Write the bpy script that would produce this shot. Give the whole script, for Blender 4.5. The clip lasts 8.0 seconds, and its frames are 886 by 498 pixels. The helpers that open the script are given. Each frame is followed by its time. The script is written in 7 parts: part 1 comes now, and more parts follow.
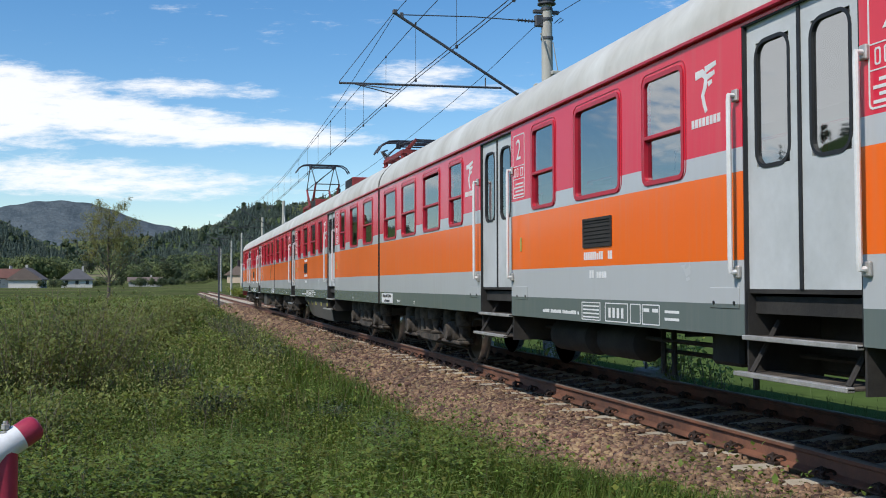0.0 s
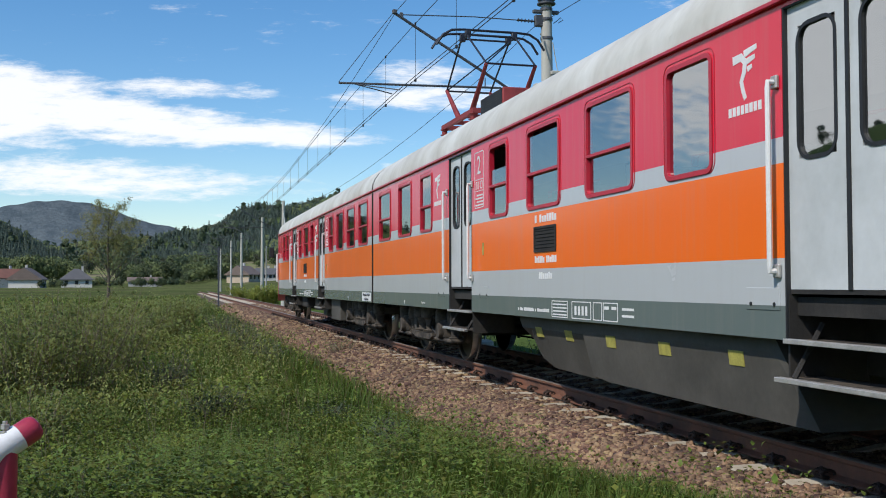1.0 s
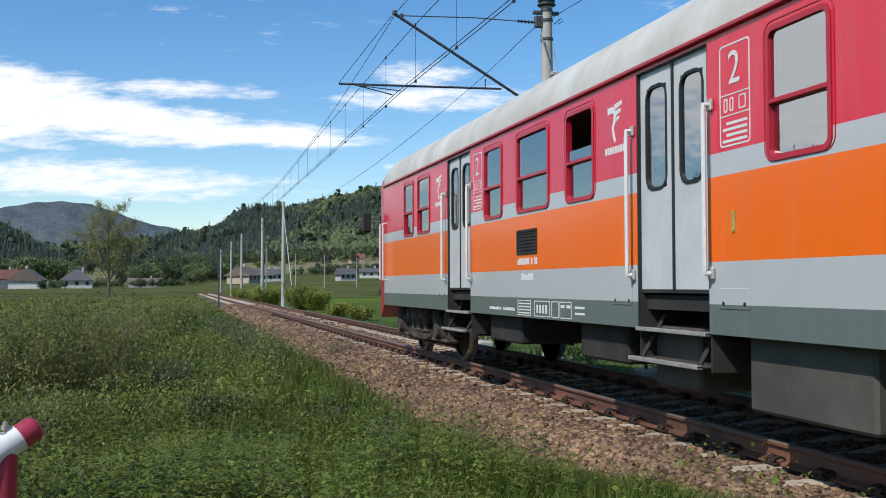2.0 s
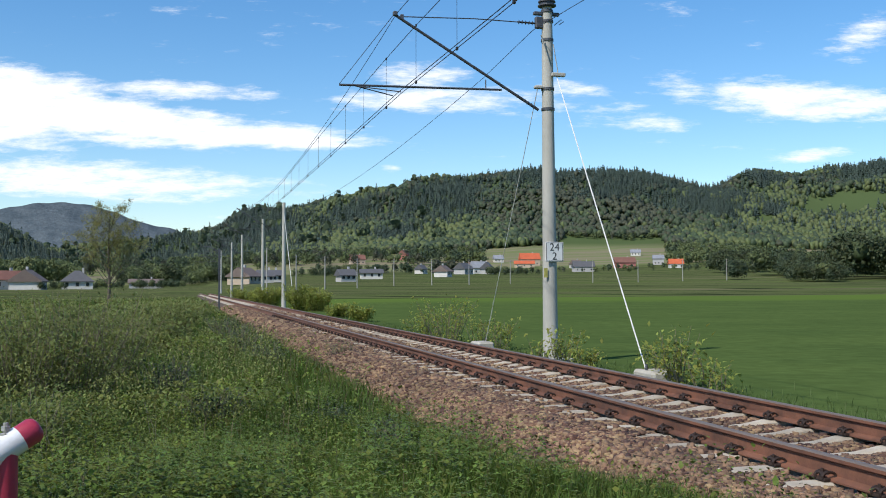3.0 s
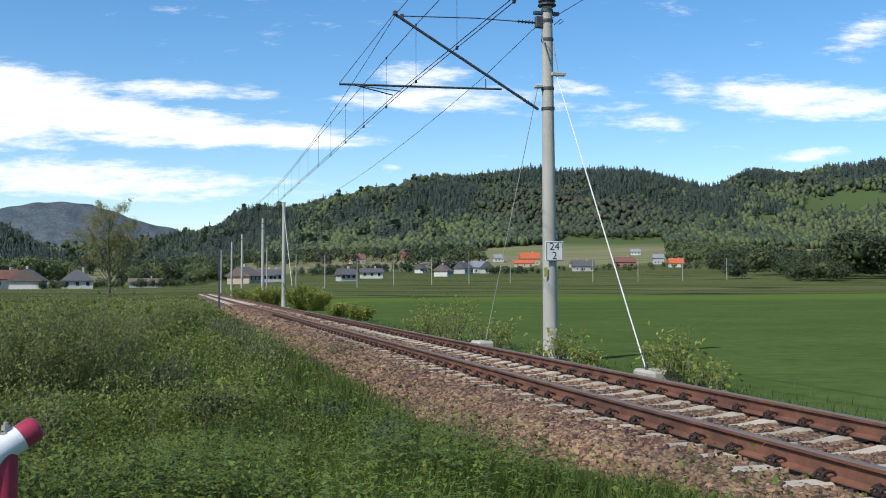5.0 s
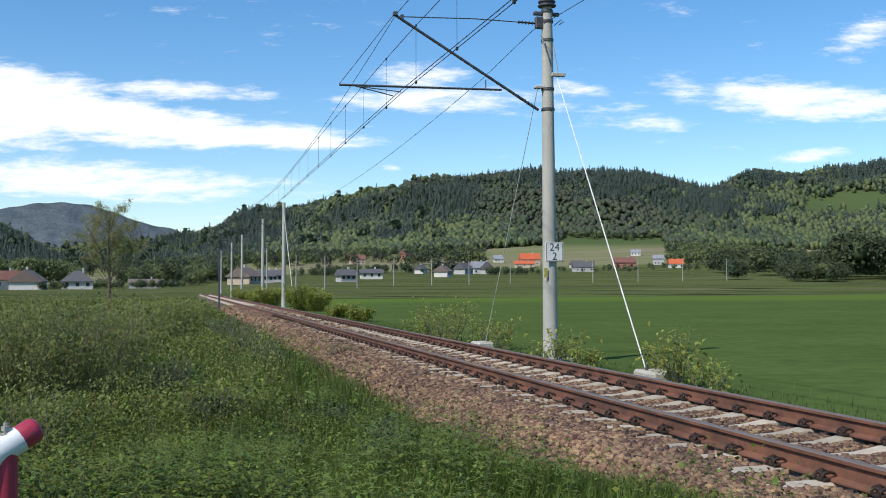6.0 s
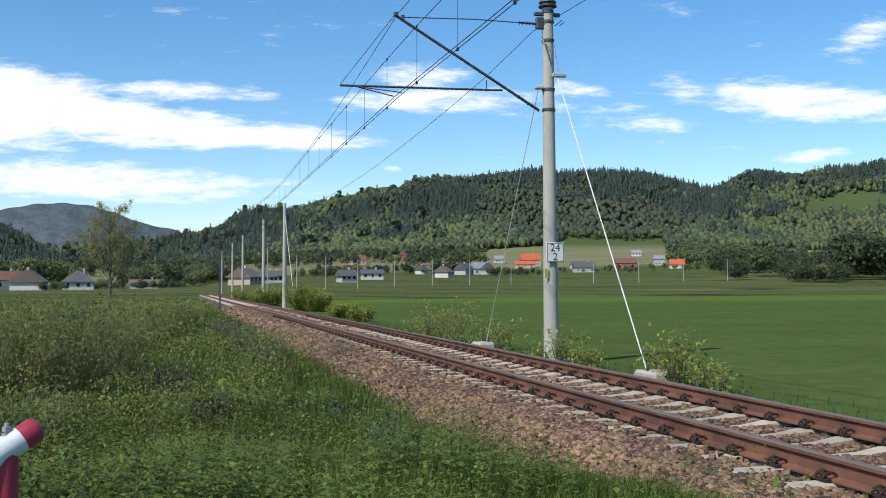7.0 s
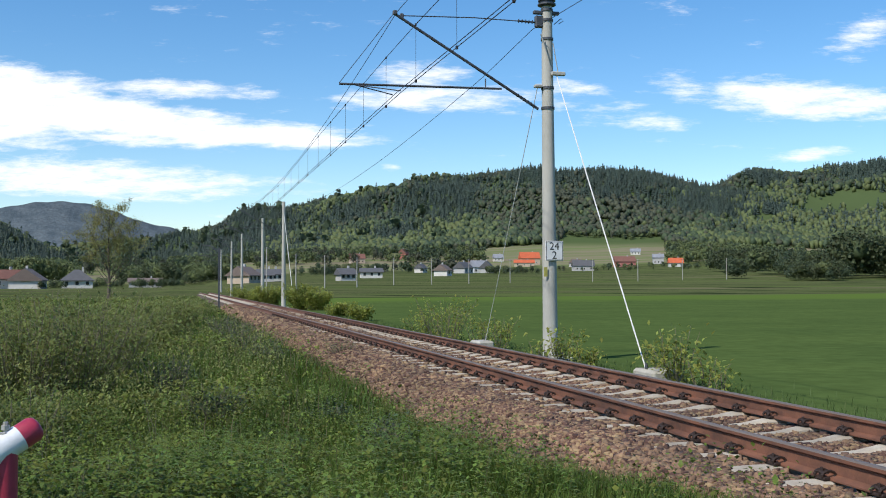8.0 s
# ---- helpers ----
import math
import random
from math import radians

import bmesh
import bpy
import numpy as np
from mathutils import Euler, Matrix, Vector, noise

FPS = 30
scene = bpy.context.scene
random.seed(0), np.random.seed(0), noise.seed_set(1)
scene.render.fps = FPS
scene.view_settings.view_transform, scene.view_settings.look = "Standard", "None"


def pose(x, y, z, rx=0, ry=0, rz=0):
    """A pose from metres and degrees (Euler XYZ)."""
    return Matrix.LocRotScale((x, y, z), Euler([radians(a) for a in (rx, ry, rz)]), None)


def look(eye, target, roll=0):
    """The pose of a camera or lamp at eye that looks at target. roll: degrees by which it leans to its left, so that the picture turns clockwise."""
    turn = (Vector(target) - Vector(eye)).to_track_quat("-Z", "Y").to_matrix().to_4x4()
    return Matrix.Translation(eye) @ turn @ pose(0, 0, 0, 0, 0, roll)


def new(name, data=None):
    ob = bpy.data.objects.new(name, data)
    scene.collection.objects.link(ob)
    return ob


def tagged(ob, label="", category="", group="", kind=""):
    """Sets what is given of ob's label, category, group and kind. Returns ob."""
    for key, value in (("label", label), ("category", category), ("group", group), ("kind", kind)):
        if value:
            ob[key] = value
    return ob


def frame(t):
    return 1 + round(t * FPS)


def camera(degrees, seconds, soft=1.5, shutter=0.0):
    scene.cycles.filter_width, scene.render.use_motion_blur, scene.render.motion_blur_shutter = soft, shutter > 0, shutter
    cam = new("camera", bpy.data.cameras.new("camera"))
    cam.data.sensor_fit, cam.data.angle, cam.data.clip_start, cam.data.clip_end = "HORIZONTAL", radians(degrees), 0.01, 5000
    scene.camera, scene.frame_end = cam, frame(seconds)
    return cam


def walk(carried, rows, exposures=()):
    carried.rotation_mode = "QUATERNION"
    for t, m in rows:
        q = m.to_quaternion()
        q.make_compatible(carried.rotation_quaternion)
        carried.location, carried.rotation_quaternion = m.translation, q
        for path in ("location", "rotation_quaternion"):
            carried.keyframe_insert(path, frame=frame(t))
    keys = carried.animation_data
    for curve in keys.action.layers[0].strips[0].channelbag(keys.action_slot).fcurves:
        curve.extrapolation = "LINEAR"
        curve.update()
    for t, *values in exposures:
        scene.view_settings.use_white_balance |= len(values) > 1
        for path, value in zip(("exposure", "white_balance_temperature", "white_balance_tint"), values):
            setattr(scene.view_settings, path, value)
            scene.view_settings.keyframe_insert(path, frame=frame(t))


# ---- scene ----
# Metres; z = 0 at the top of the rails, y runs along the railway line.
EYE = (-4.4523, 0.0, 1.2093)
FOCAL = 1783.8
YAW, PITCH, ROLL = 0.261253, 0.0355931, -0.1228

cam = camera(47.452, 8.0, soft=1.0)


def aim(dx, dy):
    """The resting camera, swayed by small angles."""
    yaw, pitch = YAW - dx / FOCAL, PITCH + dy / FOCAL
    way = Vector((math.sin(yaw) * math.cos(pitch), math.cos(yaw) * math.cos(pitch), math.sin(pitch)))
    return look(EYE, Vector(EYE) + 10 * way, ROLL)


SWAY = [(0.0, -0.5, -1.5), (0.5, -0.5, -1.5), (1.0, -1.0, -1.5), (1.5, -1.0, -1.0), (3.0, 0.0, 1.7), (3.5, 0.0, -0.2),
        (4.0, 0.0, -0.3), (4.5, 0.0, 0.0), (6.0, 0.0, 1.8), (6.5, 0.0, 2.0), (7.0, 1.3, 2.7), (7.5, 1.0, 1.2), (8.0, -0.3, 0.0)]
# the bright train makes the camera close a little
EXPOSURE = [(0.0, -0.05), (1.5, -0.05), (3.0, 0.10), (8.0, 0.10)]
walk(cam, [(t, aim(dx, dy)) for t, dx, dy in SWAY], EXPOSURE)

# ---- light ----
SUN_EL, SUN_AZ = radians(47), radians(-122)      # azimuth from +y towards +x


def node(nt, kind, **values):
    n = nt.nodes.new(kind)
    for key, value in values.items():
        n.inputs[key.replace("_", " ")].default_value = value
    return n


def math_node(nt, op, a, b=None):
    n = nt.nodes.new("ShaderNodeMath")
    n.operation = op
    for i, value in enumerate((a, b)):
        if value is None:
            continue
        if isinstance(value, (int, float)):
            n.inputs[i].default_value = value
        else:
            nt.links.new(value, n.inputs[i])
    return n.outputs[0]


def build_world():
    world = bpy.data.worlds.new("world")
    scene.world = world
    world.use_nodes = True
    nt = world.node_tree
    nt.nodes.clear()
    sky = nt.nodes.new("ShaderNodeTexSky")
    sky.sky_type, sky.sun_disc = "NISHITA", False
    sky.sun_elevation, sky.sun_rotation = SUN_EL, SUN_AZ
    sky.air_density, sky.dust_density, sky.ozone_density = 1.0, 0.35, 3.0
    # clouds on a flat cloud deck far above the valley
    co = nt.nodes.new("ShaderNodeTexCoord")
    turn = nt.nodes.new("ShaderNodeVectorRotate")
    turn.rotation_type = "Z_AXIS"
    turn.inputs["Angle"].default_value = YAW
    nt.links.new(co.outputs["Generated"], turn.inputs["Vector"])
    xyz = nt.nodes.new("ShaderNodeSeparateXYZ")
    nt.links.new(turn.outputs[0], xyz.inputs[0])
    x, y, z = xyz.outputs
    yy = math_node(nt, "MAXIMUM", math_node(nt, "ABSOLUTE", y), 0.05)
    u, v = math_node(nt, "DIVIDE", x, yy), math_node(nt, "DIVIDE", z, yy)
    uv = nt.nodes.new("ShaderNodeCombineXYZ")
    nt.links.new(u, uv.inputs[0])
    nt.links.new(math_node(nt, "MULTIPLY", v, 4.5), uv.inputs[1])
    nt.links.new(math_node(nt, "SIGN", y), uv.inputs[2])
    warp = node(nt, "ShaderNodeTexNoise", Scale=5.0, Detail=8.0, Roughness=0.66)
    nt.links.new(uv.outputs[0], warp.inputs["Vector"])
    fine = node(nt, "ShaderNodeTexNoise", Scale=20.0, Detail=7.0, Roughness=0.68)
    nt.links.new(uv.outputs[0], fine.inputs["Vector"])
    w = math_node(nt, "SUBTRACT", warp.outputs["Fac"], 0.5)
    total = None
    # centre, half-size and weight of each cloud bank
    for u0, v0, su, sv, tilt, amount in CLOUDS:
        du = math_node(nt, "SUBTRACT", u, u0)
        dv = math_node(nt, "SUBTRACT", math_node(nt, "SUBTRACT", v, v0), math_node(nt, "MULTIPLY", du, tilt))
        a = math_node(nt, "POWER", math_node(nt, "ABSOLUTE", math_node(nt, "DIVIDE", du, su)), 2.0)
        b = math_node(nt, "POWER", math_node(nt, "ABSOLUTE", math_node(nt, "DIVIDE", dv, sv)), 2.0)
        d = math_node(nt, "SUBTRACT", 1.0, math_node(nt, "ADD", a, b))
        m = math_node(nt, "MULTIPLY", math_node(nt, "MAXIMUM", d, -1.5), amount)
        total = m if total is None else math_node(nt, "MAXIMUM", total, m)
    total = math_node(nt, "ADD", total, math_node(nt, "MULTIPLY", w, 3.0))
    total = math_node(nt, "ADD", total, math_node(nt, "MULTIPLY", math_node(nt, "SUBTRACT", fine.outputs["Fac"], 0.5), 2.0))
    ramp = nt.nodes.new("ShaderNodeMapRange")
    ramp.interpolation_type = "SMOOTHSTEP"
    nt.links.new(total, ramp.inputs["Value"])
    for key, value in (("From Min", -0.02), ("From Max", 1.35), ("To Min", 0.0), ("To Max", 0.93)):
        ramp.inputs[key].default_value = value
    # nothing below the horizon
    above = nt.nodes.new("ShaderNodeMapRange")
    nt.links.new(z, above.inputs["Value"])
    for key, value in (("From Min", 0.005), ("From Max", 0.05), ("To Min", 0.0), ("To Max", 1.0)):
        above.inputs[key].default_value = value
    cover = math_node(nt, "MULTIPLY", ramp.outputs[0], above.outputs[0])
    mix = nt.nodes.new("ShaderNodeMix")
    mix.data_type = "RGBA"
    nt.links.new(cover, mix.inputs["Factor"])
    hue = nt.nodes.new("ShaderNodeHueSaturation")
    hue.inputs["Saturation"].default_value = SKY_SAT
    nt.links.new(sky.outputs[0], hue.inputs["Color"])
    nt.links.new(hue.outputs[0], mix.inputs["A"])
    mix.inputs["B"].default_value = CLOUD_COLOUR
    bg = node(nt, "ShaderNodeBackground", Strength=SKY_STRENGTH)
    nt.links.new(mix.outputs["Result"], bg.inputs["Color"])
    out = nt.nodes.new("ShaderNodeOutputWorld")
    nt.links.new(bg.outputs[0], out.inputs["Surface"])


SKY_STRENGTH, SKY_SAT, CLOUD_COLOUR = 0.15, 1.28, (7.2, 7.3, 7.5, 1)
CLOUDS = [(-1.40, 0.320, 0.72, 0.2500, 0.0, 1.9),
          (1.40, 0.320, 0.60, 0.1500, 0.0, 0.8),
          (-0.473, 0.1805, 0.185, 0.0476, -0.06, 1.6),
          (-0.311, 0.1637, 0.168, 0.0252, -0.1, 1.5),
          (-0.176, 0.1497, 0.146, 0.0146, -0.06, 1.3),
          (-0.260, 0.1956, 0.107, 0.0112, -0.02, 1.1),
          (-0.389, 0.1093, 0.260, 0.0230, -0.04, 1.25),
          (-0.025, 0.2113, 0.050, 0.0157, 0, 0.75),
          (0.009, 0.1844, 0.135, 0.0146, 0, 0.8),
          (0.127, 0.1945, 0.039, 0.0123, 0, 0.8),
          (0.345, 0.1844, 0.151, 0.0247, -0.1, 1.15),
          (0.194, 0.1693, 0.050, 0.0146, -0.1, 0.45),
          (0.424, 0.2506, 0.040, 0.0224, 0.5, 0.35),
          (0.368, 0.1290, 0.050, 0.0078, 0.1, 0.75),
          (-0.053, 0.1166, 0.013, 0.0050, -0.1, 0.9),
          (-0.254, 0.2730, 0.034, 0.0067, 0, 0.25)]
build_world()

sun = new("sun", bpy.data.lights.new("sun", "SUN"))
sun.data.energy, sun.data.angle, sun.data.color = 4.1, radians(0.55), (1.0, 0.95, 0.87)
sun_way = Vector((math.sin(SUN_AZ) * math.cos(SUN_EL), math.cos(SUN_AZ) * math.cos(SUN_EL), math.sin(SUN_EL)))
sun.matrix_world = look(sun_way * 60, (0, 0, 0))

# ---- materials ----
def material(name, colour, rough=0.6, metal=0.0, vary=0.25, scale=4.0, fine=40.0, bump=0.15, dist=0.01, second=None, island=0.0, spec=0.5, stretch=(1, 1, 1), each=0.0):
    """A surface with stains at a coarse scale, grain at a fine one, and relief. second: the colour of the stains."""
    m = bpy.data.materials.new(name)
    m.use_nodes = True
    nt = m.node_tree
    bsdf = nt.nodes["Principled BSDF"]
    bsdf.inputs["Roughness"].default_value, bsdf.inputs["Metallic"].default_value = rough, metal
    bsdf.inputs["Specular IOR Level"].default_value = spec
    co = nt.nodes.new("ShaderNodeTexCoord")
    mp = nt.nodes.new("ShaderNodeMapping")
    mp.inputs["Scale"].default_value = stretch
    nt.links.new(co.outputs["Object"], mp.inputs[0])
    big = node(nt, "ShaderNodeTexNoise", Scale=scale, Detail=5.0, Roughness=0.6)
    small = node(nt, "ShaderNodeTexNoise", Scale=fine, Detail=3.0, Roughness=0.6)
    for n in (big, small):
        nt.links.new(mp.outputs[0], n.inputs["Vector"])
    c = Vector(colour)
    s = Vector(second) if second else c * (1 - vary)
    ramp = nt.nodes.new("ShaderNodeValToRGB")
    ramp.color_ramp.elements[0].position, ramp.color_ramp.elements[1].position = 0.36, 0.62
    ramp.color_ramp.elements[0].color, ramp.color_ramp.elements[1].color = (*s, 1), (*c, 1)
    nt.links.new(big.outputs["Fac"], ramp.inputs[0])
    hsv = nt.nodes.new("ShaderNodeHueSaturation")
    nt.links.new(ramp.outputs[0], hsv.inputs["Color"])
    val = math_node(nt, "ADD", math_node(nt, "MULTIPLY", math_node(nt, "SUBTRACT", small.outputs["Fac"], 0.5), 2 * vary), 1.0)
    if island:
        geo = nt.nodes.new("ShaderNodeNewGeometry")
        val = math_node(nt, "ADD", val, math_node(nt, "MULTIPLY", math_node(nt, "SUBTRACT", geo.outputs["Random Per Island"], 0.5), 2 * island))
        nt.links.new(math_node(nt, "ADD", 0.5, math_node(nt, "MULTIPLY", math_node(nt, "SUBTRACT", geo.outputs["Random Per Island"], 0.5), 0.06 * min(1, island * 3))), hsv.inputs["Hue"])
    if each:
        info = nt.nodes.new("ShaderNodeObjectInfo")
        val = math_node(nt, "ADD", val, math_node(nt, "MULTIPLY", math_node(nt, "SUBTRACT", info.outputs["Random"], 0.5), 2 * each))
    nt.links.new(val, hsv.inputs["Value"])
    nt.links.new(hsv.outputs[0], bsdf.inputs["Base Color"])
    rr = math_node(nt, "ADD", math_node(nt, "MULTIPLY", math_node(nt, "SUBTRACT", big.outputs["Fac"], 0.5), 0.25), rough)
    nt.links.new(rr, bsdf.inputs["Roughness"])
    if bump:
        b = node(nt, "ShaderNodeBump", Strength=bump, Distance=dist)
        nt.links.new(small.outputs["Fac"], b.inputs["Height"])
        nt.links.new(b.outputs[0], bsdf.inputs["Normal"])
    return m


def leafy(name, colour, second, island=0.35, through_light=0.35, scale=0.6):
    """Foliage: thin leaves that let some light through."""
    m = material(name, colour, rough=0.6, vary=0.15, scale=scale, fine=9.0, bump=0, second=second, island=island, spec=0.25)
    nt = m.node_tree
    bsdf, out = nt.nodes["Principled BSDF"], nt.nodes["Material Output"]
    tr = nt.nodes.new("ShaderNodeBsdfTranslucent")
    source = bsdf.inputs["Base Color"].links[0].from_socket
    nt.links.new(source, tr.inputs["Color"])
    mix = nt.nodes.new("ShaderNodeMixShader")
    mix.inputs[0].default_value = through_light
    nt.links.new(bsdf.outputs[0], mix.inputs[1])
    nt.links.new(tr.outputs[0], mix.inputs[2])
    nt.links.new(mix.outputs[0], out.inputs["Surface"])
    return m


# ---- mesh building ----
class Shape:
    """Collects faces; every solid is added in its own right."""

    def __init__(self):
        self.v, self.f, self.m = [], [], []

    def add(self, verts, faces, slot=0):
        n = len(self.v)
        self.v += [tuple(p) for p in verts]
        self.f += [tuple(n + i for i in f) for f in faces]
        self.m += [slot] * len(faces)
        return self

    def box(self, x0, x1, y0, y1, z0, z1, bevel=0.0, slot=0, turn=None):
        if bevel <= 0:
            p = [(x, y, z) for x in (x0, x1) for y in (y0, y1) for z in (z0, z1)]
            f = [(0, 1, 3, 2), (4, 6, 7, 5), (0, 4, 5, 1), (2, 3, 7, 6), (0, 2, 6, 4), (1, 5, 7, 3)]
        else:
            b = min(bevel, 0.45 * min(x1 - x0, y1 - y0, z1 - z0))
            lo, hi = (x0, y0, z0), (x1, y1, z1)
            p, idx = [], {}
            for c in range(8):
                s = [(c >> k) & 1 for k in range(3)]
                for k in range(3):
                    q = [(hi[j] - (0 if j == k else b)) if s[j] else (lo[j] + (0 if j == k else b)) for j in range(3)]
                    idx[c, k] = len(p)
                    p.append(tuple(q))
            f = []
            for k in range(3):
                i, j = (k + 1) % 3, (k + 2) % 3
                for side in (0, 1):
                    cs = [(side << k) | (a << i) | (bb << j) for a, bb in ((0, 0), (1, 0), (1, 1), (0, 1))]
                    q = [idx[c, k] for c in cs]
                    f.append(tuple(q if side else q[::-1]))
                for a in (0, 1):
                    for bb in (0, 1):
                        c0 = (a << i) | (bb << j)
                        c1 = c0 | (1 << k)
                        q = [idx[c0, i], idx[c1, i], idx[c1, j], idx[c0, j]]
                        f.append(tuple(q if a == bb else q[::-1]))
            for c in range(8):
                q = [idx[c, 0], idx[c, 1], idx[c, 2]]
                f.append(tuple(q if bin(c).count("1") % 2 else q[::-1]))
        if turn is not None:
            p = [turn @ Vector(q) for q in p]
        return self.add(p, f, slot)

    def rod(self, a, b, r0, r1=None, n=10, caps=True, slot=0):
        a, b = Vector(a), Vector(b)
        r1 = r0 if r1 is None else r1
        axis = (b - a).normalized()
        side = axis.cross(Vector((0, 0, 1)) if abs(axis.z) < 0.9 else Vector((1, 0, 0))).normalized()
        up = axis.cross(side)
        p = []
        for c, r in ((a, r0), (b, r1)):
            p += [c + r * (math.cos(t) * side + math.sin(t) * up) for t in (2 * math.pi * i / n for i in range(n))]
        f = [((i + 1) % n, i, n + i, n + (i + 1) % n) for i in range(n)]
        if caps:
            f += [tuple(range(n)), tuple(range(2 * n - 1, n - 1, -1))]
        return self.add(p, f, slot)

    def tube(self, pts, r, n=8, slot=0):
        pts = [Vector(p) for p in pts]
        rings = []
        up = None
        for i, p in enumerate(pts):
            d = (pts[min(i + 1, len(pts) - 1)] - pts[max(i - 1, 0)]).normalized()
            if up is None:
                up = Vector((0, 0, 1)) if abs(d.z) < 0.9 else Vector((1, 0, 0))
            side = d.cross(up).normalized()
            up = side.cross(d)
            rad = r[i] if isinstance(r, (list, tuple)) else r
            rings.append([p + rad * (math.cos(t) * side + math.sin(t) * up) for t in (2 * math.pi * k / n for k in range(n))])
        return self.loft(rings, slot=slot)

    def loft(self, rings, closed=True, caps=True, slot=0):
        n = len(rings[0])
        p = [q for r in rings for q in r]
        last = n if closed else n - 1
        f = [(i * n + k, i * n + (k + 1) % n, (i + 1) * n + (k + 1) % n, (i + 1) * n + k) for i in range(len(rings) - 1) for k in range(last)]
        if caps and closed:
            f += [tuple(range(n - 1, -1, -1)), tuple((len(rings) - 1) * n + k for k in range(n))]
        return self.add(p, f, slot)

    def lathe(self, origin, axis, profile, n=16, slot=0):
        """profile: (distance along the axis, radius)."""
        o, axis = Vector(origin), Vector(axis).normalized()
        side = axis.cross(Vector((0, 0, 1)) if abs(axis.z) < 0.9 else Vector((1, 0, 0))).normalized()
        up = axis.cross(side)
        rings = [[o + d * axis + max(r, 1e-4) * (math.cos(t) * side + math.sin(t) * up) for t in (2 * math.pi * k / n for k in range(n))] for d, r in profile]
        return self.loft(rings, slot=slot)

    def mesh(self, name, mats, smooth=False, keep=False):
        me = bpy.data.meshes.new(name)
        me.from_pydata(self.v, [], self.f)
        for m in mats if isinstance(mats, (list, tuple)) else [mats]:
            me.materials.append(m)
        if any(self.m):
            me.polygons.foreach_set("material_index", self.m)
        bm = bmesh.new()
        bm.from_mesh(me)
        if not keep:
            bmesh.ops.recalc_face_normals(bm, faces=bm.faces)
        if smooth:
            for e in bm.edges:
                e.smooth = e.calc_face_angle(0) < radians(40)
            for fa in bm.faces:
                fa.smooth = True
        bm.to_mesh(me)
        bm.free()
        return me


def part(name, shape, mat, parent=None, label="", smooth=False, at=None):
    """Links a shape as one mesh object under a thing or under a part."""
    data = shape.mesh(name, mat, smooth) if isinstance(shape, Shape) else shape
    ob = new(name, data)
    if parent is not None:
        ob.parent = parent
    if at is not None:
        ob.matrix_basis = at
    if label:
        ob["label"] = label
    return ob


def thing(name, at, label, category, group="", kind=""):
    ob = new(name)
    ob.empty_display_size = 0.2
    ob.matrix_basis = at
    return tagged(ob, label, category, group, kind)


def big_mesh(name, verts, faces, mats, slots=None, smooth=False):
    """A mesh from arrays, for stuff with many pieces; faces: an array of equal-sided faces."""
    me = bpy.data.meshes.new(name)
    verts, faces = np.asarray(verts, np.float32), np.asarray(faces, np.int32)
    k = faces.shape[1]
    me.vertices.add(len(verts))
    me.vertices.foreach_set("co", verts.ravel())
    me.loops.add(faces.size)
    me.loops.foreach_set("vertex_index", faces.ravel())
    me.polygons.add(len(faces))
    me.polygons.foreach_set("loop_start", np.arange(0, faces.size, k, dtype=np.int32))
    me.polygons.foreach_set("loop_total", np.full(len(faces), k, np.int32))
    for m in mats if isinstance(mats, (list, tuple)) else [mats]:
        me.materials.append(m)
    if slots is not None:
        me.polygons.foreach_set("material_index", np.asarray(slots, np.int32))
    if smooth:
        me.polygons.foreach_set("use_smooth", np.ones(len(faces), bool))
    me.update(calc_edges=True)
    return me


def scatter(base_v, base_f, places, turns, sizes, tilt=None):
    """Many turned and scaled copies of one small shape, as arrays."""
    base_v, base_f = np.asarray(base_v, float), np.asarray(base_f, int)
    n = len(places)
    c, s = np.cos(turns)[:, None], np.sin(turns)[:, None]
    v = base_v[None] * np.asarray(sizes, float).reshape(n, 1, -1)
    x, y, z = v[..., 0], v[..., 1], v[..., 2]
    if tilt is not None:
        ct, st = np.cos(tilt)[:, None], np.sin(tilt)[:, None]
        y, z = y * ct - z * st, y * st + z * ct
    out = np.stack([x * c - y * s, x * s + y * c, z], -1) + np.asarray(places)[:, None]
    f = base_f[None] + (np.arange(n) * len(base_v))[:, None, None]
    return out.reshape(-1, 3), f.reshape(-1, base_f.shape[1])


def smooth_step(a, b, x):
    t = np.clip((np.asarray(x, float) - a) / (b - a), 0, 1)
    return t * t * (3 - 2 * t)


def wobble(x, y, k):
    """Cheap rolling unevenness."""
    return (np.sin(x * k + 1.3) * np.cos(y * k * 0.8 + 0.4) + 0.5 * np.sin(x * k * 2.3 + y * k * 1.7 + 2.1) + 0.3 * np.cos(x * k * 4.1 - y * k * 3.7)) / 1.8



LATTICE = np.random.default_rng(41).random((64, 64))


def patches(x, y, size):
    """Uneven patches of about that size in metres, 0 to 1."""
    total, weight = 0.0, 0.0
    for octave, w in ((1, 1.0), (2, 0.5), (4, 0.25)):
        u, v = np.asarray(x) * octave / size + 7.3 * octave, np.asarray(y) * octave / size + 3.1
        i, j = np.floor(u).astype(int), np.floor(v).astype(int)
        a, b = u - i, v - j
        a, b = a * a * (3 - 2 * a), b * b * (3 - 2 * b)
        q = LATTICE[i % 64, j % 64] * (1 - a) * (1 - b) + LATTICE[(i + 1) % 64, j % 64] * a * (1 - b) + LATTICE[i % 64, (j + 1) % 64] * (1 - a) * b + LATTICE[(i + 1) % 64, (j + 1) % 64] * a * b
        total, weight = total + w * q, weight + w
    return total / weight


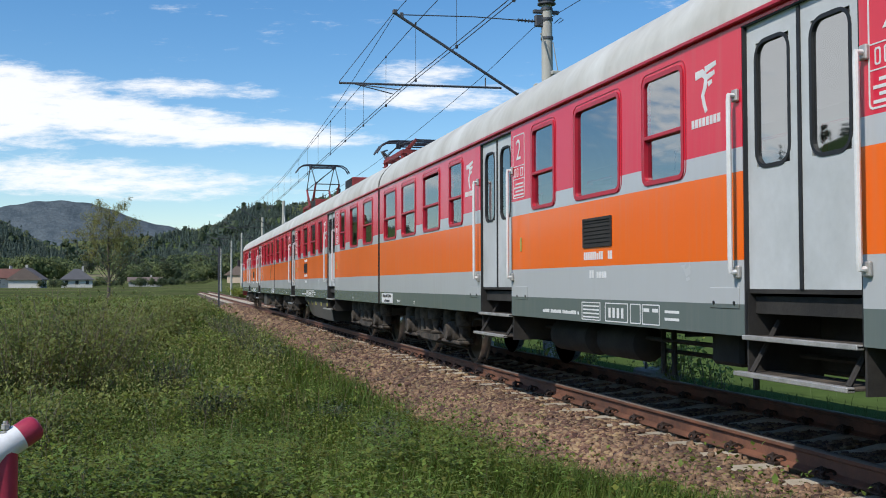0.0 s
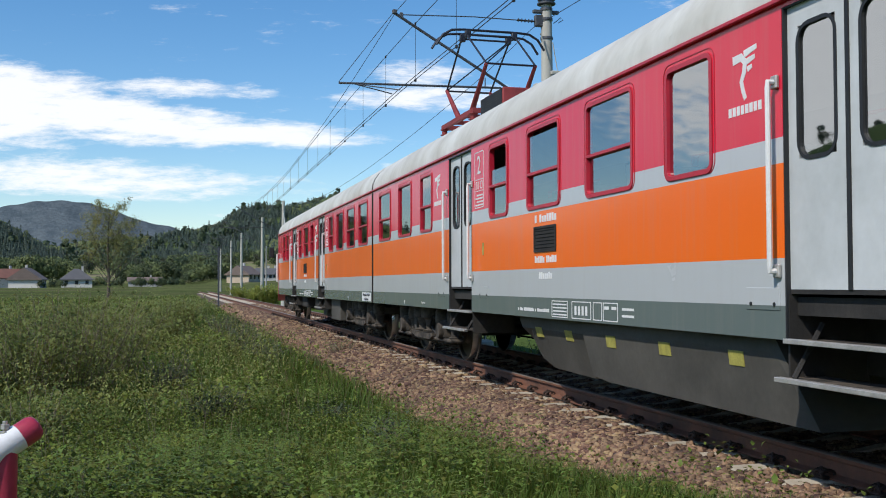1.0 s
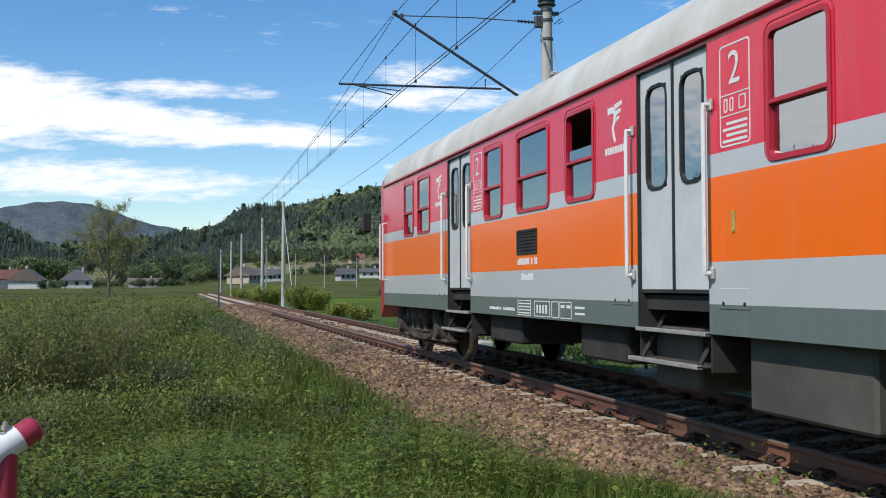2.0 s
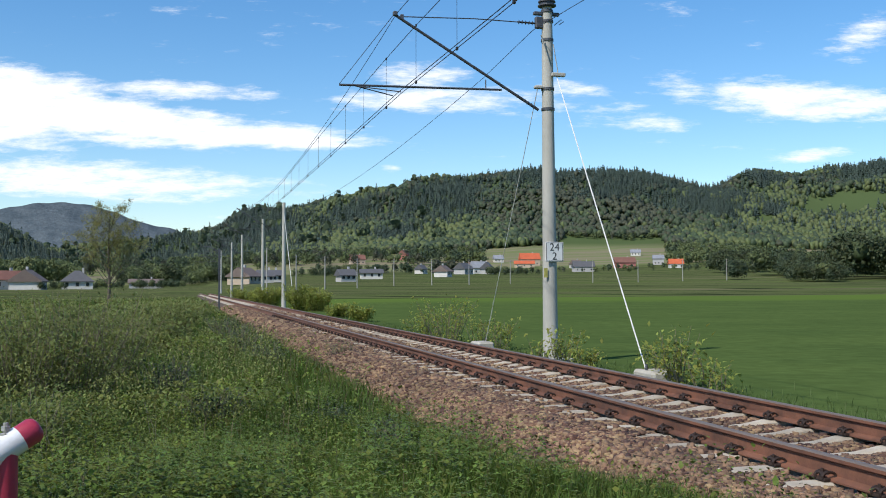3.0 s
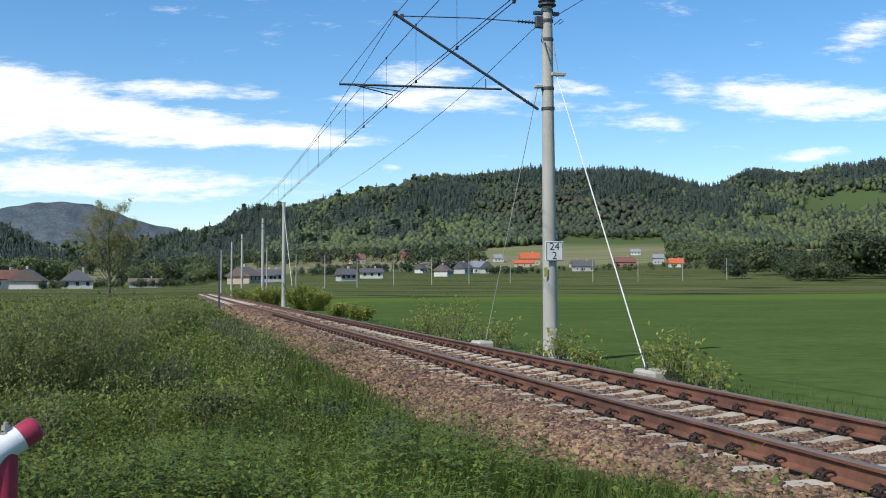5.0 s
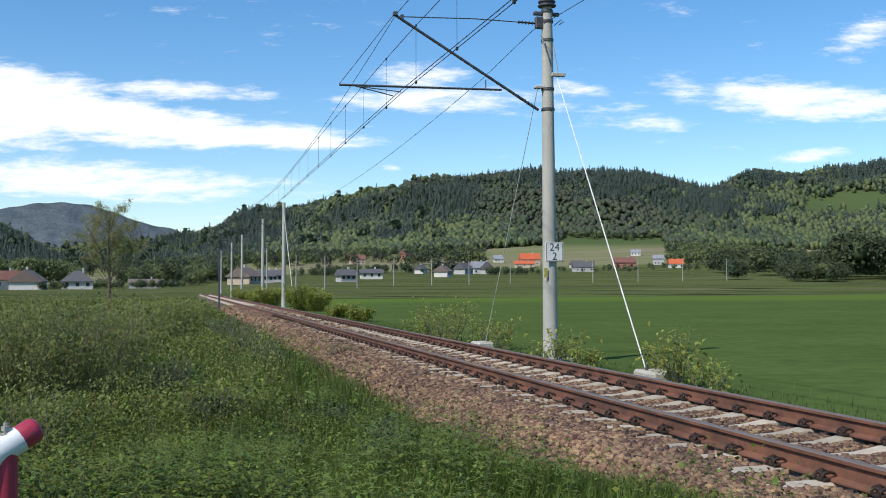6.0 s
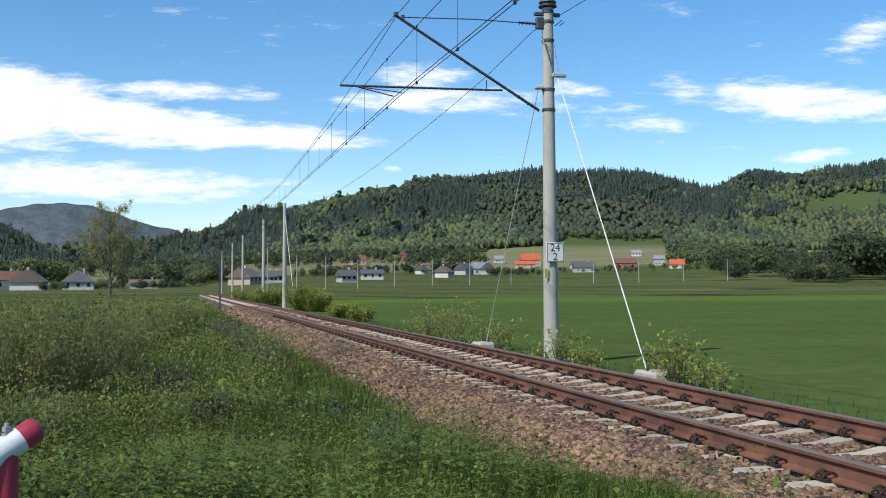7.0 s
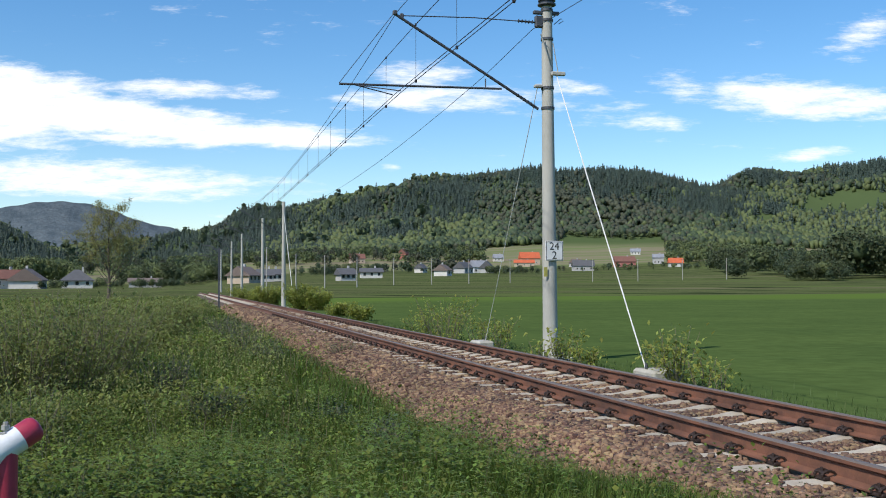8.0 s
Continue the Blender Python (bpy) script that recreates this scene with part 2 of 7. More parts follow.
# ---- ground ----
# hills: x, y, height, half-width across the way to them, half-width along it
def toward(px, dist):
    """A place dist metres from the eye, at that bearing on the picture's width."""
    a = YAW + math.atan((px - 784) / FOCAL)
    return EYE[0] + dist * math.sin(a), EYE[1] + dist * math.cos(a)


HILLS = [(*toward(px, dist), high, wide, deep) for px, dist, high, wide, deep in (
    (1090, 1750, 158, 300, 420), (930, 1780, 112, 90, 400), (800, 1800, 154, 230, 430), (600, 1950, 127, 190, 450), (450, 2050, 120, 110, 450), (1520, 1900, 168, 230, 430), (1900, 1900, 92, 300, 430), (1350, 1850, 147, 110, 380), (-60, 1900, 100, 130, 300), (180, 2100, 66, 150, 300), (330, 2100, 81, 130, 300), (1680, 640, 20, 90, 130))]
for bearing, dist, high, wide in ((-42, 950, 118, 240), (-35, 1900, 190, 500), (-62, 1700, 200, 450), (-90, 1500, 170, 420), (-120, 1800, 210, 520), (-155, 2000, 190, 600), (170, 2200, 200, 600), (130, 2000, 200, 600), (90, 1900, 210, 600), (60, 1900, 220, 500)):
    HILLS.append((dist * math.sin(radians(bearing)), dist * math.cos(radians(bearing)), high, wide, 380))


def ground_height(x, y):
    x, y = np.asarray(x, float), np.asarray(y, float)
    dist = np.hypot(x - EYE[0], y)
    z = np.full(np.broadcast(x, y).shape, -0.62)
    # the bank of the crossing, beside which the eye stands
    z = z + 0.42 * smooth_step(11, 4.5, y) * smooth_step(-9, -5, x) * smooth_step(2.5, -0.5, x)
    z = z - 0.25 * smooth_step(-5, -9, x) * smooth_step(5, 14, y)
    z = z + 0.05 * wobble(x, y, 0.9) * smooth_step(-1.6, -2.6, x)
    # the valley floor rises gently to the village
    right = smooth_step(-0.02, 0.16, np.arctan2(x - EYE[0], np.maximum(y, 1.0)) * smooth_step(60, 140, dist))
    z = z + 8.5 * smooth_step(140, 700, dist) * right + 1.3 * smooth_step(80, 300, dist) * (1 - right) + 16 * smooth_step(620, 1000, dist)
    # field terraces
    for edge in (96, 128, 170, 225):
        z = z + 0.28 * smooth_step(edge - 1.5, edge + 1.5, y - 0.15 * x + 3 * np.sin(x * 0.02 + edge)) * smooth_step(8, 16, x)
    rough = 1 + 0.10 * wobble(x, y, 0.011) + 0.05 * wobble(x, y, 0.04)
    p = np.zeros_like(z)
    for hx, hy, high, wide, deep in HILLS:
        r = math.hypot(hx - EYE[0], hy)
        ux, uy = (hx - EYE[0]) / r, hy / r
        along, across = (x - hx) * ux + (y - hy) * uy, (x - hx) * uy - (y - hy) * ux
        p = p + (high * np.exp(-(across / wide) ** 2 - (along / deep) ** 2)) ** 3
    return z + np.cbrt(p) * rough * smooth_step(450, 900, dist)


MAT_GROUND = material("meadow_soil", (0.078, 0.116, 0.034), rough=0.95, vary=0.34, scale=0.16, fine=2.2, bump=0.5, dist=0.05, second=(0.064, 0.099, 0.030), spec=0.0)


def field_bands():
    """Ploughed and mown strips on the valley floor, forest litter on the hills."""
    nt = MAT_GROUND.node_tree
    bsdf = nt.nodes["Principled BSDF"]
    base = bsdf.inputs["Base Color"].links[0].from_socket
    geo = nt.nodes.new("ShaderNodeNewGeometry")
    xyz = nt.nodes.new("ShaderNodeSeparateXYZ")
    nt.links.new(geo.outputs["Position"], xyz.inputs[0])
    strip = nt.nodes.new("ShaderNodeMapping")
    strip.inputs["Rotation"].default_value = (0, 0, radians(9))
    strip.inputs["Scale"].default_value = (0.0030, 0.038, 0.0)
    nt.links.new(geo.outputs["Position"], strip.inputs[0])
    noise_t = node(nt, "ShaderNodeTexNoise", Scale=1.0, Detail=3.0, Roughness=0.5)
    nt.links.new(strip.outputs[0], noise_t.inputs["Vector"])
    ramp = nt.nodes.new("ShaderNodeValToRGB")
    els = ramp.color_ramp.elements
    els[0].position, els[0].color = 0.36, (0.070, 0.082, 0.036, 1)
    els[1].position, els[1].color = 0.44, (0.082, 0.104, 0.036, 1)
    for at, colour in ((0.50, (0.098, 0.108, 0.048, 1)), (0.56, (0.088, 0.120, 0.036, 1)), (0.66, (0.130, 0.124, 0.066, 1))):
        els.new(at).color = colour
    nt.links.new(noise_t.outputs["Fac"], ramp.inputs[0])

    def blend(socket, a, lo, hi, b):
        m = nt.nodes.new("ShaderNodeMapRange")
        m.interpolation_type = "SMOOTHSTEP"
        nt.links.new(socket, m.inputs["Value"])
        m.inputs["From Min"].default_value, m.inputs["From Max"].default_value = lo, hi
        mix = nt.nodes.new("ShaderNodeMix")
        mix.data_type = "RGBA"
        nt.links.new(m.outputs[0], mix.inputs["Factor"])
        nt.links.new(a, mix.inputs["A"])
        if isinstance(b, tuple):
            mix.inputs["B"].default_value = b
        else:
            nt.links.new(b, mix.inputs["B"])
        return mix.outputs["Result"]
    far = math_node(nt, "SUBTRACT", xyz.outputs[1], math_node(nt, "MULTIPLY", xyz.outputs[0], 0.15))
    # dark grassy banks between the strips
    line = nt.nodes.new("ShaderNodeMapping")
    line.inputs["Rotation"].default_value = (0, 0, radians(7))
    line.inputs["Scale"].default_value = (0.0016, 0.030, 0.0)
    nt.links.new(geo.outputs["Position"], line.inputs[0])
    bank = node(nt, "ShaderNodeTexNoise", Scale=1.7, Detail=2.0, Roughness=0.4)
    nt.links.new(line.outputs[0], bank.inputs["Vector"])
    near_half = math_node(nt, "ABSOLUTE", math_node(nt, "SUBTRACT", math_node(nt, "FRACT", math_node(nt, "MULTIPLY", bank.outputs["Fac"], 9.0)), 0.5))
    strips = blend(near_half, ramp.outputs[0], 0.13, 0.02, (0.030, 0.042, 0.018, 1))
    c = blend(far, base, 92, 97, (0.092, 0.142, 0.032, 1))
    c = blend(far, c, 117, 121, strips)
    # pale meadows and ploughed strips above the village
    meadow = nt.nodes.new("ShaderNodeValToRGB")
    meadow.color_ramp.elements[0].position, meadow.color_ramp.elements[0].color = 0.42, (0.150, 0.180, 0.072, 1)
    meadow.color_ramp.elements[1].position, meadow.color_ramp.elements[1].color = 0.58, (0.215, 0.190, 0.120, 1)
    nt.links.new(bank.outputs["Fac"], meadow.inputs[0])
    c = blend(far, c, 640, 700, meadow.outputs[0])
    c = blend(xyz.outputs[2], c, 40, 52, (0.076, 0.106, 0.042, 1))
    nt.links.new(c, bsdf.inputs["Base Color"])


field_bands()


def build_ground():
    # finer near the eye, to the horizon
    def steps(lo, hi, n, power=3.2):
        t = np.linspace(-1, 1, n)
        s = np.sign(t) * np.abs(t) ** power
        return np.where(s < 0, -s * lo, s * hi)
    xs = np.unique(np.concatenate([steps(-5200, 5200, 260), np.arange(-14, 8, 0.5)]))
    ys = np.unique(np.concatenate([steps(-5200, 5200, 260), np.arange(0, 40, 0.6), np.arange(40, 240, 3.0)]))
    gx, gy = np.meshgrid(xs, ys, indexing="ij")
    gz = ground_height(gx, gy)
    v = np.stack([gx, gy, gz], -1).reshape(-1, 3)
    n, k = len(xs), len(ys)
    i = (np.arange(n - 1)[:, None] * k + np.arange(k - 1)[None]).ravel()
    f = np.stack([i, i + k, i + k + 1, i + 1], -1)
    ob = new("ground", big_mesh("ground", v, f, MAT_GROUND, smooth=True))
    tagged(ob, "green valley meadow and fields rising to wooded hills", "ground", kind="structure")


build_ground()

# ---- railway ----
NEAR_RAIL, FAR_RAIL, TRACK = 0.0915, 1.5985, 0.845
MAT_RAIL = material("rusty_rail_steel", (0.185, 0.078, 0.045), rough=0.75, metal=0.0, vary=0.3, scale=3.0, fine=60.0, bump=0.2, dist=0.002, second=(0.085, 0.04, 0.026))
MAT_RAILHEAD = material("polished_rail_head", (0.15, 0.12, 0.10), rough=0.6, metal=0.0, vary=0.2, scale=2.0, fine=80.0, bump=0.05, dist=0.001, stretch=(1, 0.1, 1))
MAT_SLEEPER = material("weathered_sleeper_concrete", (0.44, 0.395, 0.315), rough=0.9, vary=0.25, scale=3.0, fine=60.0, bump=0.3, dist=0.004, second=(0.34, 0.28, 0.21), each=0.15)
MAT_CLIP = material("dark_clip_iron", (0.045, 0.028, 0.022), rough=0.7, metal=0.3, vary=0.3, scale=20.0, fine=90.0, bump=0.2, dist=0.002)
# much darker than the stones on it: gap shade is put into the bed's colour
MAT_BALLAST = material("ballast_bed", (0.075, 0.048, 0.033), rough=0.95, vary=0.45, scale=1.2, fine=28.0, bump=0.9, dist=0.04, second=(0.105, 0.07, 0.048))


def bend(y):
    """The line curves away beyond the straight."""
    return max(0.0, y - 190) ** 2 / 1200


def build_track():
    bed = Shape()
    prof = [(-1.75, -0.80), (-1.45, -0.62), (-0.80, -0.235), (-0.5, -0.215), (0.0, -0.225), (0.2, -0.265), (0.35, -0.262), (1.35, -0.262), (1.5, -0.255), (1.7, -0.225), (2.48, -0.235), (3.1, -0.62), (3.5, -0.80)]
    ys = [-40, -10, 0, 20, 40, 80, 120, 190, 210, 230, 250, 270, 300, 330]
    bed.loft([[(x + bend(y), y, z) for x, z in prof] for y in ys], closed=True)
    ob = part("ballast_bed", bed, MAT_BALLAST)
    tagged(ob, "reddish brown crushed-stone ballast bed of the railway", "ballast", kind="structure")

    rail_profile = [(-0.075, -0.172), (0.075, -0.172), (0.075, -0.16), (0.012, -0.138), (0.0085, -0.05), (0.036, -0.036), (0.036, -0.012), (0.026, -0.002), (0, 0), (-0.026, -0.002), (-0.036, -0.012), (-0.036, -0.036), (-0.0085, -0.05), (-0.012, -0.138), (-0.075, -0.16)]
    track = thing("railway_track", pose(0, 0, 0), "single railway track, rusty rails on concrete sleepers", "railway track", kind="structure")
    for x in (NEAR_RAIL, FAR_RAIL):
        s = Shape()
        s.loft([[(x + px + bend(y), y, pz) for px, pz in rail_profile] for y in (-40, -5, 20, 60, 150, 190, 210, 230, 250, 270, 300, 330)])
        n = len(rail_profile)
        for i in range(len(s.f)):
            k = i % n
            if i < 11 * n and k in (6, 7, 8, 9):
                s.m[i] = 1
        part("rail", s, [MAT_RAIL, MAT_RAILHEAD], track, "rusty steel rail with a worn bright head")

    # sleeper: high under the rails, low in the middle
    s = Shape()
    rings = []
    for d, top, half in ((-1.30, -0.20, 0.13), (-1.285, -0.184, 0.14), (-0.95, -0.18, 0.14), (-0.60, -0.178, 0.13), (-0.35, -0.215, 0.115), (0, -0.225, 0.11),
                         (0.35, -0.215, 0.115), (0.60, -0.178, 0.13), (0.95, -0.18, 0.135), (1.285, -0.2, 0.135), (1.30, -0.215, 0.125)):
        half -= 0.048
        rings.append([(d, -half - 0.02, -0.38), (d, half + 0.02, -0.38), (d, half, top - 0.02), (d, half - 0.02, top), (d, -half + 0.02, top), (d, -half, top - 0.02)])
    s.loft(rings)
    sleeper = s.mesh("sleeper", MAT_SLEEPER)
    c = Shape()                                       # spring clip with bolt, beside the rail foot
    c.box(-0.055, 0.0, -0.06, 0.06, -0.012, 0.012, bevel=0.006)
    for e in (-0.042, 0.042):
        c.tube([(-0.005 + 0.055 * math.cos(a), e + 0.0, 0.022 + 0.03 * math.sin(a)) for a in np.linspace(-0.4, 3.6, 8)], 0.011, 6)
    c.tube([(-0.05, -0.042 + 0.084 * t, 0.03 + 0.018 * math.sin(math.pi * t)) for t in np.linspace(0, 1, 5)], 0.011, 6)
    c.rod((-0.03, 0, 0.0), (-0.03, 0, 0.05), 0.022, 0.022, 6)
    c.rod((-0.03, 0, 0.05), (-0.03, 0, 0.075), 0.012, 0.01, 6)
    clip = c.mesh("rail_clip", MAT_CLIP)
    first = 5.647 - 0.6 * 8
    for i in range(300):
        y = first + 0.6 * i
        ob = part("sleeper", sleeper, None, track, at=pose(TRACK + random.uniform(-0.012, 0.012), y, random.uniform(-0.006, 0.004), 0, 0, random.uniform(-0.4, 0.4)))
        if i < 78:
            for x, side in ((NEAR_RAIL, -1), (NEAR_RAIL, 1), (FAR_RAIL, -1), (FAR_RAIL, 1)):
                part("rail_clip", clip, None, ob, at=ob.matrix_basis.inverted() @ pose(x + side * 0.072, y, -0.158, 0, 0, 0 if side < 0 else 180))


build_track()

# ---- train ----
GAP_ONE = 19.23                                       # place of the first car joint at the start
HALF, BOTTOM, EAVE, ROOF_TOP = 1.44, 0.84, 3.075, 3.84


def livery():
    """Painted bands by height, with road dirt streaked down the side."""
    m = material("painted_car_side", (0.5, 0.5, 0.5), rough=0.22, vary=0.06, scale=0.8, fine=5.0, bump=0.06, dist=0.004, spec=0.35)
    nt = m.node_tree
    bsdf = nt.nodes["Principled BSDF"]
    co = nt.nodes.new("ShaderNodeTexCoord")
    xyz = nt.nodes.new("ShaderNodeSeparateXYZ")
    nt.links.new(co.outputs["Object"], xyz.inputs[0])
    ramp = nt.nodes.new("ShaderNodeValToRGB")
    ramp.color_ramp.interpolation = "CONSTANT"
    bands = [(0.0, (0.125, 0.155, 0.150)), (1.055, (0.45, 0.47, 0.48)), (1.368, (0.88, 0.150, 0.010)), (1.985, (0.47, 0.49, 0.51)), (2.16, (0.68, 0.024, 0.056))]
    els = ramp.color_ramp.elements
    while len(els) < len(bands):
        els.new(0.5)
    for e, (z, c) in zip(els, bands):
        e.position, e.color = z / 4.0, (*c, 1)
    nt.links.new(math_node(nt, "DIVIDE", xyz.outputs[2], 4.0), ramp.inputs[0])
    # dust: streaks that run down, and a film near the sill
    mp = nt.nodes.new("ShaderNodeMapping")
    mp.inputs["Scale"].default_value = (1, 6, 0.35)
    nt.links.new(co.outputs["Object"], mp.inputs[0])
    streak = node(nt, "ShaderNodeTexNoise", Scale=1.6, Detail=5.0, Roughness=0.65)
    nt.links.new(mp.outputs[0], streak.inputs["Vector"])
    rng = nt.nodes.new("ShaderNodeMapRange")
    nt.links.new(streak.outputs["Fac"], rng.inputs["Value"])
    for key, value in (("From Min", 0.48), ("From Max", 0.8), ("To Min", 0.0), ("To Max", 0.13)):
        rng.inputs[key].default_value = value
    mix = nt.nodes.new("ShaderNodeMix")
    mix.data_type = "RGBA"
    nt.links.new(rng.outputs[0], mix.inputs["Factor"])
    nt.links.new(ramp.outputs[0], mix.inputs["A"])
    mix.inputs["B"].default_value = (0.34, 0.29, 0.25, 1)
    nt.links.new(mix.outputs["Result"], bsdf.inputs["Base Color"])
    bsdf.inputs["Coat Weight"].default_value, bsdf.inputs["Coat Roughness"].default_value = 0.12, 0.06
    return m


def glazing():
    """A tinted pane: it mirrors by its gloss and lets the dim inside through."""
    m = bpy.data.materials.new("car_window_glass")
    m.use_nodes = True
    nt = m.node_tree
    nt.nodes.clear()
    tr = node(nt, "ShaderNodeBsdfTransparent", Color=(0.42, 0.48, 0.47, 1))
    gl = node(nt, "ShaderNodeBsdfGlossy", Roughness=0.02, Color=(0.98, 1.0, 1.0, 1))
    noise_t = node(nt, "ShaderNodeTexNoise", Scale=1.2, Detail=1.0)
    bump = node(nt, "ShaderNodeBump", Strength=0.02, Distance=0.05)
    nt.links.new(noise_t.outputs["Fac"], bump.inputs["Height"])
    nt.links.new(bump.outputs[0], gl.inputs["Normal"])
    fr = node(nt, "ShaderNodeFresnel", IOR=4.8)
    mix = nt.nodes.new("ShaderNodeMixShader")
    nt.links.new(fr.outputs[0], mix.inputs[0])
    nt.links.new(tr.outputs[0], mix.inputs[1])
    nt.links.new(gl.outputs[0], mix.inputs[2])
    out = nt.nodes.new("ShaderNodeOutputMaterial")
    nt.links.new(mix.outputs[0], out.inputs["Surface"])
    return m


MAT_SIDE, MAT_GLASS = livery(), glazing()
MAT_RED = material("red_frame_paint", (0.46, 0.013, 0.034), rough=0.35, vary=0.12, scale=3.0, fine=30.0, bump=0.05)
MAT_ROOF = material("weathered_grey_roof", (0.60, 0.60, 0.56), rough=0.55, vary=0.12, scale=0.9, fine=9.0, bump=0.10, second=(0.42, 0.40, 0.34), stretch=(0.5, 0.9, 0.5))
MAT_DOOR = material("grey_door_paint", (0.55, 0.57, 0.575), rough=0.38, vary=0.08, scale=1.5, fine=14.0, bump=0.06, second=(0.46, 0.48, 0.48))
MAT_RUBBER = material("black_rubber", (0.018, 0.019, 0.021), rough=0.6, vary=0.25, scale=6.0, fine=50.0, bump=0.1)
MAT_WHITE = material("white_paint", (0.74, 0.74, 0.73), rough=0.45, vary=0.10, scale=5.0, fine=40.0, bump=0.05)
MAT_STEEL = material("bare_step_steel", (0.52, 0.50, 0.47), rough=0.45, metal=0.5, vary=0.25, scale=9.0, fine=70.0, bump=0.2)
MAT_BOGIE = material("dusty_brown_bogie_iron", (0.020, 0.017, 0.014), rough=0.85, vary=0.35, scale=5.0, fine=30.0, bump=0.5, second=(0.105, 0.084, 0.064))
MAT_UNDER = material("dark_underframe", (0.016, 0.015, 0.014), rough=0.85, vary=0.35, scale=2.0, fine=25.0, bump=0.3, second=(0.035, 0.031, 0.027))
MAT_SKIRT = material("grimy_grey_case", (0.088, 0.081, 0.069), rough=0.7, vary=0.2, scale=1.3, fine=18.0, bump=0.15, second=(0.055, 0.051, 0.044))
MAT_WHEEL = material("dusty_wheel_steel", (0.05, 0.043, 0.037), rough=0.6, metal=0.3, vary=0.3, scale=6.0, fine=40.0, bump=0.2)
MAT_TYRE = material("bright_tyre_tread", (0.42, 0.41, 0.40), rough=0.3, metal=0.9, vary=0.15, scale=6.0, fine=40.0, bump=0.05)
MAT_INSIDE = material("dim_interior_lining", (0.30, 0.31, 0.30), rough=0.6, vary=0.15, scale=2.0, fine=20.0, bump=0.05)
MAT_YELLOW = material("yellow_warning_plate", (0.42, 0.38, 0.09), rough=0.6, vary=0.3, scale=14.0, fine=70.0, bump=0.05)
MAT_SEAT = material("blue_grey_seat_cover", (0.06, 0.08, 0.13), rough=0.9, vary=0.2, scale=8.0, fine=60.0, bump=0.2)
MAT_PANTO = material("dark_pantograph_tube", (0.03, 0.035, 0.05), rough=0.5, metal=0.4, vary=0.2, scale=8.0, fine=40.0, bump=0.1)
MAT_PANTO_RED = material("red_oxide_paint", (0.24, 0.030, 0.030), rough=0.6, vary=0.25, scale=6.0, fine=40.0, bump=0.15)
MAT_LAMP = material("lamp_glass", (0.5, 0.04, 0.03), rough=0.2, vary=0.1)


def rounded(y0, y1, z0, z1, r, n=5):
    pts = []
    for cy, cz, a0 in ((y1 - r, z1 - r, 0), (y0 + r, z1 - r, 90), (y0 + r, z0 + r, 180), (y1 - r, z0 + r, 270)):
        for k in range(n + 1):
            a = radians(a0 + 90 * k / n)
            pts.append((cy + r * math.cos(a), cz + r * math.sin(a)))
    return pts


def rim(shape, x_in, x_out, outer, inner, slot=0):
    """A raised ring between two rounded outlines, from x_in out to x_out."""
    n = len(outer)
    loops = [[(x_in, *p) for p in outer], [(x_out, *p) for p in outer], [(x_out, *p) for p in inner], [(x_in, *p) for p in inner]]
    p = [q for lp in loops for q in lp]
    f = [(a * n + k, a * n + (k + 1) % n, ((a + 1) % 4) * n + (k + 1) % n, ((a + 1) % 4) * n + k) for a in range(4) for k in range(n)]
    return shape.add(p, f, slot)


def plate(shape, x, y0, y1, z0, z1, r, depth=0.006, slot=0):
    pts = rounded(y0, y1, z0, z1, r)
    return shape.loft([[(x, *p) for p in pts], [(x + depth, *p) for p in pts]], slot=slot)


def side_wall(y0, y1, holes, sgn):
    ys = sorted({y0, y1, *(h[0] for h in holes), *(h[1] for h in holes)})
    zs = sorted({BOTTOM, 1.055, EAVE, *(h[2] for h in holes), *(h[3] for h in holes)})
    s = Shape()
    xo, xi = sgn * HALF, sgn * (HALF - 0.06)

    def is_open(i, k):
        cy, cz = (ys[i] + ys[i + 1]) / 2, (zs[k] + zs[k + 1]) / 2
        return any(h[0] < cy < h[1] and h[2] < cz < h[3] for h in holes)
    for i in range(len(ys) - 1):
        for k in range(len(zs) - 1):
            if is_open(i, k):
                continue
            a, b, c, d = ys[i], ys[i + 1], zs[k], zs[k + 1]
            s.add([(xo, a, c), (xo, b, c), (xo, b, d), (xo, a, d)], [(0, 1, 2, 3)])
            s.add([(xi, a, c), (xi, b, c), (xi, b, d), (xi, a, d)], [(3, 2, 1, 0)], 1)
            for (da, db, e) in (((a, c), (b, c), (i, k - 1)), ((a, d), (b, d), (i, k + 1)), ((a, c), (a, d), (i - 1, k)), ((b, c), (b, d), (i + 1, k))):
                if not (0 <= e[0] < len(ys) - 1 and 0 <= e[1] < len(zs) - 1) or is_open(*e):
                    s.add([(xo, *da), (xo, *db), (xi, *db), (xi, *da)], [(0, 1, 2, 3)])
    return s


WIN_LOW, WIN_HIGH, WIN_BAR = 2.03, 2.94, 2.43


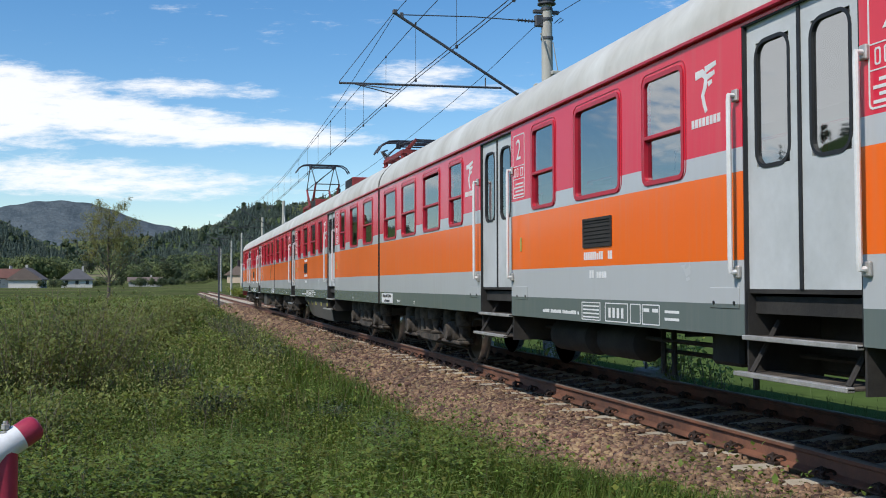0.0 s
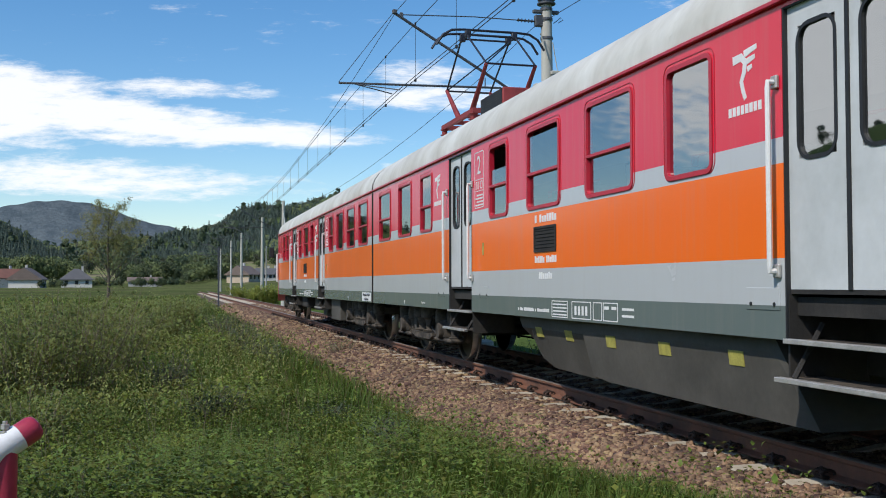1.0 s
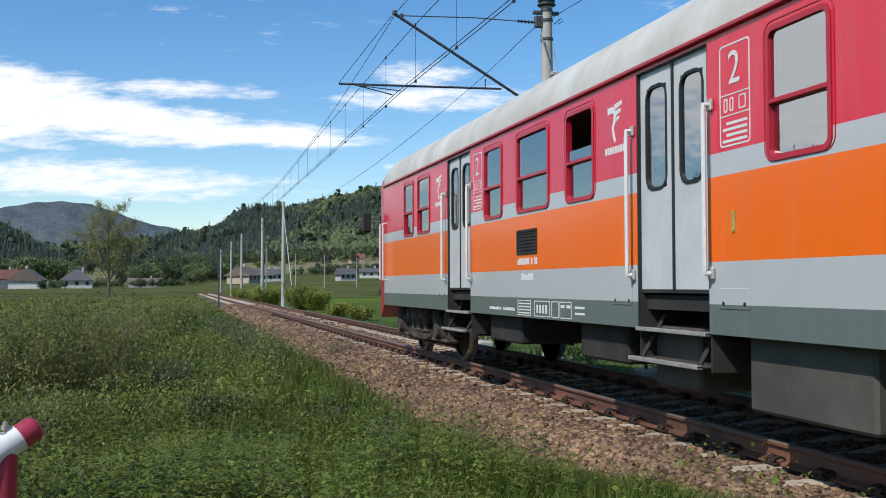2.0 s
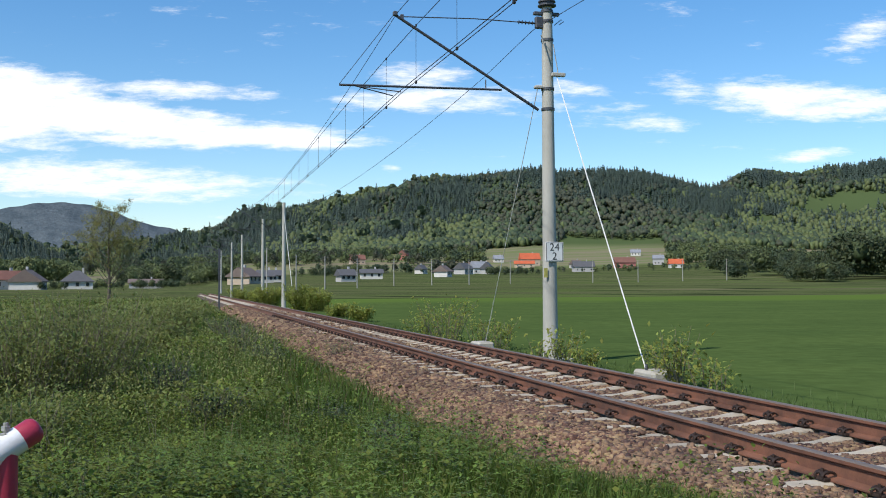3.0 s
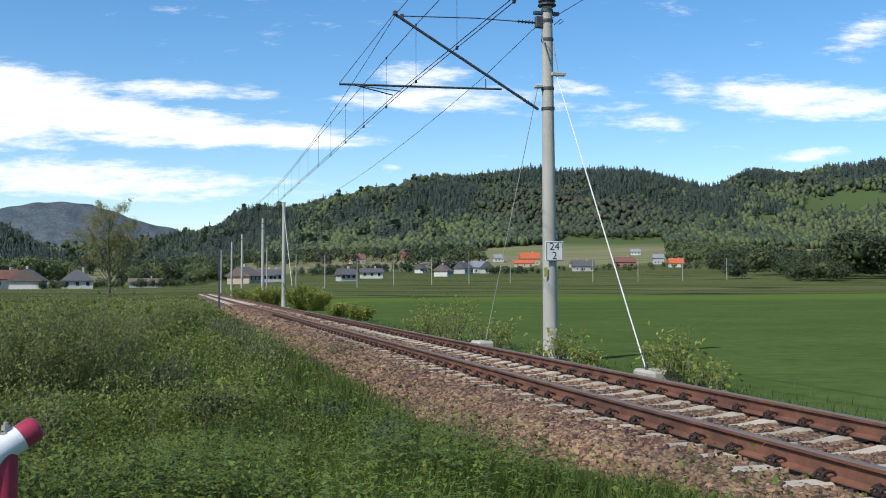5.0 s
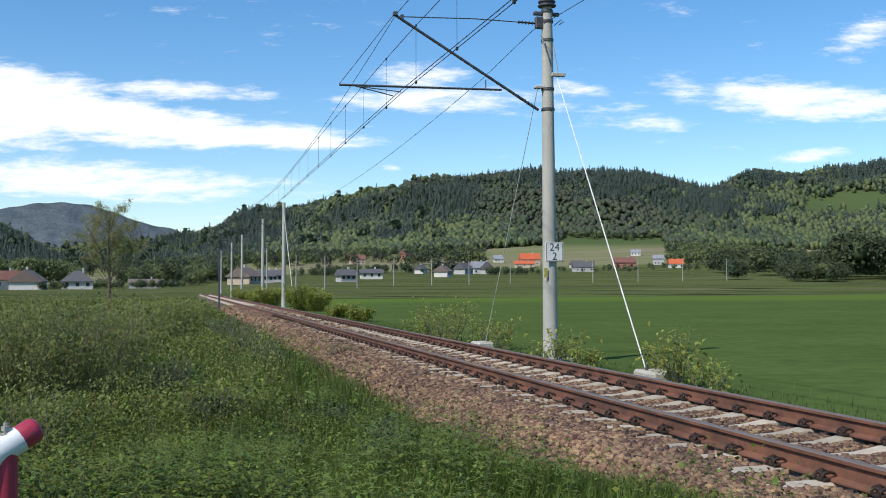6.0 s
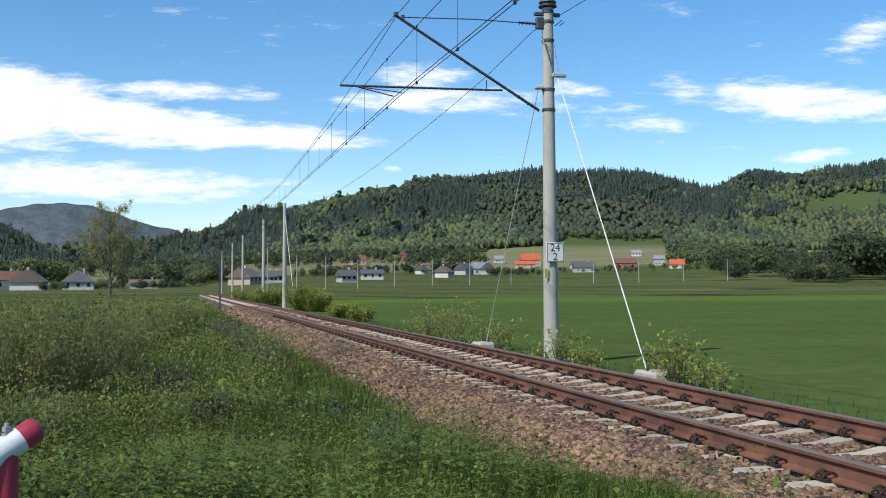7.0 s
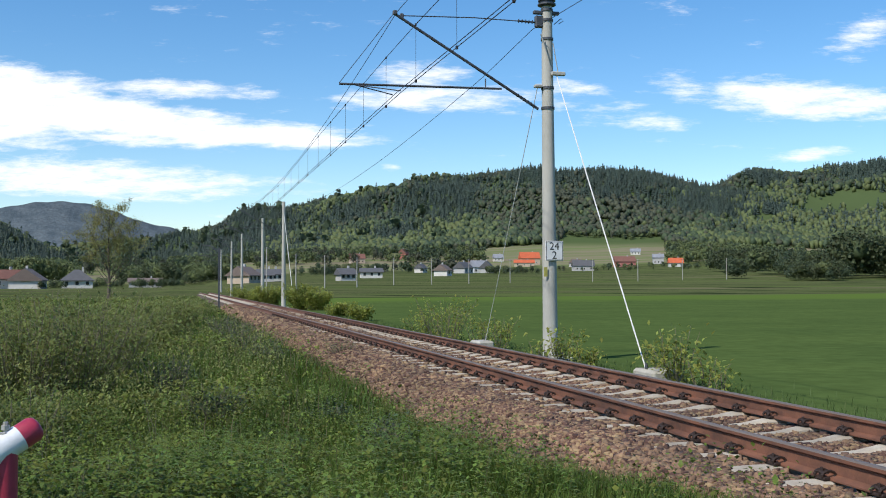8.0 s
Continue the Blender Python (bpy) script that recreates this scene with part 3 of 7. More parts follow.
def window(car, y0, y1, sgn, split, dropped=0.0):
    """A car window: raised red rim, one fixed pane, or a pane over a pane with a bar between. dropped: how far the upper pane is let down."""
    x = sgn * HALF
    frame_s = Shape()
    outer, inner = rounded(y0, y1, WIN_LOW, WIN_HIGH, 0.085), rounded(y0 + 0.038, y1 - 0.038, WIN_LOW + 0.038, WIN_HIGH - 0.038, 0.05)
    rim(frame_s, x - sgn * 0.05, x + sgn * 0.012, outer, inner)
    if split:
        frame_s.box(min(x - sgn * 0.045, x + sgn * 0.012), max(x - sgn * 0.045, x + sgn * 0.012), y0 + 0.03, y1 - 0.03, WIN_BAR - 0.018, WIN_BAR + 0.018, bevel=0.006)
    # thin outer moulding line
    rim(frame_s, x, x + sgn * 0.005, rounded(y0 - 0.03, y1 + 0.03, WIN_LOW - 0.005, WIN_HIGH + 0.035, 0.1), rounded(y0 - 0.022, y1 + 0.022, WIN_LOW, WIN_HIGH + 0.027, 0.092))
    w = part("window", frame_s, MAT_RED, car, "red rounded window frame")
    panes = [(WIN_LOW + 0.03, WIN_HIGH - 0.03, 0.018)]
    if split:
        panes = [(WIN_BAR, WIN_HIGH - 0.03 - dropped, 0.008), (WIN_LOW + 0.03, WIN_BAR, 0.026)]
    for z0, z1, back in panes:
        g = Shape()
        xx = x - sgn * back
        tilt = random.uniform(-0.004, 0.004)
        g.add([(xx, y0 + 0.02, z0), (xx + tilt, y1 - 0.02, z0), (xx + tilt, y1 - 0.02, z1), (xx, y0 + 0.02, z1)], [(0, 1, 2, 3) if sgn > 0 else (3, 2, 1, 0)])
        ob = part("pane", g.mesh("pane", MAT_GLASS, keep=True), None, w, "tinted glass pane")
        ob.visible_shadow = False


def door(car, y0, y1, sgn):
    x, deep = sgn * HALF, 0.035
    xb = x - sgn * deep
    mid = (y0 + y1) / 2
    xs = sorted((xb - sgn * 0.05, x - sgn * 0.004))
    for a, b, c, d in ((y0, y0 + 0.016, BOTTOM, 3.04), (y1 - 0.016, y1, BOTTOM, 3.04), (y0 + 0.016, y1 - 0.016, 3.012, 3.04)):
        sur = Shape()
        sur.box(*xs, a, b, c, d)
        part("door_jamb", sur, MAT_RUBBER, car)
    for a, b in ((y0 + 0.016, mid - 0.010), (mid + 0.010, y1 - 0.016)):
        leaf = Shape()
        zs = (1.17, 3.012)
        hy0, hy1, hz0, hz1 = a + 0.11, b - 0.11, 2.01, 2.87
        th = sgn * 0.035
        for (p, q, r, t) in ((a, b, zs[0], hz0), (a, b, hz1, zs[1]), (a, hy0, hz0, hz1), (hy1, b, hz0, hz1)):
            leaf.box(min(xb, xb - th), max(xb, xb - th), p, q, r, t)
        d = part("door_leaf", leaf, MAT_DOOR, car, "grey painted folding door leaf")
        gas = Shape()
        rim(gas, xb - sgn * 0.02, xb + sgn * 0.006, rounded(hy0 - 0.016, hy1 + 0.016, hz0 - 0.016, hz1 + 0.016, 0.13), rounded(hy0 + 0.012, hy1 - 0.012, hz0 + 0.012, hz1 - 0.012, 0.09))
        part("gasket", gas, MAT_RUBBER, d)
        g = Shape()
        g.add([(xb - sgn * 0.012, *p) for p in rounded(hy0 - 0.01, hy1 + 0.01, hz0 - 0.01, hz1 + 0.01, 0.1)], [tuple(range(24)) if sgn > 0 else tuple(range(23, -1, -1))])
        part("pane", g.mesh("pane", MAT_GLASS, keep=True), None, d).visible_shadow = False
    seal = Shape()
    seal.box(min(xb - sgn * 0.02, xb + sgn * 0.012), max(xb - sgn * 0.02, xb + sgn * 0.012), mid - 0.016, mid + 0.016, 1.17, 3.0)
    part("door_seal", seal, MAT_RUBBER, car)
    # stairwell and treads
    xi = x - sgn * 0.62
    for nm, xa, xc, a, b, c, d in (("riser", xi, xi + sgn * 0.02, y0, y1, 0.6, 1.17), ("threshold", xb, xi, y0, y1, 1.14, 1.168), ("well_cheek", x - sgn * 0.02, xi, y0, y0 + 0.02, 0.55, 1.14), ("well_cheek", x - sgn * 0.02, xi, y1 - 0.02, y1, 0.55, 1.14)):
        well = Shape()
        well.box(min(xa, xc), max(xa, xc), a, b, c, d)
        part(nm, well, MAT_UNDER, car)
    for z, out in ((0.845, 0.03), (0.60, 0.10)):
        st = Shape()
        xa, xc = x - sgn * 0.28, x + sgn * out
        st.box(min(xa, xc), max(xa, xc), y0 + 0.02, y1 - 0.02, z - 0.018, z, bevel=0.004)
        t = part("step", st, MAT_BOGIE, car)
        lip = Shape()
        lip.box(min(xc - sgn * 0.05, xc + sgn * 0.006), max(xc - sgn * 0.05, xc + sgn * 0.006), y0 + 0.02, y1 - 0.02, z - 0.026, z + 0.006, bevel=0.004)
        part("tread_edge", lip, MAT_STEEL, t, "worn bright metal tread edge")
    for a in (y0 + 0.12, y1 - 0.12):
        br = Shape()
        br.rod((x - sgn * 0.2, a, 0.95), (x + sgn * 0.02, a, 0.60), 0.02, 0.02, 6)
        part("step_bracket", br, MAT_UNDER, car)
    # grab rails on both jambs
    for a in (y0 - 0.06, y1 + 0.06):
        h = Shape()
        o = x + sgn * 0.07
        h.tube([(x, a, 1.29), (o, a, 1.29), (o, a, 1.33), (o, a, 2.50), (o, a, 2.54), (x, a, 2.54)], 0.019, 8)
        hr = part("grab_rail", h, MAT_WHITE, car, "white tubular grab rail", smooth=True)
        for z in (1.29, 2.54):
            bb = Shape()
            bb.box(min(x, x + sgn * 0.03), max(x, x + sgn * 0.03), a - 0.035, a + 0.035, z - 0.045, z + 0.045, bevel=0.008)
            part("bracket", bb, MAT_STEEL, hr)


def lettering(name, parent, text, size, sgn, y, z, mat, gap=0.004, squeeze=1.0, x=HALF):
    cu = bpy.data.curves.new(name, "FONT")
    cu.body, cu.size, cu.align_x, cu.align_y = text, size, "CENTER", "CENTER"
    cu.extrude = 0.001
    cu.materials.append(mat)
    ob = new(name, cu)
    ob.parent = parent
    # read from outside: text runs towards -y on the -x side
    ob.matrix_basis = pose(sgn * (x + gap), y, z, 90, 0, -90 if sgn < 0 else 90) @ Matrix.Diagonal((squeeze, 1, 1, 1))
    return ob


def bars(name, car, sgn, y, z, wide, high, count, seed):
    """Small writing, as a row of plain bars."""
    rnd = random.Random(seed)
    s = Shape()
    at_y = y - wide / 2
    step = wide / count
    for i in range(count):
        if rnd.random() < 0.16:
            continue
        xa, xb = sgn * HALF, sgn * (HALF + 0.003)
        s.box(min(xa, xb), max(xa, xb), at_y + i * step, at_y + i * step + step * 0.74, z - high / 2, z + high / 2 * rnd.choice((1, 1, 0.6)))
    return part(name, s, MAT_WHITE, car, "white painted marking")


def emblem(car, sgn, y, z):
    """A winged emblem of plain strokes with a bar of lettering below it."""
    s = Shape()
    xa, xb = sgn * HALF, sgn * (HALF + 0.003)

    def stroke(pts, w):
        pts = [Vector((0, p[0], p[1])) for p in pts]
        top, low = [], []
        for i, p in enumerate(pts):
            d = (pts[min(i + 1, len(pts) - 1)] - pts[max(i - 1, 0)]).normalized()
            nrm = Vector((0, -d.z, d.y)) * w * (1 - 0.5 * i / len(pts))
            top.append(p + nrm)
            low.append(p - nrm)
        lp = [q * 0.72 for q in top + low[::-1]]
        s.loft([[(xa, y + q.y * sgn, z + q.z) for q in lp], [(xb, y + q.y * sgn, z + q.z) for q in lp]])
    stroke([(-0.20, 0.17), (-0.05, 0.18), (0.02, 0.12), (0.0, 0.02), (-0.05, -0.06), (-0.02, -0.16), (0.02, -0.24)], 0.044)
    stroke([(0.0, 0.20), (0.12, 0.22), (0.22, 0.235)], 0.036)
    stroke([(0.05, 0.12), (0.13, 0.135), (0.19, 0.145)], 0.032)
    stroke([(0.06, 0.04), (0.11, 0.055), (0.14, 0.06)], 0.028)
    part("emblem", s, MAT_WHITE, car, "white winged emblem")
    b = Shape()
    for i in range(8):
        c = y - 0.19 + 0.054 * i
        b.box(min(xa, xb), max(xa, xb), c - 0.021, c + 0.019, z - 0.275, z - 0.21)
    part("emblem_lettering", b, MAT_WHITE, car, "white bar of lettering")


def class_panel(car, sgn, y, z_top=2.94):
    xa, xb = sgn * HALF, sgn * (HALF + 0.003)
    s = Shape()
    y0, y1, z0 = y - 0.20, y + 0.20, 2.20
    rim(s, xa, xb, rounded(y0, y1, z0, z_top, 0.03, 2), rounded(y0 + 0.012, y1 - 0.012, z0 + 0.012, z_top - 0.012, 0.025, 2))
    for zz in (2.57, 2.42):
        s.box(min(xa, xb), max(xa, xb), y0 + 0.012, y1 - 0.012, zz, zz + 0.008)
    for k, (c, w) in enumerate(((-0.1, 0.09), (0.04, 0.05), (0.12, 0.05))):
        rim(s, xa, xb, rounded(y + c - w / 2, y + c + w / 2, 2.45, 2.55, 0.01, 1), rounded(y + c - w / 2 + 0.01, y + c + w / 2 - 0.01, 2.46, 2.54, 0.008, 1))
    for k in range(4):
        s.box(min(xa, xb), max(xa, xb), y0 + 0.04, y1 - 0.04 - 0.05 * (k % 2), 2.23 + 0.042 * k, 2.25 + 0.042 * k)
    part("class_panel", s, MAT_WHITE, car, "white outlined class panel")
    lettering("class_numeral", car, "2", 0.34, sgn, y, 2.75, MAT_WHITE)


def side_markings(car, sgn, y, grid_y, seed):
    """Data panels on the sill, number bars under the louvre."""
    xa, xb = sgn * HALF, sgn * (HALF + 0.003)
    s = Shape()
    for c, w in ((0.0, 0.44), (0.57, 0.48), (0.96, 0.20), (1.25, 0.32)):
        yy = grid_y - c
        rim(s, xa, xb, rounded(yy - w / 2, yy + w / 2, 0.862, 1.035, 0.006, 1), rounded(yy - w / 2 + 0.009, yy + w / 2 - 0.009, 0.871, 1.026, 0.005, 1))
    rnd = random.Random(seed)
    for zz in (0.885, 0.92, 0.955, 0.99):
        s.box(min(xa, xb), max(xa, xb), grid_y - 0.19, grid_y + 0.19, zz, zz + 0.014)
    for k in range(4):
        s.box(min(xa, xb), max(xa, xb), grid_y - 0.72 + 0.09 * k, grid_y - 0.675 + 0.09 * k, 0.90, 0.99)
    for k in range(2):
        s.box(min(xa, xb), max(xa, xb), grid_y - 1.38 + 0.16 * k, grid_y - 1.28 + 0.16 * k, 0.97, 1.0)
        s.box(min(xa, xb), max(xa, xb), grid_y - 1.74, grid_y - 1.50, 0.91 + 0.06 * k, 0.932 + 0.06 * k)
    part("data_panel", s, MAT_WHITE, car, "white stencilled data panel")
    bars("stencil", car, sgn, grid_y + 0.80, 0.925, 1.0, 0.036, 30, seed)
    lv = Shape()
    rim(lv, xa, sgn * (HALF + 0.012), rounded(y - 0.33, y + 0.33, 1.555, 1.835, 0.01, 1), rounded(y - 0.30, y + 0.30, 1.58, 1.81, 0.008, 1))
    lv.box(min(xa, sgn * (HALF + 0.003)), max(xa, sgn * (HALF + 0.003)), y - 0.31, y + 0.31, 1.57, 1.82)
    for k in range(6):
        zz = 1.60 + 0.037 * k
        lv.box(min(xa, sgn * (HALF + 0.010)), max(xa, sgn * (HALF + 0.010)), y - 0.30, y + 0.30, zz, zz + 0.012)
    part("louvre", lv, MAT_UNDER, car, "dark side louvre")
    bars("number_bar", car, sgn, y, 1.475, 0.66, 0.075, 13, seed + 1)
    bars("number_bar", car, sgn, y, 1.30, 0.40, 0.075, 7, seed + 2)


def wheelset():
    s = Shape()
    for k in (-1, 1):
        s.lathe((k * 0.72, 0, 0), (k, 0, 0), [(-0.025, 0.10), (-0.025, 0.16), (0.0, 0.20), (0.0, 0.38), (-0.03, 0.41), (-0.03, 0.505)], n=28)
        s.lathe((k * 0.72, 0, 0), (k, 0, 0), [(-0.03, 0.505), (-0.008, 0.503), (0.0, 0.47), (0.085, 0.462), (0.10, 0.45), (0.10, 0.40), (0.06, 0.38), (0.05, 0.20), (0.09, 0.16), (0.09, 0.08)], n=28)
    s.rod((-0.95, 0, 0), (0.95, 0, 0), 0.075, 0.075, 12)
    for i, f in enumerate(s.f):
        r = [math.hypot(s.v[j][1], s.v[j][2]) for j in f]
        if len(f) == 4 and min(r) > 0.445:
            s.m[i] = 1
    return s.mesh("wheelset", [MAT_WHEEL, MAT_TYRE], True)


def bogie_frame():
    s = Shape()
    for k in (-1, 1):
        x0, x1 = sorted((k * 0.93, k * 1.07))
        s.box(x0, x1, -1.85, 1.85, 0.62, 0.76, bevel=0.02)
        s.box(x0, x1, -0.75, 0.75, 0.42, 0.66, bevel=0.03)
    s.box(-1.0, 1.0, -0.25, 0.25, 0.45, 0.75, bevel=0.03)
    s.box(-1.0, 1.0, -1.9, -1.75, 0.58, 0.74, bevel=0.02)
    s.box(-1.0, 1.0, 1.75, 1.9, 0.58, 0.74, bevel=0.02)
    return s.mesh("bogie_frame", MAT_UNDER)


def axle_box(k):
    s = Shape()
    x0, x1 = sorted((k * 0.98, k * 1.20))
    s.box(x0, x1, -0.17, 0.17, 0.34, 0.64, bevel=0.04)
    s.rod((k * 1.18, 0, 0.48), (k * 1.27, 0, 0.48), 0.14, 0.12, 16)
    s.box(x0, x1, -0.52, 0.52, 0.30, 0.36, bevel=0.02)
    return s.mesh("axle_box", MAT_BOGIE, True)


def spring(k, r=0.13, z0=0.36, z1=0.80):
    """A rubber spring: a cup over a narrowing cone on its seat."""
    s = Shape()
    h = z1 - z0
    s.lathe((k * 1.06, 0, z0), (0, 0, 1), [(0, r * 0.9), (0.02, r * 0.95), (0.04, r * 0.62), (0.16, r * 0.72), (h * 0.48, r * 0.82), (h * 0.5, r * 1.06), (h * 0.56, r * 1.12), (h * 0.9, r * 1.12), (h, r * 1.0)], n=18)
    return s.mesh("spring", MAT_BOGIE, True)


def damper(k):
    s = Shape()
    s.rod((k * 1.13, 0, 0.42), (k * 1.13, 0, 0.66), 0.048, 0.048, 12)
    s.rod((k * 1.13, 0, 0.62), (k * 1.13, 0, 0.92), 0.062, 0.062, 12)
    return s.mesh("damper", MAT_SKIRT, True)


def hose(k):
    s = Shape()
    for y in (-1.75, -0.55, 0.9):
        s.tube([(k * 1.02, y, 0.80), (k * 1.14, y + 0.06, 0.66), (k * 1.15, y + 0.16, 0.50), (k * 1.04, y + 0.22, 0.42)], 0.018, 6)
    s.tube([(k * 1.10, -1.9, 0.70), (k * 1.12, -0.6, 0.66), (k * 1.12, 0.4, 0.70), (k * 1.10, 1.9, 0.66)], 0.016, 6)
    s.rod((k * 1.12, -0.9, 0.34), (k * 1.12, -0.2, 0.56), 0.028, 0.022, 8)
    return s.mesh("hose", MAT_UNDER, True)


def bolster(k):
    s = Shape()
    x0, x1 = sorted((k * 1.0, k * 1.20))
    s.loft([[(x, y, z) for x, z in ((x0, a), (x1, a), (x1, b), (x0, b))] for y, a, b in ((-0.72, 0.36, 0.41), (-0.5, 0.30, 0.40), (0.5, 0.30, 0.40), (0.72, 0.36, 0.41))])
    return s.mesh("swing_beam", MAT_BOGIE)


def brake_rig(k):
    s = Shape()
    for y in (-0.85, 0.85):
        s.rod((k * 0.86, y, 0.75), (k * 0.86, y * 1.06, 0.22), 0.03, 0.03, 6)
        s.box(*sorted((k * 0.72, k * 0.86)), y * 1.0 - 0.05, y * 1.0 + 0.05, 0.38, 0.66, bevel=0.015)
    s.rod((k * 0.98, -1.6, 0.24), (k * 0.98, 1.6, 0.24), 0.02, 0.02, 6)
    for y in (-1.55, 1.55):
        s.rod((k * 0.98, y, 0.24), (k * 1.02, y, 0.62), 0.02, 0.02, 6)
    return s.mesh("brake_rigging", MAT_UNDER)


BOGIE = {}
WHEELS = []


def bogie(car, y):
    if not BOGIE:
        BOGIE["frame"], BOGIE["set"] = bogie_frame(), wheelset()
        for k in (-1, 1):
            BOGIE["box", k], BOGIE["spring", k], BOGIE["big", k] = axle_box(k), spring(k), spring(k, 0.19, 0.42, 0.86)
            BOGIE["damper", k], BOGIE["beam", k], BOGIE["brake", k], BOGIE["hose", k] = damper(k), bolster(k), brake_rig(k), hose(k)
    b = part("bogie", BOGIE["frame"], None, car, "dusty dark two-axle bogie", at=pose(0, y, 0))
    for a in (-1.32, 1.32):
        w = part("wheelset", BOGIE["set"], None, b, "dusty steel wheelset with bright treads")
        WHEELS.append((w, a))
        for k in (-1, 1):
            part("axle_box", BOGIE["box", k], None, b, at=pose(0, a, 0))
            for e in (-0.36, 0.36):
                part("spring", BOGIE["spring", k], None, b, at=pose(0, a + e, 0))
    for k in (-1, 1):
        part("swing_beam", BOGIE["beam", k], None, b)
        part("damper", BOGIE["damper", k], None, b, at=pose(0, 0.62, 0))
        part("brake_rigging", BOGIE["brake", k], None, b)
        part("hose", BOGIE["hose", k], None, b)
        for e in (-0.26, 0.26):
            part("spring", BOGIE["big", k], None, b, at=pose(0, e, 0))


def arch(y, half=HALF, eave=EAVE, top=ROOF_TOP, n=20, drop=0.0):
    pts = []
    for k in range(n + 1):
        c, q = math.cos(math.pi * k / n), math.sin(math.pi * k / n)
        pts.append((half * math.copysign(abs(c) ** 0.92, c), y, eave + (top - eave) * q ** 0.95))
    return pts


def roof(car, y0, y1):
    s = Shape()
    rings = []
    for y in (y0, y1):
        outer = arch(y, HALF + 0.012)
        inner = arch(y, HALF - 0.05, top=ROOF_TOP - 0.06)[::-1]
        rings.append(outer + inner)
    s.loft(rings)
    r = part("roof", s, MAT_ROOF, car, "weathered light grey arched roof", smooth=True)
    for k in (-1, 1):
        g = Shape()
        g.box(*sorted((k * (HALF - 0.004), k * (HALF + 0.035))), y0, y1, EAVE - 0.022, EAVE + 0.012, bevel=0.006)
        part("gutter", g, MAT_RED, r, "dark red rain gutter")
    # seams across the roof
    for y in np.arange(y0 + 1.2, y1 - 0.5, 2.35):
        q = Shape()
        q.loft([arch(y - 0.02, HALF + 0.012) + arch(y - 0.02, HALF - 0.02, top=ROOF_TOP - 0.02)[::-1], arch(y + 0.02, HALF + 0.013, top=ROOF_TOP + 0.002) + arch(y + 0.02, HALF - 0.02, top=ROOF_TOP - 0.02)[::-1]])
        part("roof_seam", q, MAT_ROOF, r)
    return r


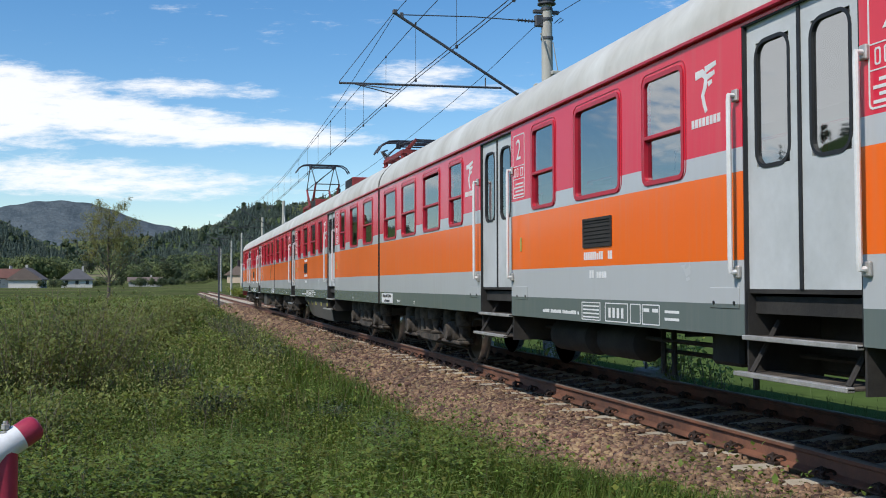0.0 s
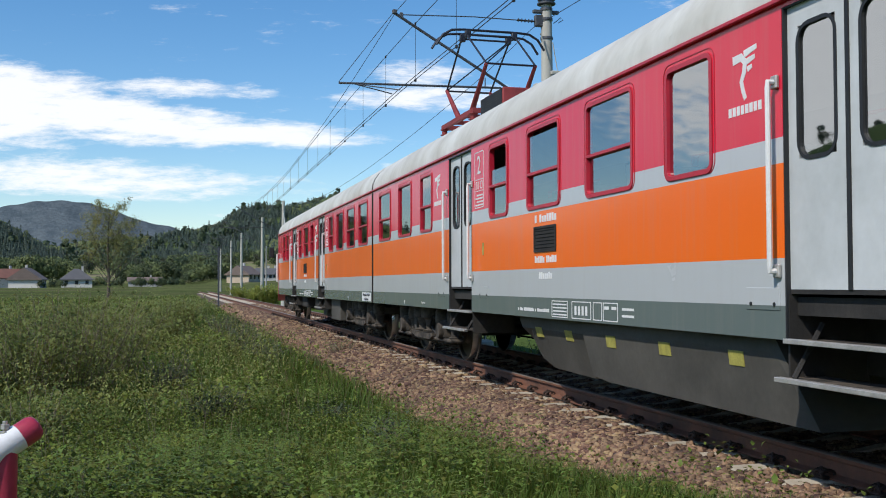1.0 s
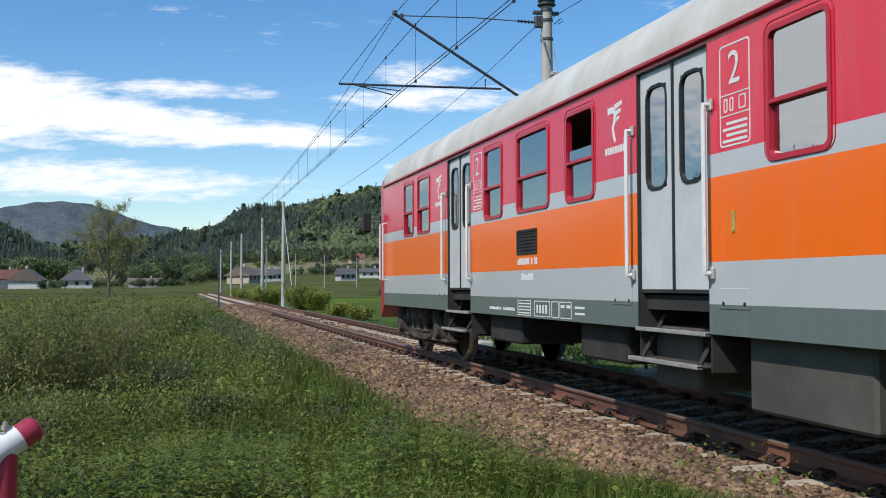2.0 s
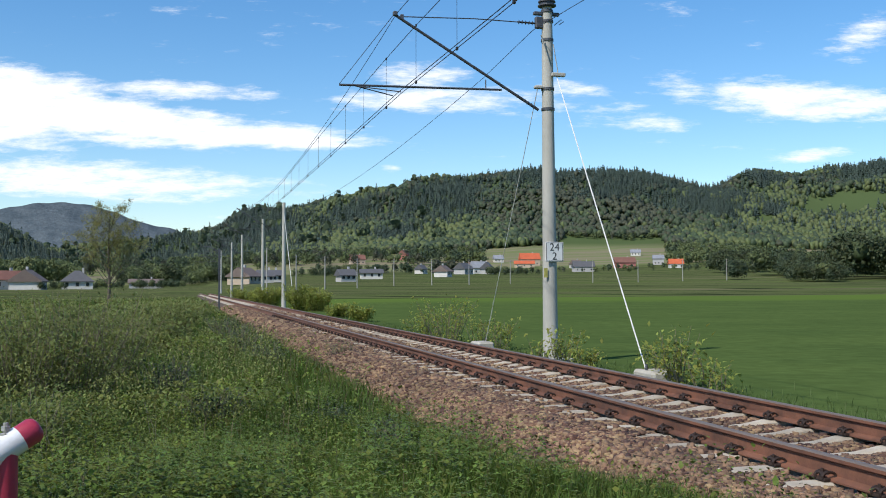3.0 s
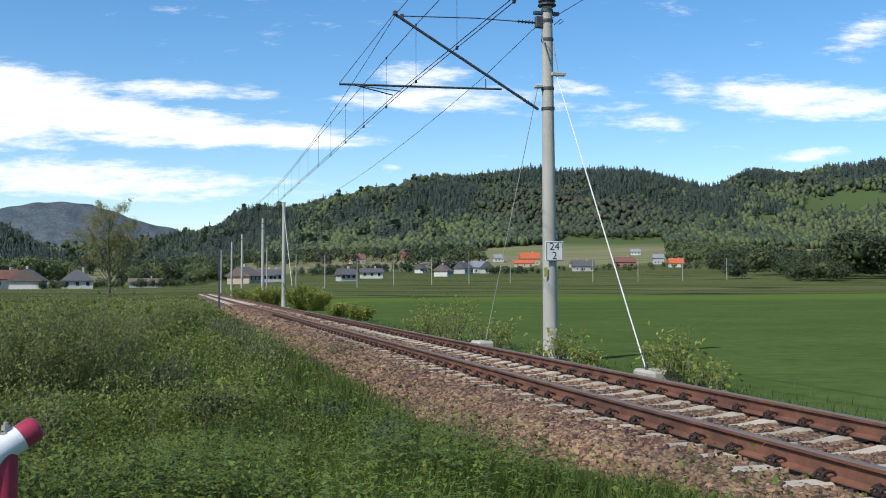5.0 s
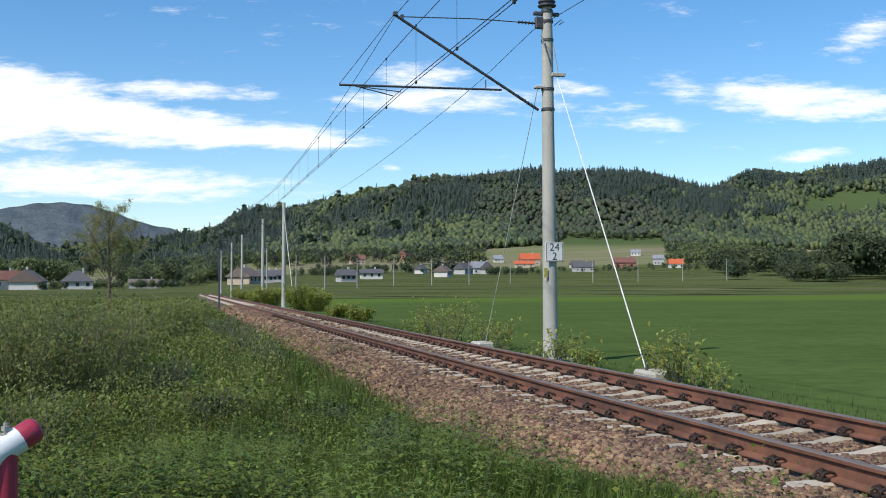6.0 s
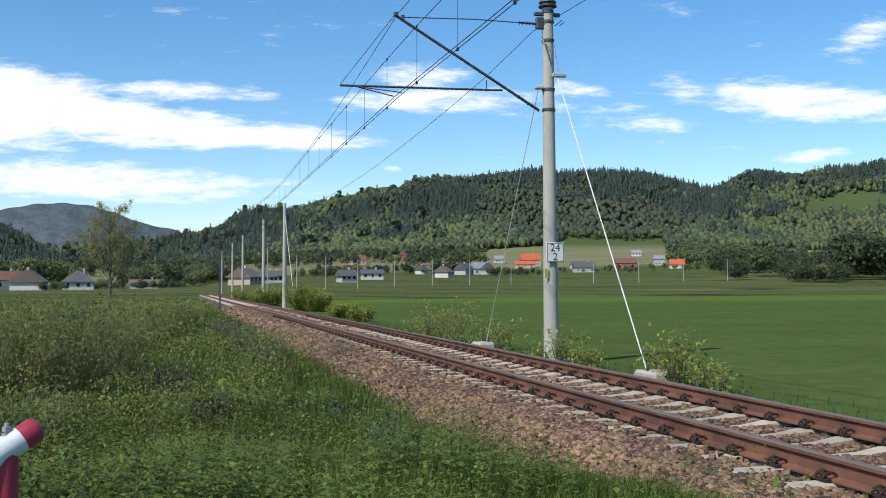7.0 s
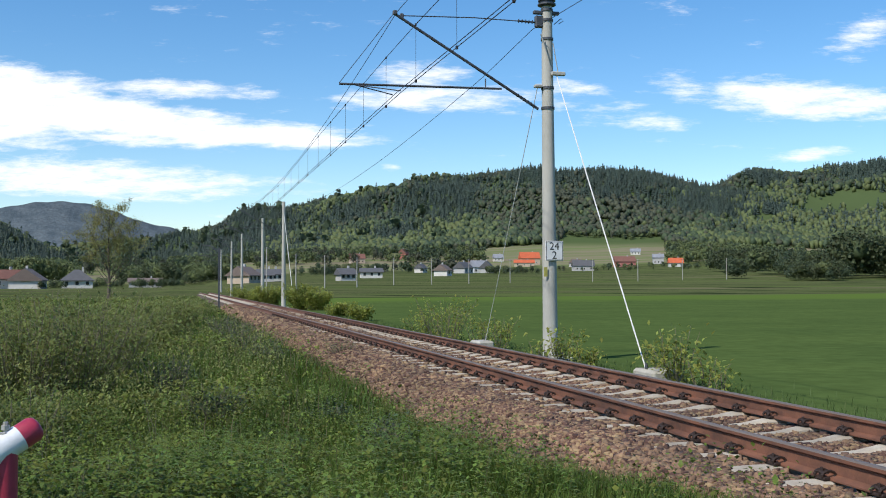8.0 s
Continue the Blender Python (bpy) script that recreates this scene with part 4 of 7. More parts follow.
def car_body(name, s0, s1, doors, windows, cab, label):
    """A car from s0 to s1, measured along the train; the Empty sits at its middle on the rail level."""
    mid = (s0 + s1) / 2
    car = thing(name, pose(TRACK, GAP_ONE + mid, 0), label, "railcar", "cars of the train")
    a, b = s0 - mid, s1 - mid
    wa, wb = a + (1.0 if cab < 0 else 0), b - (1.0 if cab > 0 else 0)
    holes = [(d0 - mid, d1 - mid, BOTTOM, 3.02) for d0, d1 in doors]
    holes += [(w[0] - mid + 0.025, w[1] - mid - 0.025, WIN_LOW + 0.025, WIN_HIGH - 0.025) for w in windows]
    for sgn in (-1, 1):
        part("side_wall", side_wall(wa, wb, holes, sgn), [MAT_SIDE, MAT_INSIDE], car, "red, orange and grey banded side")
        for w in windows:
            window(car, w[0] - mid, w[1] - mid, sgn, w[2], w[3] if sgn < 0 else 0.0)
        for d0, d1 in doors:
            door(car, d0 - mid, d1 - mid, sgn)
    roof(car, wa, wb)
    fl = Shape()
    fl.box(-1.36, 1.36, a + 0.05, b - 0.05, 1.0, 1.12)
    fl.box(-0.5, 0.5, a + 0.1, b - 0.1, 0.72, 1.0)
    for x in (-1.36, 1.24):
        prev = wa
        for h0, h1 in sorted((d0 - mid, d1 - mid) for d0, d1 in doors):
            fl.box(x, x + 0.12, prev + 0.02, h0 - 0.05, 0.86, 1.0)
            prev = h1 + 0.05
        fl.box(x, x + 0.12, prev, wb - 0.02, 0.86, 1.0)
    part("underframe", fl, MAT_UNDER, car)
    # seats, backs across the car
    k = 0
    for w in windows:
        for x in (-1.32, 0.35):
            st = Shape()
            c = (w[0] + w[1]) / 2 - mid
            st.box(x, x + 0.95, c - 0.72, c - 0.60, 1.45, 2.22, bevel=0.04)
            st.box(x, x + 0.95, c - 0.60, c - 0.15, 1.45, 1.58, bevel=0.04)
            part("seat", st, MAT_SEAT, car)
    # end walls, with gangway bellows at the joint
    for y, is_cab, d in ((a, cab < 0, 1), (b, cab > 0, -1)):
        e = Shape()
        if not is_cab:
            pts = [(HALF, BOTTOM)] + [(p[0], p[2]) for p in arch(0)] + [(-HALF, BOTTOM)]
            e.loft([[(x * 0.9985, y - d * 0.004, z) for x, z in pts], [(x * 0.95, y + d * 0.06, z) for x, z in pts]])
            part("end_wall", e, MAT_UNDER, car, "dark end wall")
            g = Shape()
            for j in range(3):
                yy = y - d * (0.01 + 0.035 * j)
                w = 1.37 - 0.04 * (j % 2)
                rim2 = [(p[0], p[1]) for p in rounded(-w, w, 0.95, 3.35, 0.3)]
                g.loft([[(p[0], yy, p[1]) for p in rim2], [(p[0], yy - d * 0.03, p[1]) for p in rim2]])
            part("gangway_bellows", g, MAT_RUBBER, car, "black rubber gangway bellows")
        else:
            rings = []
            for t, hw, top in ((0.0, HALF, ROOF_TOP), (0.45, HALF - 0.03, ROOF_TOP - 0.06), (0.75, HALF - 0.13, ROOF_TOP - 0.2), (0.92, HALF - 0.30, ROOF_TOP - 0.4), (1.0, HALF - 0.55, ROOF_TOP - 0.6)):
                yy = (wa if d > 0 else wb) - d * t
                ring = [(hw, yy, BOTTOM - 0.25 * (t > 0.3))] + [(hw * math.cos(math.pi * q / 16), yy, EAVE + (top - EAVE) * math.sin(math.pi * q / 16)) for q in range(17)] + [(-hw, yy, BOTTOM - 0.25 * (t > 0.3))]
                rings.append(ring)
            e.loft(rings)
            nose = part("cab_front", e, MAT_RED, car, "rounded red cab front", smooth=True)
            yc = (wa if d > 0 else wb)
            w = Shape()
            w.box(-0.8, 0.8, *sorted((yc - d * 0.97, yc - d * 1.02)), 2.2, 2.95, bevel=0.03)
            part("windscreen", w, MAT_RUBBER, nose)
            for x in (-0.75, 0.75):
                lp = Shape()
                lp.lathe((x, yc - d * 0.98, 1.35), (0, -d, 0), [(0, 0.12), (0.05, 0.12), (0.06, 0.1)], n=16)
                part("tail_lamp", lp, MAT_LAMP, nose)
                mr = Shape()
                mr.box(*sorted((x * 2 - 0.05, x * 2 * 1.14)), yc - d * 0.8 - 0.04, yc - d * 0.8 + 0.04, 2.25, 2.62, bevel=0.02)
                mr.rod((x * 1.75, yc - d * 0.7, 2.5), (x * 2.05, yc - d * 0.8, 2.5), 0.015, 0.015, 6)
                part("mirror", mr, MAT_RUBBER, nose, "black rear-view mirror")
                bf = Shape()
                bf.rod((x, yc - d * 0.9, 1.02), (x, yc - d * 1.25, 1.02), 0.09, 0.09, 12)
                bf.rod((x, yc - d * 1.25, 1.02), (x, yc - d * 1.30, 1.02), 0.22, 0.22, 16)
                part("buffer", bf, MAT_UNDER, nose)
                for q in (0.35, 0.62):
                    hr = Shape()
                    yy = yc - d * (q - 0.55)
                    sx = math.copysign(HALF, x)
                    ox = sx + math.copysign(0.07, x)
                    hr.tube([(sx, yy, 1.3), (ox, yy, 1.32), (ox, yy, 2.35), (sx, yy, 2.37)], 0.016, 7)
                    part("grab_rail", hr, MAT_WHITE, nose)
    return car, mid


CAR_ENDS = 0.085


def build_train():
    # front car: its cab is far ahead, past the eye
    g = -CAR_ENDS
    doors = [(-7.95, -6.70), (-14.22, -12.96)]
    wins = [(-1.57, -0.50, True, 0), (-3.08, -2.02, True, 0), (-4.64, -3.60, True, 0.05), (-5.88, -5.17, True, 0), (-9.36, -8.66, True, 0), (-10.96, -9.90, False, 0), (-12.13, -11.42, True, 0), (-15.9, -15.1, True, 0), (-16.9, -16.2, True, 0)]
    front, m1 = car_body("railcar", -20.0, g, doors, wins, -1, "red, orange and grey leading railcar with grey doors")
    for s, dr in ((-6.22, 0), (-12.46, 0), ):
        emblem(front, -1, s - m1, 2.67)
    for s in (-8.22, -14.5):
        class_panel(front, -1, s - m1)
    side_markings(front, -1, -10.44 - m1, -10.28 - m1, 3)
    # middle car, with the pantographs
    L = 20.87
    doors = [(5.55, 6.80), (13.94, 15.09)]
    wins = [(0.65, 1.69, True, 0), (2.32, 3.30, False, 0), (3.98, 4.71, True, 0), (7.68, 8.42, False, 0), (9.02, 10.06, True, 0), (10.74, 11.74, True, 0.06), (12.42, 13.14, True, 0.28), (16.06, 16.82, True, 0), (17.46, 18.46, False, 0), (19.12, 20.18, True, 0)]
    middle, m2 = car_body("railcar", CAR_ENDS, L - CAR_ENDS, doors, wins, 0, "red, orange and grey middle railcar with two roof pantographs")
    for s in (7.25, 15.72):
        emblem(middle, -1, s - m2, 2.67)
    for s in (5.17, 13.58):
        class_panel(middle, -1, s - m2)
    side_markings(middle, -1, 11.18 - m2, 10.77 - m2, 9)
    bars("number_bar", middle, -1, 11.18 - m2, 1.92, 0.66, 0.085, 9, 21)
    # trailing car
    doors = [(L + 6.60, L + 7.80), (L + 12.84, L + 14.02)]
    wins = [(L + 0.52, L + 1.56, True, 0), (L + 2.05, L + 3.07, True, 0), (L + 3.58, L + 4.59, False, 0), (L + 5.12, L + 5.82, True, 0), (L + 8.70, L + 9.42, True, 0.36), (L + 9.90, L + 10.94, True, 0.03), (L + 11.48, L + 12.21, True, 0), (L + 15.05, L + 15.87, True, 0), (L + 16.16, L + 16.86, True, 0)]
    rear, m3 = car_body("railcar", L + CAR_ENDS, L + 19.55, doors, wins, 1, "red, orange and grey trailing railcar with a rounded cab")
    for s in (8.24, 14.50):
        emblem(rear, -1, L + s - m3, 2.67)
    for s in (6.22, 12.5):
        class_panel(rear, -1, L + s - m3)
    side_markings(rear, -1, L + 10.6 - m3, L + 10.7 - m3, 14)
    for car, s, m in ((front, -0.79, m1), (rear, L + 0.64, m3)):
        p = Shape()
        p.box(-HALF - 0.006, -HALF, s - 0.485 - m, s + 0.485 - m, 0.862, 1.038, bevel=0.002)
        pl = part("owner_plate", p, MAT_WHITE, car, "white enamel depot plate with black lettering")
        lettering("plate_text", pl, "Małopolski Zakład\nw Krakowie", 0.088, -1, s - m, 0.948, MAT_RUBBER, gap=0.009, squeeze=1.15)
    lettering("heating_mark", front, "Ogrzew. el.", 0.055, -1, -1.79 - m1, 0.915, MAT_WHITE)
    lettering("heating_mark", middle, "Ogrzew. el.", 0.055, -1, L - 4.25 - m2, 0.915, MAT_WHITE)
    for car, s, m in ((front, -2.97, m1), (middle, 2.9, m2), (middle, L - 2.9, m2), (rear, L + 2.9, m3)):
        t = Shape()
        t.box(-HALF - 0.004, -HALF, s - m - 0.03, s - m + 0.03, 0.915, 0.932)
        t.box(-HALF - 0.004, -HALF, s - m - 0.008, s - m + 0.008, 0.875, 0.915)
        part("jacking_mark", t, MAT_WHITE, car)
    # hatches and handles by the doors
    for car, m, ss in ((front, m1, (-6.4, -8.3, -12.7)), (middle, m2, (7.05, 5.2, 15.5, 13.4)), (rear, m3, (L + 8.1, L + 6.25, L + 14.3))):
        for k, s in enumerate(ss):
            h = Shape()
            h.box(-HALF - 0.006, -HALF, s - m - 0.20, s - m + 0.20, 1.03, 1.18, bevel=0.003)
            ht = part("sill_hatch", h, MAT_SIDE, car)
            for e in (-0.14, 0.14):
                kn = Shape()
                kn.rod((-HALF - 0.012, s - m + e, 1.07), (-HALF - 0.004, s - m + e, 1.07), 0.014, 0.014, 8)
                part("latch", kn, MAT_RUBBER, ht)
        for s in ss[1::2]:
            hd = Shape()
            hd.box(-HALF - 0.012, -HALF, s - m - 0.02, s - m + 0.02, 1.58, 1.74, bevel=0.005)
            part("key_switch", hd, MAT_YELLOW, car)
    # bogies
    for car, s, m in ((front, -3.0, m1), (front, -17.0, m1), (middle, 2.68, m2), (middle, 17.72, m2), (rear, L + 2.78, m3), (rear, L + 16.75, m3)):
        bogie(car, s - m)
    # underfloor cases
    sk = Shape()
    rings = []
    for s, low, rake in ((7.10, 0.25, -0.42), (9.95, 0.27, 0.0), (10.45, 0.30, -0.15)):
        y, yb = s - m2, s + rake - m2
        rings.append([(-1.33, y, 0.85), (-1.33, y, 0.74), (-1.27, yb, low), (1.27, yb, low), (1.33, y, 0.74), (1.33, y, 0.85)])
    sk.loft(rings)
    case = part("underfloor_case", sk, MAT_SKIRT, middle, "grimy grey tapered underfloor case")
    sk = Shape()
    rings = []
    for s, low, top in ((10.5, 0.25, 0.85), (11.6, 0.27, 0.85), (12.0, 0.36, 0.85), (12.3, 0.56, 0.85), (12.4, 0.78, 0.85)):
        rings.append([(-1.30, s - m2, top), (-1.30, s - m2, max(low, 0.7)), (-1.16, s - m2, low), (1.16, s - m2, low), (1.30, s - m2, max(low, 0.7)), (1.30, s - m2, top)])
    sk.loft(rings)
    case2 = part("underfloor_case", sk, MAT_SKIRT, middle, "grimy rounded underfloor case")
    for s, cs in ((7.59, case), (8.70, case), (9.77, case), (10.89, case2), (11.77, case2)):
        y = Shape()
        low, high = (1.314, 1.328) if cs is case else (1.271, 1.300)
        y.loft([[(-low + 0.01, c, 0.61), (-low - 0.006, c, 0.61), (-high - 0.006, c, 0.72), (-high + 0.01, c, 0.72)] for c in (s - m2 - 0.10, s - m2 + 0.10)])
        part("warning_plate", y, MAT_YELLOW, cs, "faded yellow warning plate")
    # front car: air tanks and boxes; trailing car: battery cases
    for s, r, half in ((-8.9, 0.18, 0.5), (-10.1, 0.17, 0.42)):
        t = Shape()
        t.lathe((-0.95, s - m1 - half, 0.64), (0, 1, 0), [(-0.08, 0.02), (-0.05, r * 0.7), (0, r), (2 * half, r), (2 * half + 0.05, r * 0.7), (2 * half + 0.08, 0.02)], n=20)
        part("air_tank", t, MAT_UNDER, front, "dark cylindrical air tank", smooth=True)
    for s, w in ((-12.3, 0.22), (-15.0, 0.6)):
        t = Shape()
        t.box(-1.2, -0.5, s - m1 - w, s - m1 + w, 0.58, 0.86, bevel=0.03)
        part("equipment_box", t, MAT_UNDER, front)
    p = Shape()
    for z, x in ((0.70, -1.0), (0.58, -0.8)):
        p.rod((x, -15.0 - m1, z), (x, -5.0 - m1, z), 0.022, 0.022, 6)
    for s in (-10.9, -11.1, -12.4):
        p.rod((-1.0, s - m1, 0.4), (-1.0, s - m1, 0.88), 0.025, 0.025, 6)
    part("brake_pipe", p, MAT_UNDER, front)
    for s0, s1, low in ((4.95, 6.3, 0.30), (7.0, 7.75, 0.36), (8.3, 9.4, 0.48), (11.2, 12.4, 0.5)):
        t = Shape()
        t.box(-1.30, 0.9, L + s0 - m3, L + s1 - m3, low, 0.86, bevel=0.025)
        part("battery_case", t, MAT_SKIRT if s0 < 8 else MAT_UNDER, rear, "grey battery case")
    # roof gear of the middle car
    for s, raised in ((17.7, True), (2.7, False)):
        pantograph(middle, s - m2, raised)
    for s in (8.3, 15.6):
        resistor(middle, s - m2)
    for car, m, ss in ((front, m1, (-3, -6, -9, -12, -15)), (rear, m3, (L + 3, L + 7, L + 11, L + 15))):
        for s in ss:
            v = Shape()
            v.lathe((0, s - m, ROOF_TOP - 0.02), (0, 0, 1), [(0, 0.10), (0.08, 0.10), (0.08, 0.18), (0.14, 0.14), (0.15, 0.02)], n=14)
            part("roof_vent", v, MAT_ROOF, car)
    return front, middle, rear


def resistor(car, y):
    s = Shape()
    s.box(-0.62, 0.62, y - 0.55, y + 0.55, 3.74, 4.12, bevel=0.02)
    b = part("resistor_box", s, MAT_PANTO_RED, car, "dark red roof resistor box with louvres")
    for k in range(9):
        q = Shape()
        z = 3.80 + 0.034 * k
        q.box(-0.632, -0.60, y - 0.52, y + 0.52, z, z + 0.027)
        part("louvre_slat", q, MAT_RUBBER, b)


def insulator(parent, x, y, z, high=0.26):
    s = Shape()
    prof = [(0, 0.05)]
    for k in range(4):
        d = high * (k + 0.2) / 4
        prof += [(d, 0.05), (d + 0.02, 0.085), (d + 0.035, 0.05)]
    prof += [(high, 0.05)]
    s.lathe((x, y, z), (0, 0, 1), prof, n=12)
    return part("insulator", s, MAT_PANTO_RED, parent, "brown ribbed insulator", smooth=True)


def pantograph(car, y, raised):
    zb = 4.06
    f = Shape()
    loops = [[(sx * (0.585 - c), y + sy * (1.0 - c), z) for sx, sy in ((1, 1), (-1, 1), (-1, -1), (1, -1))] for c, z in ((0, zb - 0.05), (0, zb + 0.03), (0.07, zb + 0.03), (0.07, zb - 0.05))]
    f.add([q for lp in loops for q in lp], [(i * 4 + k, i * 4 + (k + 1) % 4, ((i + 1) % 4) * 4 + (k + 1) % 4, ((i + 1) % 4) * 4 + k) for i in range(4) for k in range(4)])
    p = part("pantograph", f, MAT_PANTO_RED, car, "raised diamond pantograph" if raised else "folded diamond pantograph")
    for d in (-0.35, 0.35):
        f = Shape()
        f.box(-0.52, 0.52, y + d - 0.03, y + d + 0.03, zb - 0.04, zb + 0.03, bevel=0.008)
        part("crossbar", f, MAT_PANTO_RED, p)
    for x in (-0.55, 0.55):
        for d in (-0.9, 0.9):
            insulator(p, x, y + d, ROOF_TOP - 0.16 if abs(x) > 0.3 else ROOF_TOP, 0.38)
    if raised:
        knee_y, knee_z, head_z, base_y = 1.22, 4.78, 5.50, 0.30
    else:
        knee_y, knee_z, head_z, base_y = 1.55, 4.22, 4.30, 0.30
    for k in (-1, 1):
        for x in (-0.42, 0.42):
            lo = Shape()
            lo.tube([(x, y + k * base_y, zb), (x * 1.0, y + k * knee_y, knee_z)], [0.055, 0.032], 8)
            part("lower_arm", lo, MAT_PANTO_RED, p, "red tapered lower arm", smooth=True)
        up = Shape()
        for x in (-0.42, 0.42):
            up.tube([(x, y + k * knee_y, knee_z), (x * 1.05, y + k * 0.16, head_z)], 0.017, 7)
        up.tube([(-0.42, y + k * knee_y, knee_z), (0.42, y + k * knee_y, knee_z)], 0.018, 7)
        up.tube([(-0.42, y + k * knee_y, knee_z), (0.40, y + k * 0.2, head_z - 0.03)], 0.012, 6)
        part("upper_arm", up, MAT_PANTO, p, "thin dark upper arm", smooth=True)
        hd = Shape()
        yy = y + k * 0.16
        hd.tube([(-0.98, yy, head_z - 0.20), (-0.86, yy, head_z - 0.02), (-0.70, yy, head_z + 0.07), (-0.5, yy, head_z + 0.085), (0.5, yy, head_z + 0.085), (0.70, yy, head_z + 0.07), (0.86, yy, head_z - 0.02), (0.98, yy, head_z - 0.20)], 0.022, 7)
        hd.tube([(-0.45, yy, head_z), (0.45, yy, head_z)], 0.018, 7)
        for x in (-0.42, 0.42):
            hd.box(x - 0.05, x + 0.05, yy - 0.04, yy + 0.04, head_z - 0.05, head_z + 0.08, bevel=0.01)
        part("collector_head", hd, MAT_PANTO, p, "dark curved collector strip", smooth=True)
    if not raised:
        c = Shape()
        c.tube([(-0.5, y + 1.0, zb), (-0.6, y + 1.2, zb + 0.25), (-0.3, y + 1.5, zb + 0.1), (-0.2, y + 1.7, ROOF_TOP)], 0.02, 6)
        c.tube([(-0.5, y + 0.6, zb), (-0.62, y + 0.9, zb + 0.22), (-0.45, y + 1.25, zb + 0.3)], 0.018, 6)
        part("power_cable", c, MAT_RUBBER, p)


TRAIN = build_train()


def gone(t):
    """Metres that the train has run: it slows a little while it passes."""
    return 20.52 * t - 0.27 * t * t if t < 3 else 59.13 + 18.9 * (t - 3)


def motions():
    for car in TRAIN:
        y = car.matrix_basis.translation.y
        walk(car, [(t, pose(TRACK, y - gone(t), 0)) for t in (0.0, 0.5, 1.0, 1.5, 2.0, 2.5, 3.0, 4.0, 5.0, 6.0, 7.0, 8.0)])
    for w, a in WHEELS:
        walk(w, [(i / FPS, pose(0, a, 0.462, math.degrees(gone(i / FPS) / 0.462) % 360)) for i in range(241)])

# ---- overhead line ----
MAT_MAST = material("spun_concrete", (0.44, 0.43, 0.38), rough=0.85, vary=0.10, scale=1.5, fine=30.0, bump=0.12, second=(0.35, 0.34, 0.30), stretch=(1, 1, 0.4))
MAT_GALV = material("dull_galvanised_steel", (0.10, 0.105, 0.115), rough=0.55, metal=0.5, vary=0.25, scale=6.0, fine=50.0, bump=0.1)
MAT_WIRE = material("dark_copper_wire", (0.035, 0.035, 0.04), rough=0.6, metal=0.3, vary=0.2, bump=0)
MAT_GUY = material("white_painted_guy", (0.72, 0.71, 0.68), rough=0.6, vary=0.15, scale=6.0, fine=40.0, bump=0.1)
MAT_FOOT = material("footing_concrete", (0.46, 0.44, 0.38), rough=0.9, vary=0.2, scale=3.0, fine=40.0, bump=0.3, second=(0.33, 0.31, 0.26))
MAT_SIGN = material("white_sign_enamel", (0.72, 0.72, 0.70), rough=0.5, vary=0.1, scale=6.0, fine=40.0, bump=0.05)
MAST_X, MAST_Y = 4.12, 22.3
WIRE_Z = 5.60


def strain_insulator(s, a, b):
    """Ribbed rod from a to b."""
    a, b = Vector(a), Vector(b)
    d = (b - a)
    n = 6
    prof = [(0, 0.012)]
    for k in range(n):
        t = d.length * (k + 0.5) / n
        prof += [(t - 0.015, 0.022), (t, 0.05), (t + 0.015, 0.022)]
    prof += [(d.length, 0.012)]
    s.lathe(a, d, prof, n=8)


